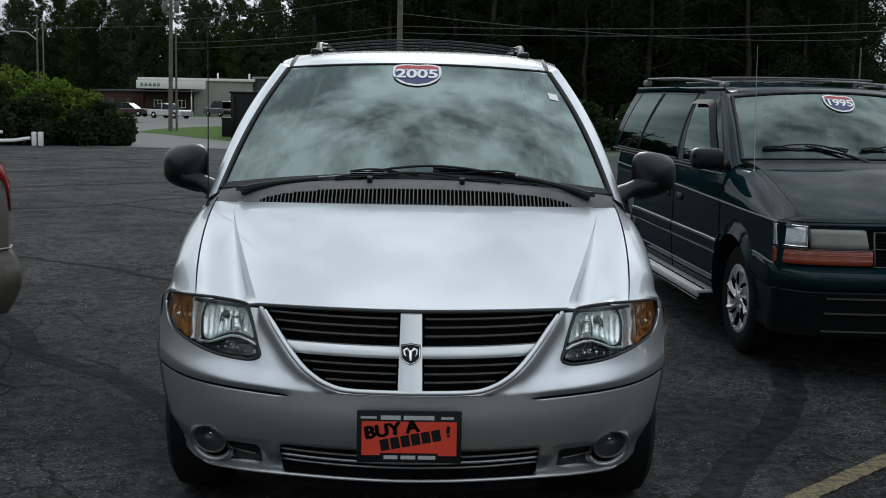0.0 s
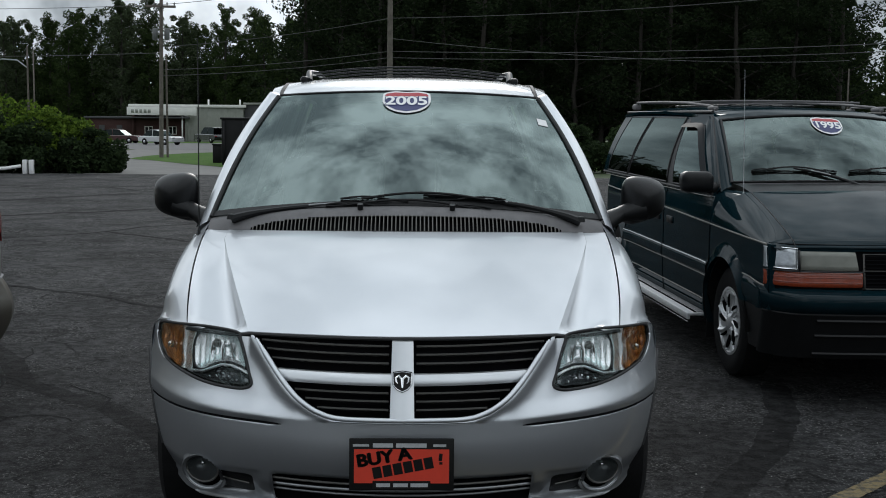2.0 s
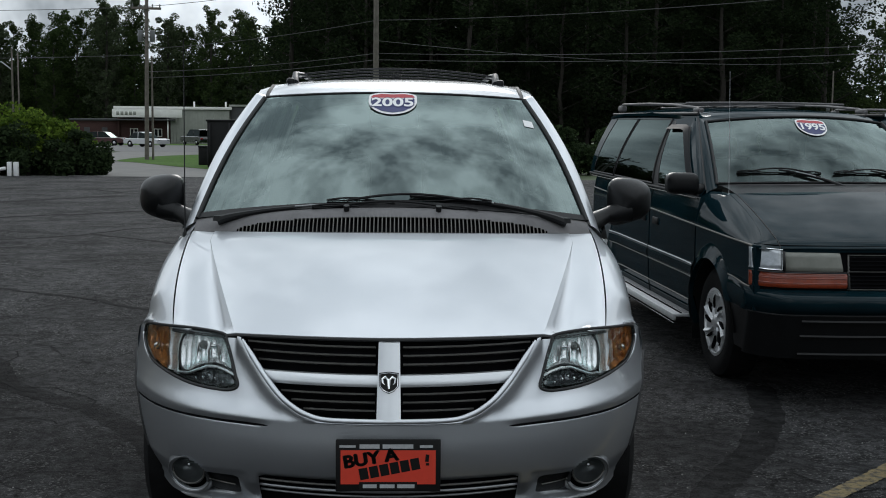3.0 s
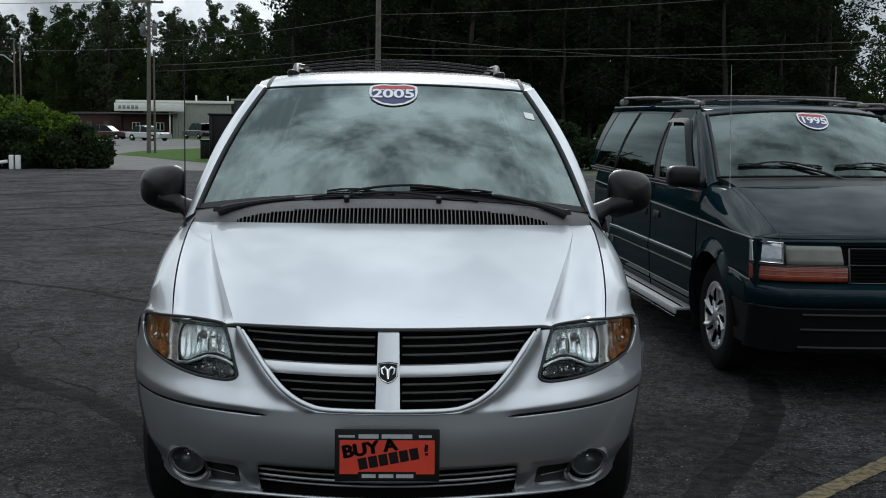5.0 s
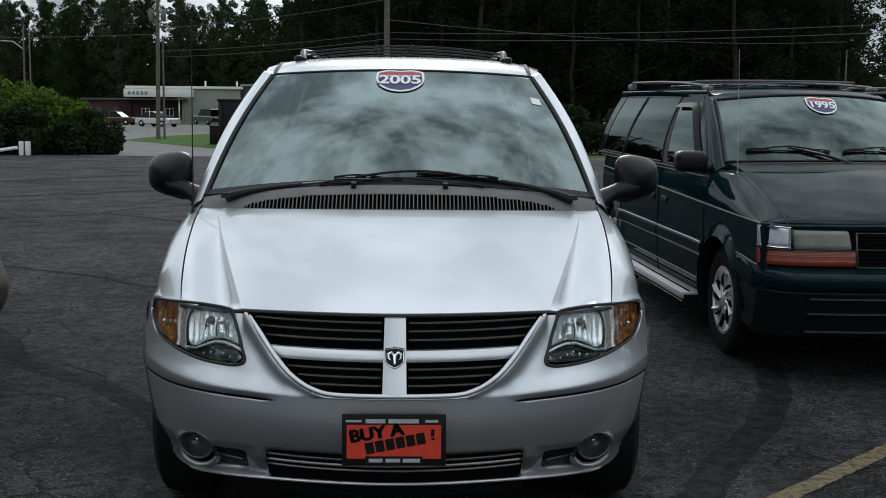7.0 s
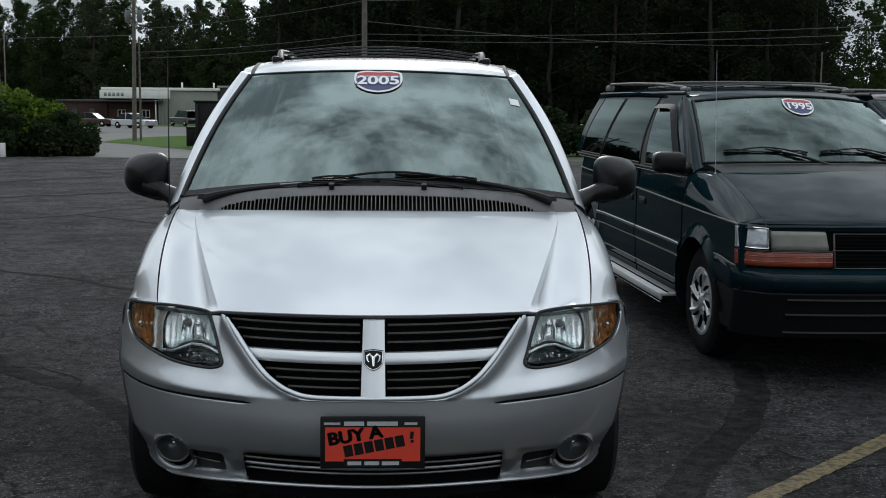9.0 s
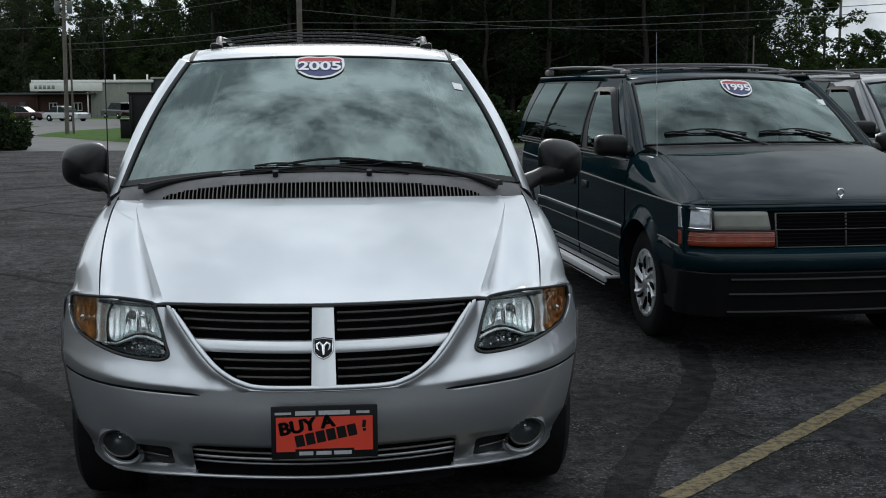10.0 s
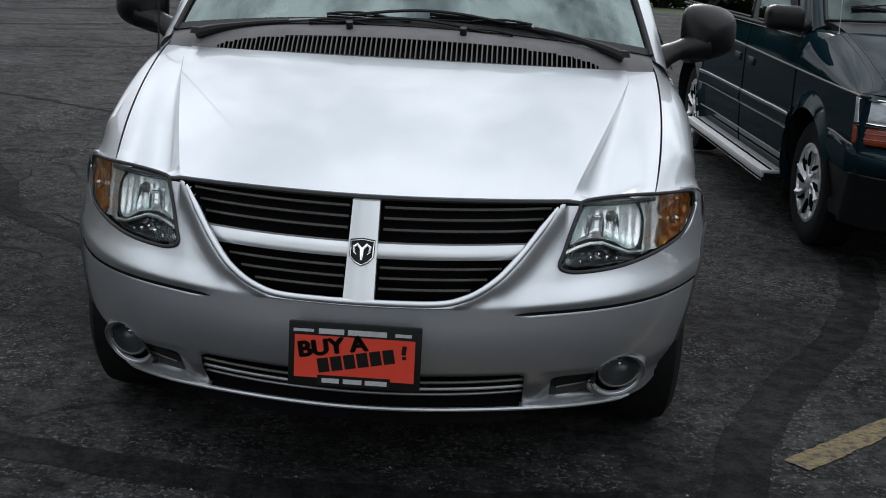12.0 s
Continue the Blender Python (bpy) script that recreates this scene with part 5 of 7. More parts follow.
def roof_z(u, y):
    c = interp([1.84, 1.95, 2.1, 2.4, 3.2, 4.2, 4.95], [1.664, 1.700, 1.722, 1.744, 1.765, 1.750, 1.69], y)
    return c - 0.022 * u * u - 0.03 * abs(u) ** 6


build_silver_van()
# ---------------------------------------------------------------- older boxy minivans
def boxy_minivan(m, paint, label, year, boards, group=""):
    van = thing("minivan", label, "minivan", m, group)
    FY, RY, WZ, R, TAIL = 0.90, 3.93, 0.335, 0.392, 4.72

    def stripe_z(y):
        return 0.872 + 0.022 * y

    def side_x(y, z):
        w = 0.893 - 0.012 * (max(0, 0.9 - y) / 0.7) ** 2 - 1.2 * max(0, 0.22 - y) ** 2
        w -= 0.028 * max(0, (z - 0.90) / 0.17) ** 1.5 + 0.030 * max(0, (0.52 - z) / 0.25) ** 2 + 0.12 * smoothstep(4.30, TAIL, y)
        # flared lips over the wheels
        for c in (FY, RY):
            r = math.hypot(y - c, z - WZ)
            if r < R + 0.09 and z > WZ - 0.05:
                w += 0.030 * (1 - max(0, r - R) / 0.09) ** 1.3
        return w

    def low_z(y):
        lo = 0.26 if y > FY else 0.52
        for c in (FY, RY):
            r = abs(y - c)
            if r < R:
                lo = max(lo, WZ + math.sqrt(R * R - r * r))
        return lo

    def nose(x):
        ax = abs(x)
        return 0.02 + 0.09 * (ax / 0.85) ** 2.5 + 3.2 * max(0.0, ax - 0.72) ** 2

    def hood_edge(v):
        return Vector((0.755 - 0.035 * v, 0.115 + 0.875 * v, 0.888 + 0.225 * v + 0.05 * v * (1 - v) - 0.018 * (1 - smoothstep(0, 0.07, v))))

    def hood_p(u, v):
        e = hood_edge(v)
        y0 = nose(0.755 * u) + 0.018 * (1 - v)
        return Vector((e.x * u, y0 + (0.955 + 0.035 * u * u - y0) * v, e.z + 0.016 * (1 - u * u) * (0.3 + 0.7 * v)))
    part("front_panel", grid_bm(lambda x, z: (x, nose(x) + 0.012 + 0.10 * (z - 0.62), z), lin(-0.87, 0.87, 40), lin(0.60, 0.888, 4)), M_DARK, van)
    hood = part("hood", grid_bm(hood_p, lin(-1, 1, 50), [0, 0.015, 0.035, 0.06] + lin(0.09, 1, 20), thick=0.02, tdir=(0, 0, -1)), paint, van, "glossy hood")
    part("hood_lip", tube_bm([hood_p(u, 0) + Vector((0, -0.002, 0.0)) for u in lin(-0.99, 0.99, 40)], 0.006, 6), paint, hood)
    part("hood_ornament", join_bm(tube_bm([(0, 0.105, 0.893), (0, 0.11, 0.922)], [0.011, 0.005], 8), tube_bm([(0.019 * math.cos(a), 0.112, 0.942 + 0.022 * math.sin(a)) for a in lin(0, 5.76, 11)], 0.0042, 6, closed=True)), M_CHROME, hood, "chrome hood ornament")
    # ---- grille: fine dark bars in a thin bright frame with a cross
    gr = part("grille", grid_bm(lambda x, z: (x, nose(x) + 0.03, z), lin(-0.405, 0.405, 12), lin(0.645, 0.845, 3)), M_DARK, van, "black grille with thin bright cross")
    for k in range(9):
        z = 0.662 + 0.0205 * k
        part("grille_bar", tube_bm([(x, nose(x) + 0.010, z) for x in lin(-0.40, 0.40, 12)], 0.0042, 6), M_DARK, gr)
    for z, r in ((0.652, 0.004), (0.748, 0.006), (0.838, 0.006)):
        part("grille_frame_bar", tube_bm([(x, nose(x) + 0.004 + 0.10 * (z - 0.62), z) for x in lin(-0.405, 0.405, 14)], r, 6, flat=0.6), M_SLAT, gr, "thin grey grille bar")
    for x in (-0.402, 0.0, 0.402):
        part("grille_post", tube_bm([(x + (0.006 if x < 0 else -0.006 if x > 0 else 0), nose(x) + 0.004, 0.652), (x, nose(x) + 0.024, 0.838)], 0.006, 6), M_SLAT, gr)
    for s in (-1, 1):
        def lamp(nm, x0, x1, z0, z1, mt, lab, slant=0.0):
            return part(nm, grid_bm(lambda a, z: (s * (a - slant * (z - z0)), nose(a) - 0.010 + 0.10 * (z - 0.62) + 0.008 * (abs(2 * (a - x0) / (x1 - x0) - 1) ** 12 + abs(2 * (z - z0) / (z1 - z0) - 1) ** 12), z), lin(x0, x1, 22), lin(z0, z1, 8), thick=0.03, tdir=(0, 1, 0)), mt, van, lab)
        hl = lamp("headlamp", 0.428, 0.736, 0.748, 0.850, M_HAZE, "hazed headlamp lens", -0.20)
        part("lamp_divider", tube_bm([(s * 0.744, nose(0.744) - 0.006, 0.745), (s * 0.748, nose(0.744) + 0.006, 0.858)], 0.006, 6), M_SEAL, hl)
        sl = lamp("side_lamp", 0.752, 0.886, 0.752, 0.868, M_CLEARLAMP, "clear corner lamp")
        part("lamp_frame", tube_bm([(s * a, nose(a) - 0.014 + 0.10 * (z - 0.62), z) for a, z in [(0.754, 0.754), (0.82, 0.754), (0.884, 0.758), (0.884, 0.864), (0.82, 0.866), (0.754, 0.864)]], 0.004, 6, closed=True), M_CHROME, sl)
        tl = lamp("turn_lamp", 0.408, 0.888, 0.658, 0.738, M_ORANGE, "orange turn signal lens")
        for z in (0.684, 0.711):
            part("lens_rib", tube_bm([(s * a, nose(a) - 0.010 + 0.10 * (z - 0.62), z) for a in lin(0.415, 0.88, 20)], 0.003, 6), M_ORANGE, tl)
        part("lamp_seal", tube_bm([(s * a, nose(a) - 0.004, 0.743) for a in lin(0.41, 0.886, 20)], 0.005, 6), M_SEAL, van)
        # ---- side below the belt
        for nm, y0, y1 in (("fender", 0.17, 1.245), ("front_door", 1.255, 2.385), ("sliding_door", 2.395, 3.60), ("quarter_panel", 3.61, TAIL)):
            def top(y):
                return stripe_z(y) + 0.002 if nm == "fender" else 1.082

            def panel(y, v):
                z = low_z(y) + (top(y) - low_z(y)) * v
                return (s * side_x(y, z), y, z)
            d = part(nm, grid_bm(panel, lin(y0, y1, 60), lin(0, 1, 22), thick=0.03, tdir=(-s, 0, 0)), paint, van)
            a, b = y0 + 0.01, y1 - 0.01
            if nm == "fender":
                a = FY + R + 0.02
            if nm == "quarter_panel":
                b = RY - R - 0.02
            if b - a > 0.03:
                part("body_moulding", grid_bm(lambda y, v: (s * (side_x(y, 0.6) + 0.012 - 0.012 * abs(2 * v - 1) ** 4), y, 0.562 + 0.086 * v), lin(a, b, 6), lin(0, 1, 8)), paint, d)
                part("bright_line", tube_bm([(s * (side_x(y, 0.6) + 0.005), y, 0.648) for y in lin(a, b, 6)], 0.0055, 6), M_ALU, d, "thin bright moulding line")
                part("bright_line", tube_bm([(s * (side_x(y, 0.6) + 0.004), y, 0.563) for y in lin(a, b, 6)], 0.0032, 6), M_STRIPE, d)
            part("body_line", tube_bm([(s * (side_x(y, stripe_z(y)) + 0.001), y, stripe_z(y)) for y in lin(max(y0, 0.22), b + 0.008 if nm != "quarter_panel" else TAIL - 0.02, 12)], 0.0055, 6), M_STRIPE, d, "pale pinstripe along the body")
            if nm != "quarter_panel":
                part("panel_gap", tube_bm([(s * (side_x(y1, z) + 0.0005), y1 + 0.005, z) for z in lin(0.30, top(y1) - 0.005, 14)], 0.004, 6), M_DARK, d)
            if nm in ("front_door", "sliding_door"):
                yh = y1 - 0.17 if nm == "front_door" else y0 + 0.17
                part("door_handle", box_bm(0.03, 0.15, 0.05, (s * (side_x(yh, 0.86) - 0.004), yh, 0.845), 0.008), M_PLASTIC, d)
        part("hood_seam", tube_bm([(s * (hood_edge(v).x + 0.004), hood_edge(v).y, hood_edge(v).z + 0.001) for v in lin(0, 1, 18)], 0.0035, 6), M_SEAL, van)

        # fender crown between hood and side
        def crown(w, v):
            h = hood_edge(w) + Vector((0.006, 0, 0))
            ys = 0.17 + 1.075 * w
            a = Vector((side_x(ys, stripe_z(ys)), ys, stripe_z(ys)))
            c = Vector((a.x - 0.002, (a.y + h.y) / 2, h.z - 0.020 - 0.02 * w))
            p = h * (1 - v) ** 2 + c * 2 * v * (1 - v) + a * v * v
            return (s * p.x, p.y, p.z)
        part("fender_crown", grid_bm(crown, lin(0, 1, 30), lin(0, 1, 14)), paint, van)

        def cowl_corner(v, w):
            p = Vector(crown(1, v))
            q = Vector((s * (0.800 + (side_x(1.26, stripe_z(1.26)) - 0.800) * v ** 0.6), 1.262 + 0.10 * (1 - v) ** 2, 1.112 + (stripe_z(1.26) - 1.112) * v ** 1.5))
            return p.lerp(q, w)
        part("cowl_corner", grid_bm(cowl_corner, lin(0, 1, 14), lin(0, 1, 6)), paint, van)
        for y in (FY, RY):
            part("wheel_liner", grid_bm(lambda a, x: (s * x, y + R * math.cos(a), WZ + R * math.sin(a)), lin(0.0, math.pi, 18), [0.52, 0.89]), M_UNDER, van)
            part("liner_wall", grid_bm(lambda yy, z: (s * 0.54, y + yy, z), lin(-0.4, 0.4, 3), lin(0.15, 0.74, 3)), M_UNDER, van)
            wheel("wheel", van, (s * 0.765, y, WZ), s, WZ, 0.205, 0.205, 8, M_WHEEL, "swirl")
        part("mud_flap", box_bm(0.20, 0.012, 0.28, (s * 0.78, FY + R + 0.012, 0.30), 0.004), M_PLASTIC, van)
        part("rocker_line", tube_bm([(s * (side_x(y, 0.40) + 0.002), y, 0.405) for y in lin(1.36, 3.50, 6)], 0.004, 6), M_STRIPE, van)

        # ---- greenhouse
        def gh(y, v):
            return Vector((s * (0.866 + (0.664 - 0.866) * v ** 1.6), y, 1.078 + 0.522 * v))

        def pane(a0, a1, b0, b1, v0, v1):
            def P(u, v):
                return gh((a0 + (a1 - a0) * u) * (1 - v) + (b0 + (b1 - b0) * u) * v, v0 + (v1 - v0) * v)
            return P
        for nm, a0, a1, b0, b1, v1, mt in (("front_glass", 1.37, 2.27, 2.03, 2.50, 0.83, M_TINT_CLEAR), ("sliding_glass", 2.44, 3.645, 2.585, 3.535, 0.93, M_TINT), ("quarter_glass", 3.70, 4.45, 3.60, 4.33, 0.93, M_TINT)):
            P = pane(a0, a1, b0, b1, 0.045, v1)
            g = part(nm, grid_bm(lambda u, v: P(u, v) + Vector((s * 0.004, 0, 0)), lin(0, 1, 10), lin(0, 1, 8)), mt, van, "dark tinted glass")
            edge = [P(u, v) for u, v in [(t, 0) for t in lin(0, 0.92, 8)] + [(1, t) for t in lin(0, 0.92, 8)] + [(1 - t, 1) for t in lin(0, 0.92, 8)] + [(0, 1 - t) for t in lin(0, 0.92, 8)]]
            part("glass_seal", tube_bm(edge, 0.008, 6, closed=True), M_SEAL, g)
        for nm, a0, a1, b0, b1, mt in (("door_pillar", 2.26, 2.45, 2.48, 2.60, M_SEAL), ("rear_pillar", 3.63, 3.72, 3.53, 3.61, M_SEAL), ("tail_pillar", 4.44, 4.64, 4.32, 4.60, paint)):
            part(nm, grid_bm(lambda u, v: pane(a0, a1, b0, b1, 0, 1)(u, v) + Vector((-s * 0.004, 0, 0)), lin(0, 1, 4), lin(0, 1, 8)), mt, van)
        part("upper_frame", grid_bm(lambda u, v: gh((1.98 + 2.62 * u), (0.83 if 1.98 + 2.62 * u < 2.5 else 0.92) + (0.17 if 1.98 + 2.62 * u < 2.5 else 0.08) * v) + Vector((-s * 0.003, 0, 0)), lin(0, 1, 20), [0, 0.5, 1]), paint, van)
        part("belt_strip", tube_bm([gh(y, 0.008) for y in lin(1.30, 4.62, 10)], 0.010, 6), M_SEAL, van)
        part("belt_line", tube_bm([gh(y, 0.0) + Vector((s * 0.010, 0, -0.014)) for y in lin(1.30, 4.50, 10)], 0.003, 6), M_STRIPE, van)
        part("roof_rail", tube_bm([gh(y, 0.995) + Vector((0, 0, 0.008)) for y in lin(2.02, 4.60, 12)], 0.011, 8), M_SEAL, van)
        # smoked rain visor round the top and front of the door glass
        path = [(2.50, 0.86), (2.30, 0.865), (2.12, 0.865), (2.03, 0.84), (1.97, 0.78), (1.80, 0.59), (1.60, 0.36), (1.43, 0.15)]

        def visor(i, w):
            y, v = path[i]
            yn, vn = path[min(i + 1, len(path) - 1)]
            yp, vp = path[max(i - 1, 0)]
            d = Vector((yn - yp, vn - vp)).normalized()
            inn = Vector((-d.y, d.x))
            wid = 0.050 if i < 5 else 0.035
            q = gh(y + inn.x * wid * w * 0.6, v + inn.y * wid * w * 1.2)
            return q + Vector((s * (0.012 + 0.024 * w), 0, 0))
        part("rain_visor", grid_bm(visor, list(range(len(path))), lin(0, 1, 4), thick=0.003, tdir=(-s, 0, 0)), M_VISOR, van, "smoked plastic rain visor", sharp=70)

        # ---- windshield pillar: painted post, dark gap, door frame
        def pil(u, v):
            e0 = Vector((0.737, 1.33, 1.150)).lerp(Vector((0.627, 1.97, 1.548)), v) + Vector((0.0, -0.010, 0.014)) * math.sin(math.pi * v)
            e1 = Vector((0.862, 1.285, 1.078)).lerp(Vector((0.690, 2.02, 1.578)), v) + Vector((0.010, -0.010, 0.010)) * math.sin(math.pi * v)
            p = e0.lerp(e1, u) + Vector((0.012, -0.022, 0.012)) * math.sin(math.pi * min(1, u * 1.1))
            return (s * p.x, p.y, p.z)
        part("windshield_pillar", grid_bm(lambda u, v: pil(0.60 * u, v), lin(0, 1, 6), lin(-0.04, 1, 14), thick=0.03, tdir=(-s * 0.3, 1, 0)), paint, van)
        part("pillar_gap", tube_bm([pil(0.61, v) for v in lin(0, 1, 12)], 0.006, 6), M_SEAL, van)
        part("door_frame", grid_bm(lambda u, v: pil(0.62 + 0.38 * u, v), lin(0, 1, 4), lin(0, 1, 14), thick=0.03, tdir=(-s * 0.3, 1, 0)), paint, van)
        part("front_quarter", grid_bm(lambda u, v: Vector(pil(1, v)).lerp(gh(1.37 + 0.66 * v, 0.045 + 0.785 * v), u), lin(0, 1, 3), lin(0, 1, 10)), paint, van)
        part("pillar_trim", tube_bm([Vector(pil(0, v)) + Vector((0, -0.006, 0.002)) for v in lin(0, 1, 12)], 0.011, 6), M_SEAL, van)
        # ---- mirror
        mi = part("door_mirror", box_bm(0.21, 0.13, 0.135, (s * 0.965, 1.335, 1.158), 0.045, 4), M_PLASTIC, van, "black door mirror")
        part("mirror_foot", tube_bm([(s * 0.835, 1.335, 1.112), (s * 0.90, 1.335, 1.125)], [0.045, 0.040], 8), M_PLASTIC, mi)
        part("mirror_glass", box_bm(0.17, 0.004, 0.105, (s * 0.965, 1.402, 1.158), 0.0), M_CHROME, mi)
        if boards:
            rb = part("running_board", box_bm(0.17, 2.14, 0.022, (s * 0.900, 2.43, 0.300), 0.008), M_BOARD, van, "bright aluminium running board")
            part("tread_strip", box_bm(0.075, 2.10, 0.006, (s * 0.875, 2.43, 0.313), 0.002), M_TREAD, rb, "grey ribbed tread")
            part("dark_groove", box_bm(0.016, 2.12, 0.006, (s * 0.932, 2.43, 0.312), 0.001), M_DARK, rb)
            part("board_edge", box_bm(0.022, 2.14, 0.046, (s * 0.980, 2.43, 0.288), 0.007), M_BOARD, rb, "bright board edge")
            part("edge_lip", box_bm(0.010, 2.14, 0.010, (s * 0.985, 2.43, 0.252), 0.003), M_ALU, rb)
            part("edge_groove", box_bm(0.018, 2.12, 0.012, (s * 0.982, 2.43, 0.262), 0.001), M_DARK, rb)
        rk = part("roof_rack_rail", tube_bm([(s * 0.60, 2.16, 1.622), (s * 0.60, 2.28, 1.648), (s * 0.60, 2.9, 1.676), (s * 0.60, 3.6, 1.690), (s * 0.60, 4.50, 1.692), (s * 0.60, 4.60, 1.655)], [0.014, 0.013, 0.012, 0.012, 0.013, 0.022], 8, flat=0.8), M_COWL, van, "grey roof rack rail")
        part("rack_foot", box_bm(0.05, 0.16, 0.055, (s * 0.60, 4.55, 1.655), 0.018), M_COWL, rk)
        part("rack_foot", box_bm(0.045, 0.14, 0.03, (s * 0.60, 2.24, 1.632), 0.012), M_COWL, rk)

    # ---- bumper
    def corner(x):
        return nose(x) + 2.2 * max(0.0, abs(x) - 0.74) ** 2
    bump = part("front_bumper", grid_bm(lambda x, v: (x, corner(x) - 0.078 + 0.045 * abs(2 * v - 1) ** 2.4 * (1 if v < 0.5 else 0.4) + 0.01 * v + 0.065 * max(0.0, (v - 0.58) / 0.42) ** 2.2, 0.515 + 0.132 * (v - 0.06 * max(0.0, (v - 0.58) / 0.42) ** 2) / 0.94), lin(-0.905, 0.905, 56), lin(0, 1, 16), thick=0.06, tdir=(0, 1, 0)), paint, van, "painted front bumper")
    part("bumper_shelf", grid_bm(lambda x, v: (x, corner(x) + 0.012 + 0.04 * v, 0.647 + 0.004 * v), lin(-0.895, 0.895, 40), [0, 1]), paint, bump)
    part("bumper_groove", tube_bm([(x, corner(x) - 0.034, 0.512) for x in lin(-0.89, 0.89, 40)], 0.007, 6), M_PLASTIC, bump)
    dam = part("air_dam", grid_bm(lambda x, v: (x, corner(x) - 0.045 + 0.07 * (1 - v), 0.265 + 0.245 * v), lin(-0.885, 0.885, 40), lin(0, 1, 6), thick=0.05, tdir=(0, 1, 0)), M_PLASTIC, van, "black lower bumper")
    for z in (0.480, 0.395, 0.292):
        part("dam_rib", tube_bm([(x, corner(x) - 0.050 + 0.28 * (0.51 - z), z) for x in lin(-0.66, 0.66, 20)], 0.010, 6), M_PLASTIC, dam)
    for s in (-1, 1):
        part("dam_end", grid_bm(lambda y, v: (s * (0.888 - 0.03 * (1 - v)), y, 0.265 + 0.25 * v), lin(corner(0.885) - 0.01, FY - R + 0.03, 8), lin(0, 1, 4)), M_PLASTIC, van)
        part("bumper_end", grid_bm(lambda y, v: (s * (0.907 - 0.015 * abs(2 * v - 1) ** 3), y, 0.515 + (0.135 + 0.02 * smoothstep(0.2, 0.5, y)) * v), lin(corner(0.905) - 0.035, FY - R + 0.05, 10), lin(0, 1, 8)), paint, van)
        part("end_line", tube_bm([(s * 0.906, y, 0.655 + 0.02 * smoothstep(0.2, 0.5, y)) for y in lin(0.18, FY - R + 0.04, 8)], 0.004, 6), M_STRIPE, van)

    # ---- windshield and roof
    def ws(u, v):
        b = Vector((0.735 * u, 1.150 + 0.18 * u * u, 1.168 - 0.018 * u * u))
        t = Vector((0.625 * u, 1.820 + 0.15 * u * u, 1.588 - 0.040 * u * u))
        return b.lerp(t, v) + Vector((0, -0.014, 0.020)) * math.sin(math.pi * v)
    g = part("windshield", grid_bm(ws, lin(-1, 1, 28), lin(0, 1, 16)), M_GLASS2, van, "windshield with grey reflections")
    g.visible_shadow = False
    part("windshield_seal", tube_bm([ws(u, 1) + Vector((0, -0.002, 0.003)) for u in lin(-1, 1, 20)], 0.008, 6), M_SEAL, van)
    cowl = part("cowl", grid_bm(lambda u, v: (hood_p(u, 1) + Vector((0, 0.004, -0.004))).lerp(ws(u, 0.0) + Vector((0, 0.006, -0.002)), v) + Vector((0, 0, 0.010 * math.sin(math.pi * v))), lin(-1, 1, 30), lin(0, 1, 6)), M_PLASTIC, van, "black cowl panel")
    part("cowl_edge", tube_bm([ws(u, 0.012) + Vector((0, -0.006, 0.004)) for u in lin(-0.99, 0.99, 30)], 0.006, 6), M_SEAL, cowl)
    part("cowl_line", tube_bm([ws(u, 0.0) + Vector((0, -0.035, -0.003)) for u in lin(-0.96, 0.96, 30)], 0.004, 6), M_COWL, cowl)

    def on_ws(u, v, off=0.012):
        p = ws(u, v)
        return [p.x, p.y - off, p.z + off]
    wiper(van, on_ws(0.04, -0.10), on_ws(-0.84, 0.15), on_ws(-0.14, 0.115), on_ws(-0.12, 0.05, 0.02))
    wiper(van, on_ws(0.90, -0.10), on_ws(-0.02, 0.13), on_ws(0.70, 0.11), on_ws(0.70, 0.05, 0.02))

    def rz(u, y):
        return interp([1.82, 1.92, 2.1, 2.5, 3.2, 4.2, 4.65], [1.592, 1.618, 1.632, 1.646, 1.660, 1.655, 1.632], y) - 0.026 * u * u - 0.022 * abs(u) ** 6
    part("roof", grid_bm(lambda u, v: ((0.640 + 0.045 * smoothstep(1.82, 2.4, 1.828 + 2.80 * v)) * u, 1.828 + 2.80 * v + 0.15 * u * u * (1 - v) ** 2, rz(u, 1.828 + 2.80 * v)), lin(-1, 1, 28), [0, 0.015, 0.035, 0.06] + lin(0.1, 1, 16), thick=0.02, tdir=(0, 0, -1)), paint, van)
    for y in (2.55, 3.3, 4.15):
        part("rack_cross_bar", tube_bm([(x, y, 1.684 + 0.008 * (1 - (x / 0.6) ** 2)) for x in lin(-0.60, 0.60, 10)], 0.008, 8), M_COWL, van)
    for k in range(5):
        part("roof_strip", box_bm(0.025, 1.5, 0.012, (-0.32 + 0.16 * k, 3.5, 1.662), 0.004), M_PLASTIC, van)
    part("tailgate", grid_bm(lambda u, v: ((0.78 - 0.13 * smoothstep(0.45, 1, v)) * u, TAIL - 0.10 * smoothstep(0.4, 1, v), 0.35 + 1.26 * v), lin(-1, 1, 12), lin(0, 1, 12)), paint, van)
    part("underbody", box_bm(1.3, 4.1, 0.2, (0, 2.5, 0.30), 0.03), M_UNDER, van)
    part("engine_bay", box_bm(1.0, 0.9, 0.5, (0, 0.62, 0.55), 0.03), M_UNDER, van)
    part("cabin_floor", box_bm(1.5, 3.2, 0.05, (0, 3.0, 0.45)), M_INTERIOR, van)
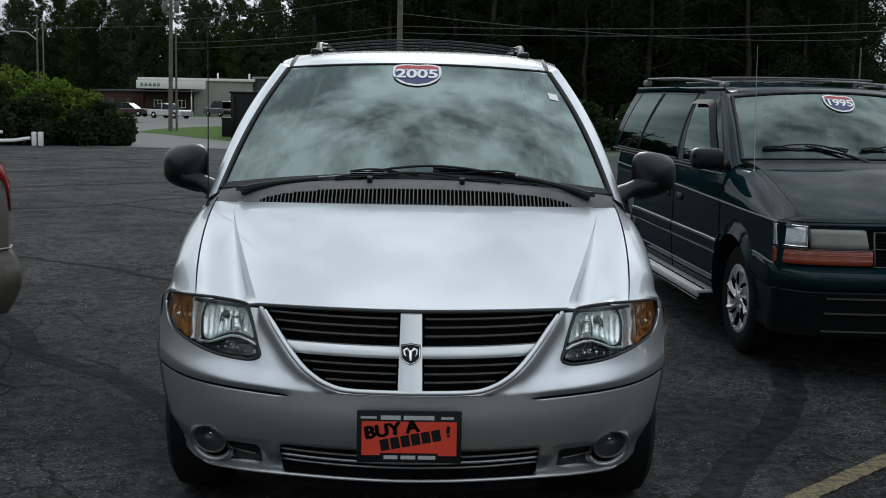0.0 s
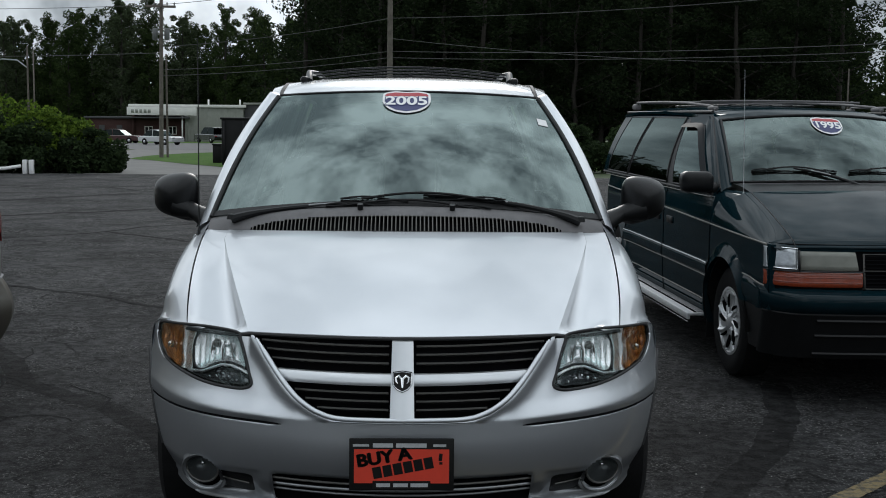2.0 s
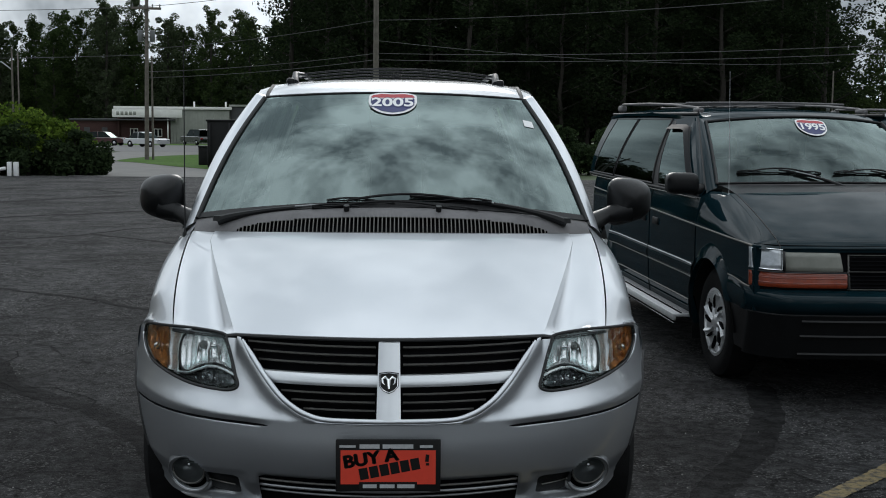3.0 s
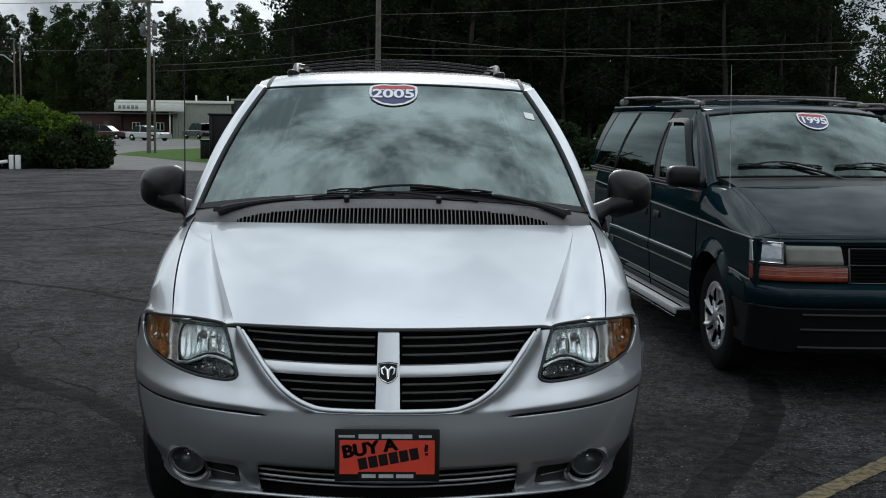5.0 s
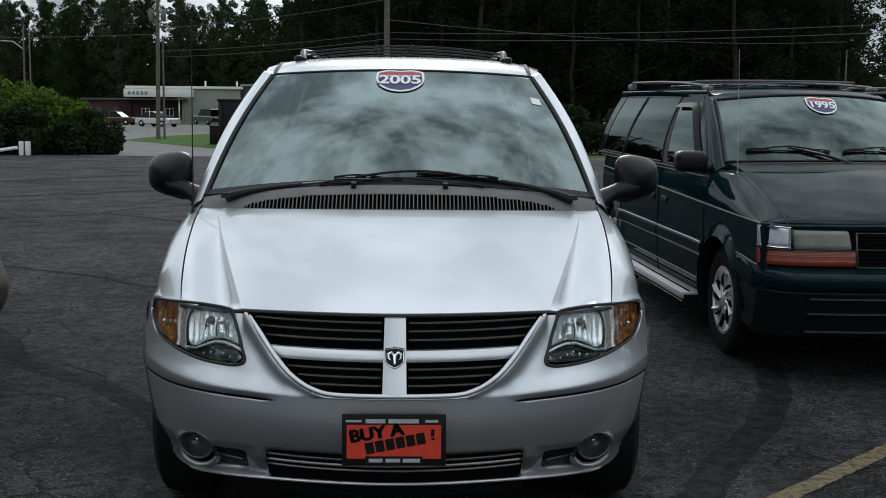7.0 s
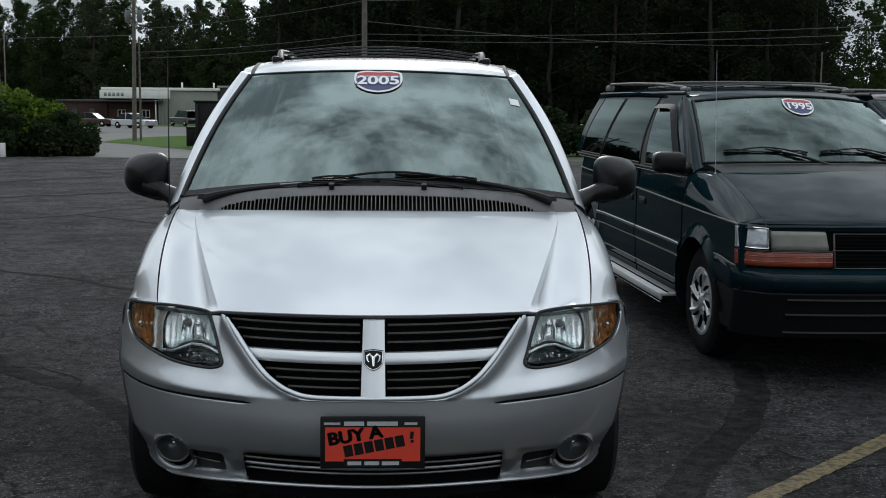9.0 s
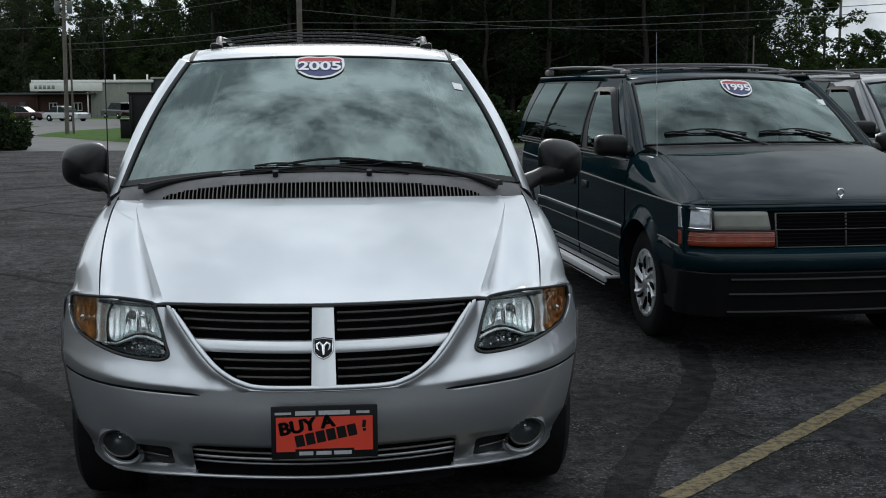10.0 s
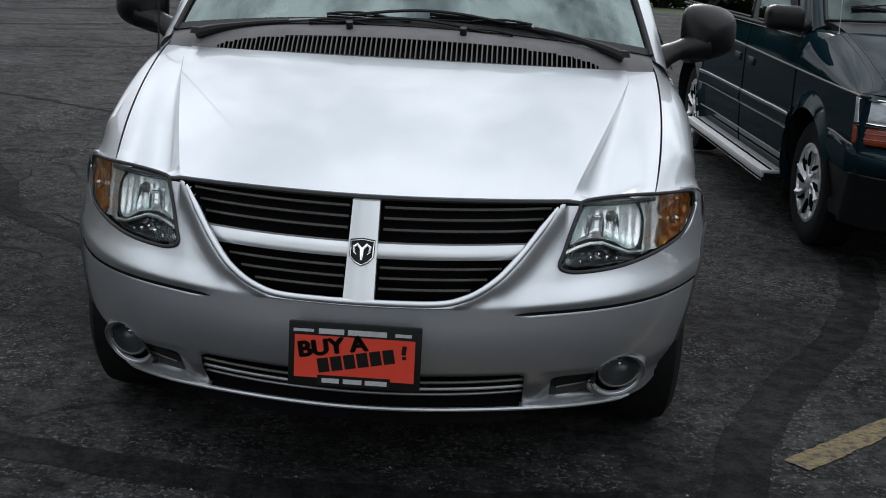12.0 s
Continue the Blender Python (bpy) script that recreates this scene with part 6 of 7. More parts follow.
    part("dashboard", grid_bm(lambda u, v: ws(u * 0.95, 0.0) + Vector((0, 0.03 + 0.4 * v, -0.03 - 0.04 * v)), lin(-1, 1, 12), lin(0, 1, 5), thick=0.18, tdir=(0, 0, -1)), M_INTERIOR, van)
    for s in (-1, 1):
        for y in (2.10, 3.05):
            st = part("seat", join_bm(box_bm(0.48, 0.48, 0.14, (s * 0.38, y, 0.66), 0.05, 3), box_bm(0.46, 0.13, 0.60, (s * 0.38, y + 0.27, 0.98), 0.05, 3)), M_INTERIOR, van)
            part("headrest", box_bm(0.24, 0.09, 0.16, (s * 0.38, y + 0.29, 1.36), 0.04, 3), M_INTERIOR, st)
    if year:
        p = ws(0.02, 0.80)
        du, dv = (ws(0.03, 0.80) - p).normalized(), (ws(0.02, 0.81) - p).normalized()
        n = du.cross(dv).normalized()
        dv = n.cross(du)
        mm = Matrix(((du.x, dv.x, n.x, p.x), (du.y, dv.y, n.y, p.y), (du.z, dv.z, n.z, p.z), (0, 0, 0, 1)))
        road_sticker(van, year, mm @ pose(0, 0, 0.004, 0, 0, -6) @ Matrix.Diagonal((1, 1.18, 1, 1)), 0.20)
        ant = part("antenna", tube_bm([(-0.752, 1.04, 1.088), (-0.752, 1.045, 1.12), (-0.752, 1.10, 1.86)], [0.010, 0.0024, 0.0014], 8), M_STEEL, van, "thin steel whip antenna")
        part("antenna_base", lathe_bm([(0.018, 0.0), (0.014, 0.012), (0.008, 0.03), (0.0, 0.032)], 12, 'z', (-0.752, 1.04, 1.078)), M_ALU, ant)
        # pale paper label inside the glass edge
        q = ws(0.93, 0.62)
        part("inspection_label", box_bm(0.05, 0.002, 0.06, (q.x, q.y - 0.004, q.z), 0.0, rot=pose(0, 0, 0, -55, 0, 0)), M_WHITE, van, "small white paper label", smooth=False)
    return van


GREEN_M = pose(2.859, 2.748, 0, 0, 0, 3.2)
boxy_minivan(GREEN_M, M_GREEN, "dark green older minivan with bright running boards", "1995", True)
boxy_minivan(pose(5.75, 5.45, 0, 0, 0, 3.2), M_GREY, "grey older minivan parked behind the green one", "", False)


# ---------------------------------------------------------------- tan car at the edge of the lot
def tan_car():
    """Length runs along -x from its tail at the origin; its side looks to -y."""
    m = pose(-2.15, 2.92, 0, 0, 0, 38)
    car = thing("tan_car", "tan car with red tail lamp seen from its rear corner", "car", m)
    W = 1.80

    def outline(a, z):
        # a: 0 near side, through the tail, to 1 far side
        c = 0.16 + 0.03 * (z > 0.75)
        per = [(-4.7, 0.0), (-2.5, 0.0), (-c, 0.0), (-0.06, 0.05), (-0.01, c), (0.02, W / 2), (-0.01, W - c), (-0.06, W - 0.05), (-c, W), (-2.5, W), (-4.7, W)]
        k = a * (len(per) - 1)
        i = min(len(per) - 2, int(k))
        x0, y0 = per[i]
        x1, y1 = per[i + 1]
        return x0 + (x1 - x0) * (k - i), y0 + (y1 - y0) * (k - i)

    def low(x):
        lo = 0.24
        for cx in (-0.98, -3.75):
            r = abs(x - cx)
            if r < 0.36:
                lo = max(lo, 0.33 + math.sqrt(0.36 ** 2 - r * r))
        return lo
    az = sorted(set(lin(0, 0.1, 10) + lin(0.1, 0.2, 30) + lin(0.2, 0.8, 60) + lin(0.8, 0.9, 30) + lin(0.9, 1, 10)))

    def lean_in(z):
        # the tail leans forward above the waist
        return 0.005 * max(0, (z - 0.75) / 0.3) ** 2 + 0.34 * max(0.0, z - 1.0) ** 1.15

    def body(a, v):
        x, y = outline(a, 0.6)
        lo = max(low(x), 0.24 if x < -0.3 else 0.655)
        z = lo + (1.36 - lo) * v
        tuck = lean_in(z)
        return (min(x, 0.02) - tuck * (1 if x > -0.4 else 0), y + (tuck if y < W / 2 else -tuck), z)
    part("body", grid_bm(body, az, lin(0, 1, 26)), M_TAN, car, "tan body panels", sharp=60)
    bump = part("rear_bumper", grid_bm(lambda a, v: (outline(a, 0.5)[0] + 0.085 * math.sin(math.pi * min(1, 0.05 + 0.85 * v)) - 0.03, outline(a, 0.5)[1] + (-0.03 if outline(a, 0.5)[1] < W / 2 else 0.03) * math.sin(math.pi * v), 0.30 + 0.36 * v), [a for a in az if 0.13 <= a <= 0.87], lin(0, 1, 12)), M_TAN, car, "tan rear bumper", sharp=60)
    part("bumper_trim", tube_bm([(outline(a, 0.5)[0] + 0.002, outline(a, 0.5)[1] - (0.012 if outline(a, 0.5)[1] < W / 2 else -0.012), 0.662) for a in [a for a in az if 0.13 <= a <= 0.87]], 0.006, 6), M_STEEL, bump)
    for y0 in (0.0, W):
        s = 1 if y0 == 0 else -1

        def lens(w, v):
            # leaf-shaped lens that wraps round the rear corner
            z = 0.85 + 0.30 * v
            q0 = interp([0.85, 0.90, 0.95, 1.06, 1.12, 1.15], [2.0, 1.55, 1.08, 0.78, 0.84, 1.0], z)
            q = q0 + (interp([0.85, 1.05, 1.12, 1.15], [2.06, 2.18, 1.7, 1.08], z) - q0) * w
            x = interp([0, 1, 2, 3], [-0.16, -0.06, -0.01, 0.02], q)
            y = interp([0, 1, 2, 3], [0.0, 0.05, 0.16, 0.9], q)
            bulge = 0.006 + 0.008 * math.sin(math.pi * min(1, w + 0.15)) * math.sin(math.pi * v)
            return (x + bulge - lean_in(z), y0 + s * (y - bulge + 0.5 * lean_in(z)), z)
        part("tail_lamp", grid_bm(lens, lin(0, 1, 14), lin(0, 1, 16), thick=0.015, tdir=(-0.6, s * 0.6, 0)), M_REDLENS, car, "red leaf-shaped tail lamp lens")
        for x in (-0.98, -3.75):
            w = wheel("wheel", car, (x, y0 + s * 0.13, 0.325), -1, 0.325, 0.2, 0.2, 7)
            w.rotation_euler = (0, 0, radians(90 if s > 0 else -90))
    def cab(a, v):
        x, y = outline(a, 1.0)
        return (x * (1 - 0.05 * v) - 0.75 * v * (1 if x > -0.4 else 0) - (0.55 * v if -2.6 < x < -0.4 else 0) + (1.3 * v if x < -3.2 else 0) * 0.6, W / 2 + (y - W / 2) * (0.86 - 0.14 * v), 1.355 + 0.30 * v)
    part("cabin_glass", grid_bm(cab, az, lin(0, 0.9, 6)), M_TINT, car, "dark car windows")
    part("roof", grid_bm(lambda u, v: (-1.6 - 2.0 * u, 0.30 + 1.20 * v, 1.615 + 0.05 * math.sin(math.pi * u) + 0.02 * math.sin(math.pi * v)), lin(0, 1, 10), lin(0, 1, 8)), M_TAN, car)
    part("deck", grid_bm(lambda u, v: (-0.20 - 4.4 * u, 0.14 + (W - 0.28) * v, 1.352), lin(0, 1, 4), lin(0, 1, 4)), M_TAN, car)
    part("underbody", box_bm(4.2, 1.4, 0.18, (-2.35, W / 2, 0.30), 0.03), M_UNDER, car)
    return car


tan_car()
# ---------------------------------------------------------------- trees and bushes
def leaf_mesh(clumps, per, size, rnd, flat=0.75):
    """Many small folded leaves in clumps; each clump (x, y, z, radius)."""
    vs, fs = [], []
    for cx, cy, cz, r in clumps:
        for _ in range(per):
            d = Vector((rnd.gauss(0, 1), rnd.gauss(0, 1), rnd.gauss(0, 1))).normalized() * r * (0.45 + 0.6 * rnd.random() ** 0.6)
            p = Vector((cx, cy, cz)) + Vector((d.x, d.y, d.z * flat))
            a = Vector((rnd.uniform(-1, 1), rnd.uniform(-1, 1), rnd.uniform(-0.7, 0.7))).normalized()
            b = a.cross(Vector((rnd.uniform(-1, 1), rnd.uniform(-1, 1), rnd.uniform(-1, 1)))).normalized()
            n = a.cross(b)
            s = size * rnd.uniform(0.6, 1.35)
            i = len(vs)
            vs += [p - a * s, p + b * s * 0.55 + n * s * 0.25, p + a * s, p - b * s * 0.55 + n * s * 0.25]
            fs += [(i, i + 1, i + 2), (i, i + 2, i + 3)]
    me = bpy.data.meshes.new("leaves")
    me.from_pydata([tuple(v) for v in vs], [], fs)
    return me


def tree(label, height, spread, seed, leafmat, per=95, size=0.30, base=0.25, name="tree", conic=0.3, limbs=15):
    rnd = random.Random(seed)
    t = thing(name, label, "tree")
    pts = [(0, 0, -0.3)]
    lean = (rnd.uniform(-0.4, 0.4), rnd.uniform(-0.4, 0.4))
    for k in range(1, 7):
        f = k / 6
        pts.append((lean[0] * f + rnd.uniform(-0.15, 0.15), lean[1] * f + rnd.uniform(-0.15, 0.15), height * 0.92 * f))
    r0 = height * 0.014
    bms = [tube_bm(pts, [r0 * (1.15 - 0.95 * i / 6) for i in range(7)], 8)]
    clumps = []
    n = limbs
    for k in range(n):
        f = base + (1 - base) * (k + 0.5) / n
        z = height * f
        ang = k * 2.4 + rnd.uniform(-0.5, 0.5)
        g = (f - base) / (1 - base)
        reach = spread * (0.45 + 0.75 * math.sin(math.pi * min(1, 0.15 + 0.75 * g))) * (1 - conic * g) * rnd.uniform(0.55, 1.0)
        tip = (lean[0] * f + reach * math.cos(ang), lean[1] * f + reach * math.sin(ang), z + height * 0.03)
        st = (lean[0] * f * 0.9, lean[1] * f * 0.9, z - height * 0.06)
        mid = tuple((a + b) / 2 + rnd.uniform(-0.2, 0.2) for a, b in zip(st, tip))
        bms.append(tube_bm([st, mid, tip], [r0 * 0.42 * (1.1 - f), r0 * 0.3 * (1.1 - f), 0.02], 5))
        rr = spread * rnd.uniform(0.30, 0.52) * (1 - 0.45 * g)
        clumps.append((*tip, rr))
        clumps.append((*mid, rr * 0.8))
    clumps.append((lean[0], lean[1], height * 0.97, spread * 0.25))
    part("trunk", join_bm(*bms), M_BARK, t, sharp=None)
    me = leaf_mesh(clumps, per, size, rnd, 0.85)
    me.materials.append(leafmat)
    cr = new("crown", me)
    cr.parent = t
    return t


def scatter(proto_list, spots, group, seed):
    rnd = random.Random(seed)
    used = set()
    for x, y, s in spots:
        p = proto_list[rnd.randrange(len(proto_list))]
        m = pose(x, y, ground_z(y), 0, 0, rnd.uniform(0, 360)) @ Matrix.Diagonal((s * rnd.uniform(0.85, 1.15), s * rnd.uniform(0.85, 1.15), s, 1))
        if p.name not in used:
            used.add(p.name)
            p.matrix_basis = m
            p["group"] = group
        else:
            c = copy_thing(p, m)
            c.scale = m.to_scale()
            c["group"] = group


rnd = random.Random(5)
# tall thin woods behind the low building
left_protos = [tree("tall dark leafy tree in the far woods", 18.5 + 0.7 * k, 3.2, 20 + k, M_LEAF_FAR if k % 2 else M_LEAF_MID, per=140, size=0.17, base=0.16, conic=0.36, limbs=28) for k in range(5)]
spots = []
for k in range(60):
    x_ = -80 + k * 1.3 + rnd.uniform(-0.9, 0.9)
    y_, s_ = 186 + rnd.uniform(-6, 12), rnd.uniform(0.80, 1.05)
    if x_ > -57 or k % 5 != 1:
        spots.append((x_, y_, s_ * (0.95 if x_ < -57 else 1.0)))
scatter(left_protos, spots, "far woods", 7)
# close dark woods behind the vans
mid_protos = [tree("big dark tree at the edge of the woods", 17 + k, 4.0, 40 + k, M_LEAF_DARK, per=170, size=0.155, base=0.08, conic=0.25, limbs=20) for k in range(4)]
spots = []
for row, (yy, n) in enumerate(((104, 17), (112, 17))):
    for k in range(n):
        spots.append((-9.5 + k * 2.9 + row * 1.4 + rnd.uniform(-0.8, 0.8), yy + rnd.uniform(-2.5, 2.5), rnd.uniform(0.92, 1.12)))
scatter(mid_protos, spots, "edge of the woods", 8)
# unseen trees added left, right and behind, to darken low reflections in the vans
ring = []
for k in range(12):
    ring.append((-46 + rnd.uniform(-3, 3), -32 + 6.2 * k, rnd.uniform(0.8, 1.05)))
for k in range(14):
    ring.append((-50 + 7.6 * k, -62 + rnd.uniform(-3, 3), rnd.uniform(0.7, 0.9)))
for k in range(15):
    ring.append((50 + rnd.uniform(-3, 3), -32 + 6.2 * k, rnd.uniform(0.8, 1.05)))
for x_, y_, s_ in ring:
    p_ = mid_protos[rnd.randrange(4)]
    c_ = copy_thing(p_, pose(x_, y_, ground_z(y_), 0, 0, rnd.uniform(0, 360)))
    c_.scale = (s_ * 1.2, s_ * 1.2, s_)
    c_["group"] = "trees round the lot"
# lighter trees further round
right_protos = [tree("lighter green tree beyond the woods", 12 + k, 3.4, 60 + k, M_LEAF_MID, per=110, size=0.20, base=0.12, conic=0.3) for k in range(2)]
scatter(right_protos, [(38.5 + k * 2.6 + rnd.uniform(-1, 1), 110 + rnd.uniform(-5, 10), rnd.uniform(0.80, 1.0) if k < 5 else rnd.uniform(0.6, 0.75)) for k in range(13)], "right trees", 9)


def thicket(name, label, x0, x1, y, depth, height, count, leafmat, size, seed, top=None):
    """A mass of undergrowth that nobody could count."""
    r = random.Random(seed)
    cl = []
    for _ in range(count):
        x = r.uniform(x0, x1)
        h = (top(x) if top else height)
        cl.append((x, y + r.uniform(0, depth), ground_z(y) + h * r.random() ** 0.8, r.uniform(0.7, 1.3) * size * 4))
    me = leaf_mesh(cl, 46, size, r, 0.8)
    me.materials.append(leafmat)
    return tagged(new(name, me), label, "undergrowth", kind="stuff")


# dark leaf masses added behind the trunks to give the woods their shade
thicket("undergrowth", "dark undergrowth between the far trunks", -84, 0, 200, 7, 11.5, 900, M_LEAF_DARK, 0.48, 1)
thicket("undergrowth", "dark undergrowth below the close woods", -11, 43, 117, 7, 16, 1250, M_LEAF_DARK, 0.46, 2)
thicket("undergrowth", "green undergrowth below the lighter trees", 34, 80, 124, 6, 6, 240, M_LEAF_MID, 0.40, 3)


def bush(label, x, y, w, h, n, leafmat, size, seed, per=150):
    r = random.Random(seed)
    b = thing("bush", label, "bush", pose(x, y, ground_z(y)))
    cl, bms = [], []
    for k in range(n):
        a, q = r.uniform(0, 2 * math.pi), math.sqrt(r.random())
        px_, py_ = w / 2 * q * math.cos(a), w / 2.4 * q * math.sin(a)
        hh = h * (1 - 0.55 * q * q) * r.uniform(0.5, 1.0)
        cl.append((px_, py_, hh * 0.85, r.uniform(0.20, 0.34) * h * 0.6))
        cl.append((px_ * 0.9, py_ * 0.9 - 0.1, hh * 0.45, r.uniform(0.22, 0.36) * h * 0.6))
        bms.append(tube_bm([(px_ * 0.2, py_ * 0.2, -0.1), (px_ * 0.6, py_ * 0.6, hh * 0.5), (px_, py_, hh * 0.85)], [0.05, 0.03, 0.012], 5))
    part("branchwork", join_bm(*bms), M_BARK, b, sharp=None)
    me = leaf_mesh(cl, per, size, r, 0.85)
    me.materials.append(leafmat)
    c = new("foliage", me)
    c.parent = b
    return b


# bright bushes paint the lit hedge top, dark front ones its shaded foot
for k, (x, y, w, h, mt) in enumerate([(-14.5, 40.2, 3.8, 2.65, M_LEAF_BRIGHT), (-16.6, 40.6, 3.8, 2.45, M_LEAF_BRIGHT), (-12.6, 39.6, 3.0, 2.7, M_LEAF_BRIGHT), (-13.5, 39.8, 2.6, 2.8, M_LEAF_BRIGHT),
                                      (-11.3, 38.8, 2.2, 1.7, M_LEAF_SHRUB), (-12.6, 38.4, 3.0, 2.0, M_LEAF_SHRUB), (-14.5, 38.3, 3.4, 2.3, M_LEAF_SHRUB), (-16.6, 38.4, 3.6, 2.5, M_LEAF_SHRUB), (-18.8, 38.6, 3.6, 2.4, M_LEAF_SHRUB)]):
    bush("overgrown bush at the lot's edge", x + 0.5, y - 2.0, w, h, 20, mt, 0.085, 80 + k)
for k, (x, y, w, h) in enumerate([(5.6, 41.0, 3.0, 2.0), (7.6, 41.6, 3.2, 2.3), (10.0, 42, 3.4, 2.1), (13, 42.5, 3.6, 2.2)]):
    bush("dark low bush behind the parked vans", x, y, w, h, 16, M_LEAF_SHRUB, 0.10, 120 + k, per=110)

# ---------------------------------------------------------------- utility poles and wires
def utility_pole(x, y, h, r, label, arm=True, cans=0, can_z=0.75, tilt=0.0):
    p = thing("utility_pole", label, "utility pole", pose(x, y, ground_z(y) - 0.05, 0, tilt, 0))
    part("pole", tube_bm([(0, 0, 0), (0, 0, h * 0.5), (0, 0, h)], [r, r * 0.88, r * 0.75], 12), M_POLE, p)
    if arm:
        a = part("crossarm", box_bm(1.5, 0.10, 0.12, (0, -0.12, h - 0.55), 0.01), M_POLE, p)
        for k in (-0.68, -0.32, 0.32, 0.68):
            part("insulator", lathe_bm([(0.0, 0.16), (0.03, 0.14), (0.045, 0.08), (0.03, 0.03), (0.02, 0.0)], 10, 'z', (k, -0.12, h - 0.49)), M_GREYBOX, a)
    for k in range(cans):
        s = -1 if k % 2 else 1
        c = part("transformer", lathe_bm([(0.0, 0.31), (0.11, 0.29), (0.135, 0.25), (0.135, -0.25), (0.11, -0.29), (0.0, -0.31)], 16, 'z', (s * 0.30, -0.05, h * can_z)), M_GREYBOX, p)
        part("bracket", box_bm(0.3, 0.06, 0.06, (s * 0.15, 0, h * can_z)), M_STEEL, c)
    return p


P1, P2, P3 = (-13.05, 59.0), (-1.3, 55.0), (31.7, 86.0)
utility_pole(*P1, 8.2, 0.115, "weathered wooden utility pole with two transformers", cans=2, can_z=0.765, tilt=0.8)
utility_pole(P1[0] + 0.26, P1[1] + 0.3, 5.3, 0.06, "thin wooden service pole beside the utility pole", arm=False)
utility_pole(*P2, 9.3, 0.15, "weathered wooden utility pole behind the minivan")
utility_pole(*P3, 6.4, 0.07, "far thin utility pole with two transformers", arm=False, cans=2, can_z=0.58)
utility_pole(52.0, 118.0, 15.0, 0.16, "tall far utility pole against the sky")


def wire(a, b, sag, label="dark overhead wire between poles"):
    pts = [tuple(p + (q - p) * t + (0 if k < 2 else -4 * sag * t * (1 - t)) for k, (p, q) in enumerate(zip(a, b))) for t in lin(0, 1, 16)]
    return tagged(part("overhead_wire", tube_bm(pts, 0.014, 5), M_WIRE, None), label, "wire", "overhead wires")


for z1, z2, z3, sag in ((4.9, 6.15, 6.7, 0.30), (3.75, 4.60, 4.55, 0.25), (3.45, 4.30, 4.25, 0.25), (7.0, 8.3, 9.0, 0.3)):
    wire((P1[0], P1[1], z1), (P2[0], P2[1], z2), sag * 0.6)
    wire((P2[0], P2[1], z2), (21.0, 40.0, z3), sag)
wire((P2[0], P2[1], 5.2), (P3[0], P3[1], 5.9), 0.5)
wire((P1[0], P1[1], 7.0), (-45.0, 62.0, 7.6), 0.5)
wire((P1[0], P1[1], 4.6), (-45.0, 62.0, 4.9), 0.4)


def street_lamp(x, y):
    p = thing("street_lamp", "grey street lamp with a curved arm", "street lamp", pose(x, y, ground_z(y)))
    part("post", tube_bm([(0, 0, 0), (0, 0, 6.3)], [0.075, 0.05], 10), M_POLE, p)
    part("second_post", tube_bm([(0.35, 0, 0), (0.35, 0, 6.0)], [0.05, 0.04], 8), M_POLE, p)
    part("arm", tube_bm([(0, 0, 5.0), (-0.6, 0, 5.45), (-1.5, 0, 5.5), (-2.0, 0, 5.35)], 0.04, 8), M_STEEL, p)
    part("lamp_head", lathe_bm([(0.0, 0.08), (0.12, 0.05), (0.20, -0.05), (0.0, -0.08)], 12, 'z', (-2.2, 0, 5.3)), M_GREYBOX, p)
    return p


street_lamp(-23.2, 70.0)

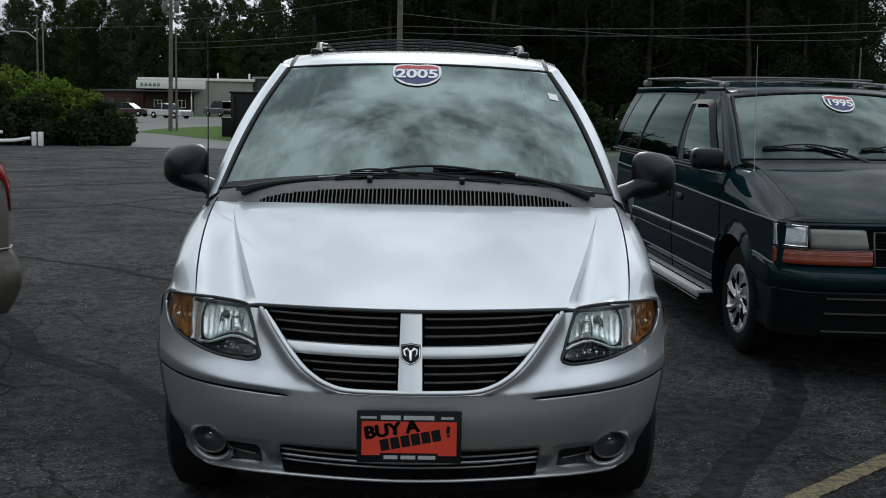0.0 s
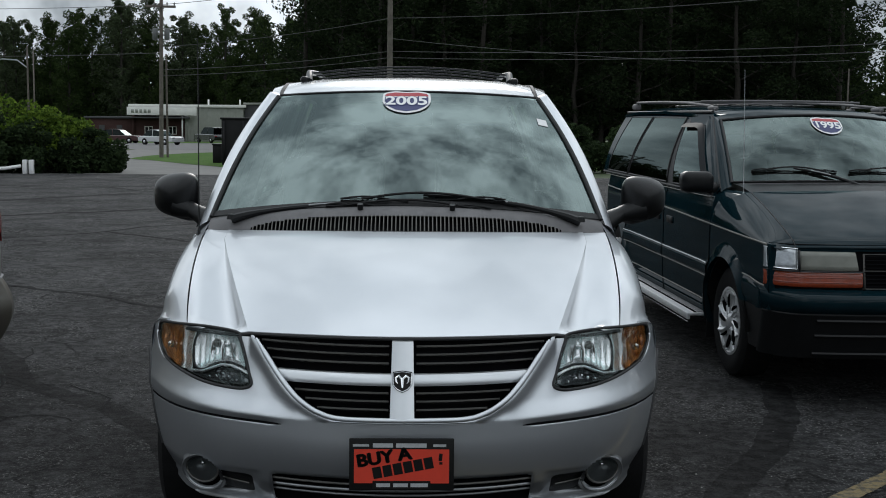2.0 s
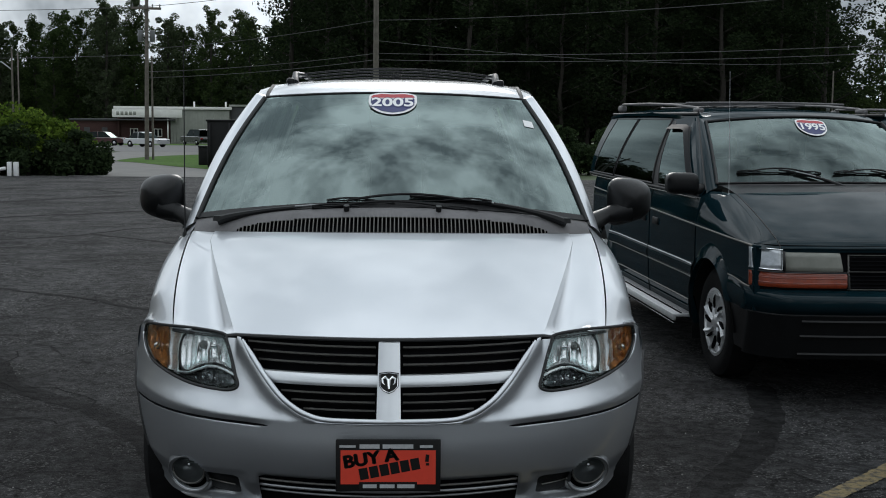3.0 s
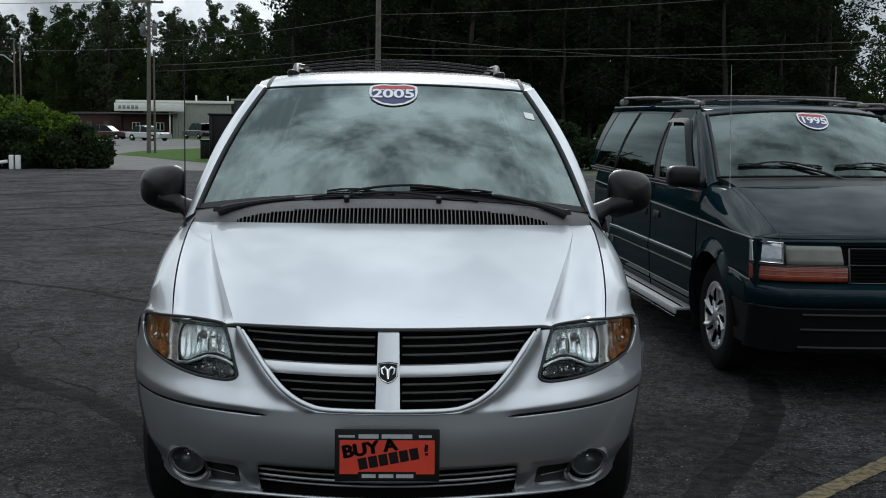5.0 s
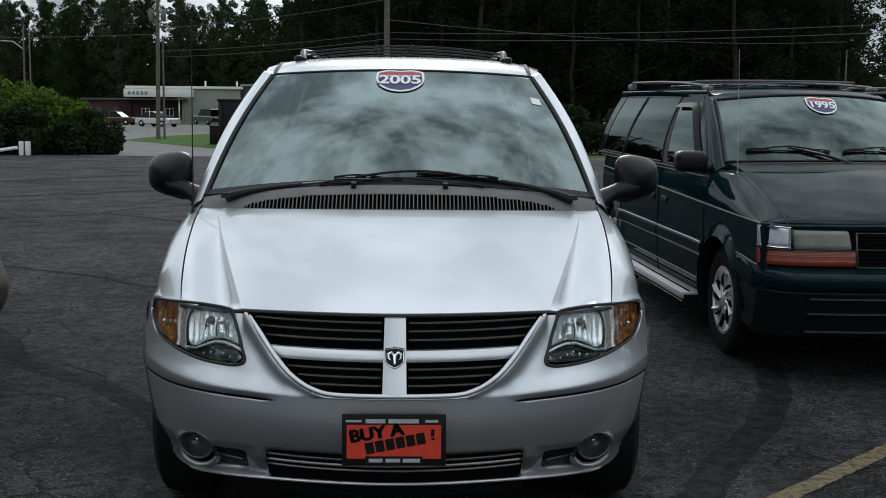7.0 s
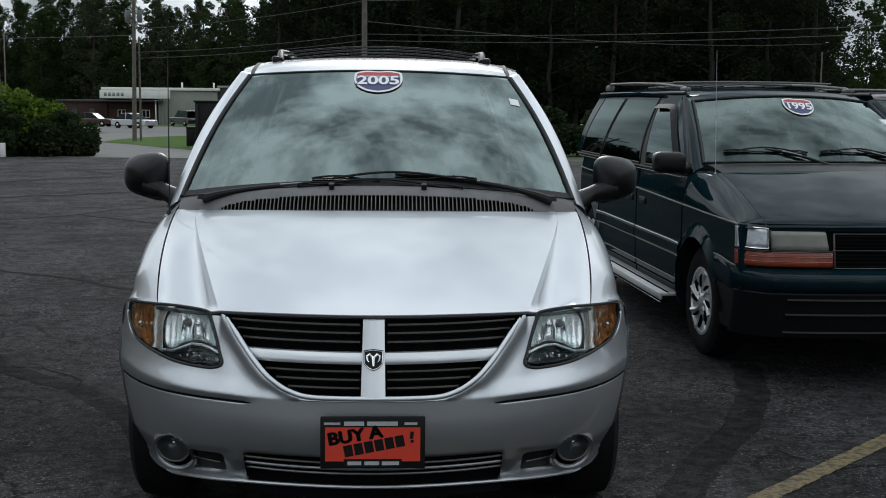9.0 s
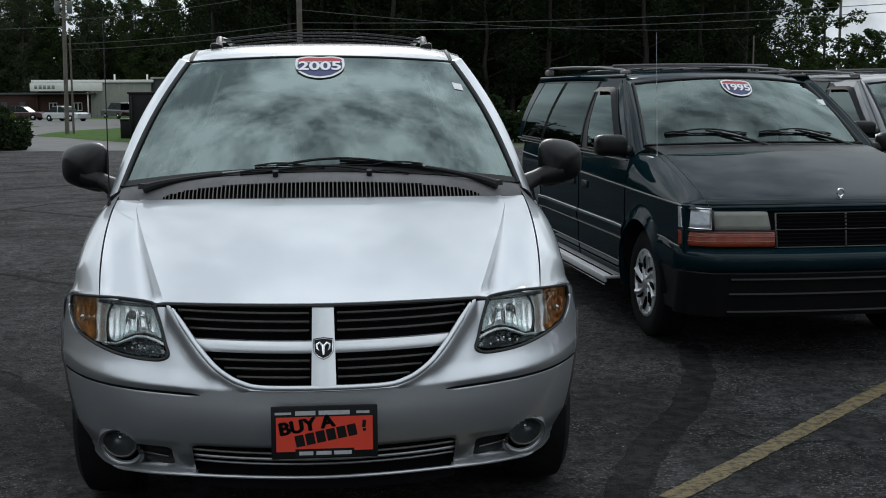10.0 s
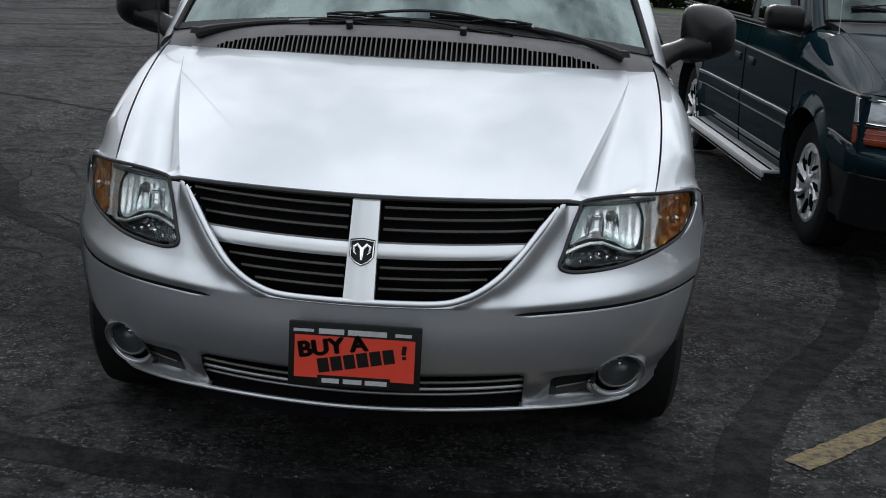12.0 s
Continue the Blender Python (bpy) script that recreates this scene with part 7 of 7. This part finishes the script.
# ---------------------------------------------------------------- low building beyond the street
def low_building():
    y0 = 151.0
    zb = ground_z(y0) - 0.35
    b = thing("low_building", "low brick and metal building with a white fascia", "building", pose(0.8, y0, zb))
    XL, XM, XR = -36.6, -29.9, -22.6
    # brick front
    part("brick_wall", box_bm(XM - XL, 0.3, 3.2, ((XL + XM) / 2, 0.15, 1.6), 0.01), M_BRICK, b, "red brown brick wall")
    for x in (-34.6, -31.6):
        win = part("window", box_bm(1.0, 0.06, 1.0, (x, -0.02, 1.65), 0.01), M_FASCIA, b)
        for k in (-0.24, 0.24):
            part("pane", box_bm(0.36, 0.02, 0.84, (x + k, -0.055, 1.65)), M_TINT, win)
    part("canopy", box_bm(XM - XL + 1.2, 2.2, 0.16, ((XL + XM) / 2, -1.0, 3.25), 0.02), M_DKGREY, b)
    part("fascia", box_bm(XM - XL + 1.9, 0.25, 1.0, ((XL + XM) / 2 + 0.65, -1.6, 4.05), 0.02), M_FASCIA, b, "off white fascia panel")
    for k in range(5):
        part("fascia_letter_bar", box_bm(0.35, 0.02, 0.42, (XL + 0.4 + 0.52 * k, -1.735, 4.05)), M_SIDING, b)
    part("metal_wall", box_bm(XR - XM, 0.3, 4.5, ((XM + XR) / 2, -0.6, 2.25), 0.01), M_SIDING, b, "pale metal sided wall")
    for k in range(17):
        part("siding_rib", box_bm(0.05, 0.03, 4.4, (XM + 0.3 + k * 0.42, -0.765, 2.2)), M_SIDING, b)
    part("roof", box_bm(XR - XL + 0.6, 14, 0.34, ((XL + XR) / 2, 6.0, 4.74), 0.03), M_FASCIA, b, "white metal roof edge")
    part("side_wall", box_bm(0.3, 13.5, 4.5, (XL + 0.15, 6.6, 2.25)), M_BRICK, b)
    part("downpipe", box_bm(0.14, 0.12, 3.4, (XM - 0.15, -1.72, 1.7)), M_FASCIA, b)
    for x in (-27.4, -23.4):
        part("roof_vent", tube_bm([(x, 2, 4.8), (x, 2, 5.6)], 0.11, 8), M_FASCIA, b)
    # low left wing
    part("left_wing", box_bm(6.0, 8.0, 3.1, (XL - 3.0, 4.6, 1.55), 0.02), M_BRICK, b, "lower brick wing")
    part("left_wing_roof", box_bm(6.4, 8.6, 0.25, (XL - 3.0, 4.6, 3.22), 0.03), M_DKGREY, b)
    for x in (-38.4, -40.6):
        part("window", box_bm(0.7, 0.06, 1.1, (x, 0.57, 1.7), 0.01), M_DKGREY, b)
    # grey block on the other side
    part("grey_block", box_bm(9.0, 9.0, 5.0, (XR + 4.6, 4.2, 2.5), 0.02), M_DKGREY, b, "dark grey flat roofed block")
    part("block_roof", box_bm(9.3, 9.4, 0.25, (XR + 4.6, 4.2, 5.1), 0.03), M_SIDING, b)
    part("rear_wall", box_bm(XR - XL, 0.3, 4.5, ((XL + XR) / 2, 12.9, 2.25)), M_SIDING, b)
    return b


low_building()


# ---------------------------------------------------------------- small far cars
def far_car(label, m, paint, length=4.6, height=1.42, suv=False):
    c = thing("parked_car", label, "car", m)
    h0 = 0.30
    hb = 0.95 if suv else 0.82
    prof = [(0.0, 0.50), (0.03, 0.68), (0.22, hb - 0.03), (0.5, hb), (length - 0.45, hb), (length - 0.08, hb - 0.10), (length, 0.55), (length - 0.05, h0), (0.08, h0)]
    bm = bmesh.new()
    rings = []
    for yy, sh in ((-0.86, 0.06), (-0.80, 0.0), (0.80, 0.0), (0.86, 0.06)):
        rings.append([bm.verts.new((min(max(px_, sh), length - sh), yy, pz_ - (sh if pz_ > 0.6 else -sh * 0.4))) for px_, pz_ in prof])
    for A, B in zip(rings, rings[1:]):
        for j in range(len(prof)):
            k = (j + 1) % len(prof)
            bm.faces.new((A[j], A[k], B[k], B[j]))
    bm.faces.new(rings[0])
    bm.faces.new(rings[-1][::-1])
    bmesh.ops.recalc_face_normals(bm, faces=bm.faces[:])
    part("body", bm, paint, c, sharp=35)
    a0, a1, t0, t1 = (0.35, length - 1.2, 0.60, length - 1.75) if suv else (0.55, length - 1.25, 1.10, length - 2.0)
    prof2 = [(a0, hb - 0.01), (t0 - 0.05, height - 0.07), (t0 + 0.22, height - 0.01), ((t0 + t1) / 2, height), (t1 - 0.22, height - 0.015), (t1 + 0.05, height - 0.09), (a1, hb - 0.01)]

    def half(z):
        return 0.77 - 0.17 * (z - hb) / (height - hb)
    cab = bmesh.new()
    sides = [[cab.verts.new((x, k * half(z), z)) for x, z in prof2] for k in (-1, 1)]
    for j in range(len(prof2) - 1):
        cab.faces.new((sides[0][j], sides[0][j + 1], sides[1][j + 1], sides[1][j]))
    cab.faces.new(sides[0])
    cab.faces.new(sides[1][::-1])
    bmesh.ops.recalc_face_normals(cab, faces=cab.faces[:])
    part("cabin_glass", cab, M_TINT, c, "dark windows", sharp=50)
    rp = prof2[1:-1]
    part("roof", grid_bm(lambda i, k: (rp[i][0], k * (half(rp[i][1]) + 0.01), rp[i][1] + 0.012 * (1 - k * k) + 0.008), list(range(len(rp))), lin(-1, 1, 5), thick=0.03, tdir=(0, 0, -1)), paint, c)
    for s in (-1, 1):
        part("post", tube_bm([((a0 + a1) / 2, s * 0.765, hb), ((t0 + t1) / 2, s * 0.61, height)], 0.035, 6), paint, c)
        part("headlamp", box_bm(0.06, 0.3, 0.12, (length - 0.03, s * 0.62, 0.68), 0.02), M_CLEARLAMP, c)
        part("tail_lamp", box_bm(0.06, 0.28, 0.14, (0.03, s * 0.64, 0.72), 0.02), M_REDLENS, c)
        for x in (0.85, length - 0.9):
            w = part("wheel", lathe_bm([(0.0, -0.09), (0.18, -0.10), (0.20, -0.10), (0.31, -0.08), (0.31, 0.08), (0.20, 0.10), (0.18, 0.10), (0.0, 0.09)], 20, 'y', (x, s * 0.78, 0.31)), M_RUBBER, c)
            part("hub_cap", lathe_bm([(0.0, s * 0.11), (0.13, s * 0.105), (0.15, s * 0.09)], 16, 'y', (x, s * 0.78, 0.31)), M_ALU, w)
    return c


far_car("white sedan parked beyond the street", pose(-25.7, 112, ground_z(112), 0, 0, -32), M_WHITE_PAINT, 4.3, 1.40)
far_car("black sport utility parked by the low building", pose(-21.0, 128, ground_z(128), 0, 0, 128), M_BLACK_PAINT, 4.5, 1.70, True)
far_car("dark red car half hidden by the bushes", pose(-32.4, 121, ground_z(121), 0, 0, -10), M_RED_PAINT)

# ---------------------------------------------------------------- lot edge clutter
def white_rail():
    r = thing("white_rail", "low white painted pipe rail at the lot's edge", "rail", pose(-12.0, 35.0, ground_z(35.0)))
    part("pipe", tube_bm([(-6.0, -4.2, 0.12), (-3.0, -2.0, 0.16), (-0.9, -0.2, 0.17), (-0.45, 0, 0.24)], 0.055, 8), M_WHITE, r)
    for x in (-0.32, -0.12):
        part("post", box_bm(0.14, 0.16, 0.44, (x, 0, 0.22), 0.015), M_WHITE, r)
    part("stub", tube_bm([(-1.35, -0.5, 0.0), (-1.35, -0.5, 0.42), (-1.15, -0.5, 0.44)], 0.05, 8), M_WHITE, r)


white_rail()
dm = thing("dumpster", "dark steel waste container beyond the lot", "dumpster", pose(-7.98, 46.5, ground_z(46.5) - 0.3))
part("box", box_bm(3.2, 1.8, 2.15, (1.6, 0.9, 1.12), 0.03), M_BLACKSTEEL, dm)
for x in (0.1, 0.9, 1.7, 2.5, 3.1):
    part("rib", box_bm(0.08, 0.06, 2.0, (x, -0.03, 1.1)), M_BLACKSTEEL, dm)
part("rim", box_bm(3.3, 1.9, 0.08, (1.6, 0.9, 2.2), 0.02), M_BLACKSTEEL, dm)
bn = thing("small_bin", "small dark green waste bin on the grass", "bin", pose(-8.85, 49.5, ground_z(49.5)))
part("body", box_bm(0.50, 0.55, 0.78, (0.25, 0.27, 0.39), 0.03), M_BLACKSTEEL, bn)
part("lid", box_bm(0.54, 0.60, 0.07, (0.25, 0.27, 0.80), 0.02), M_PLASTIC, bn)
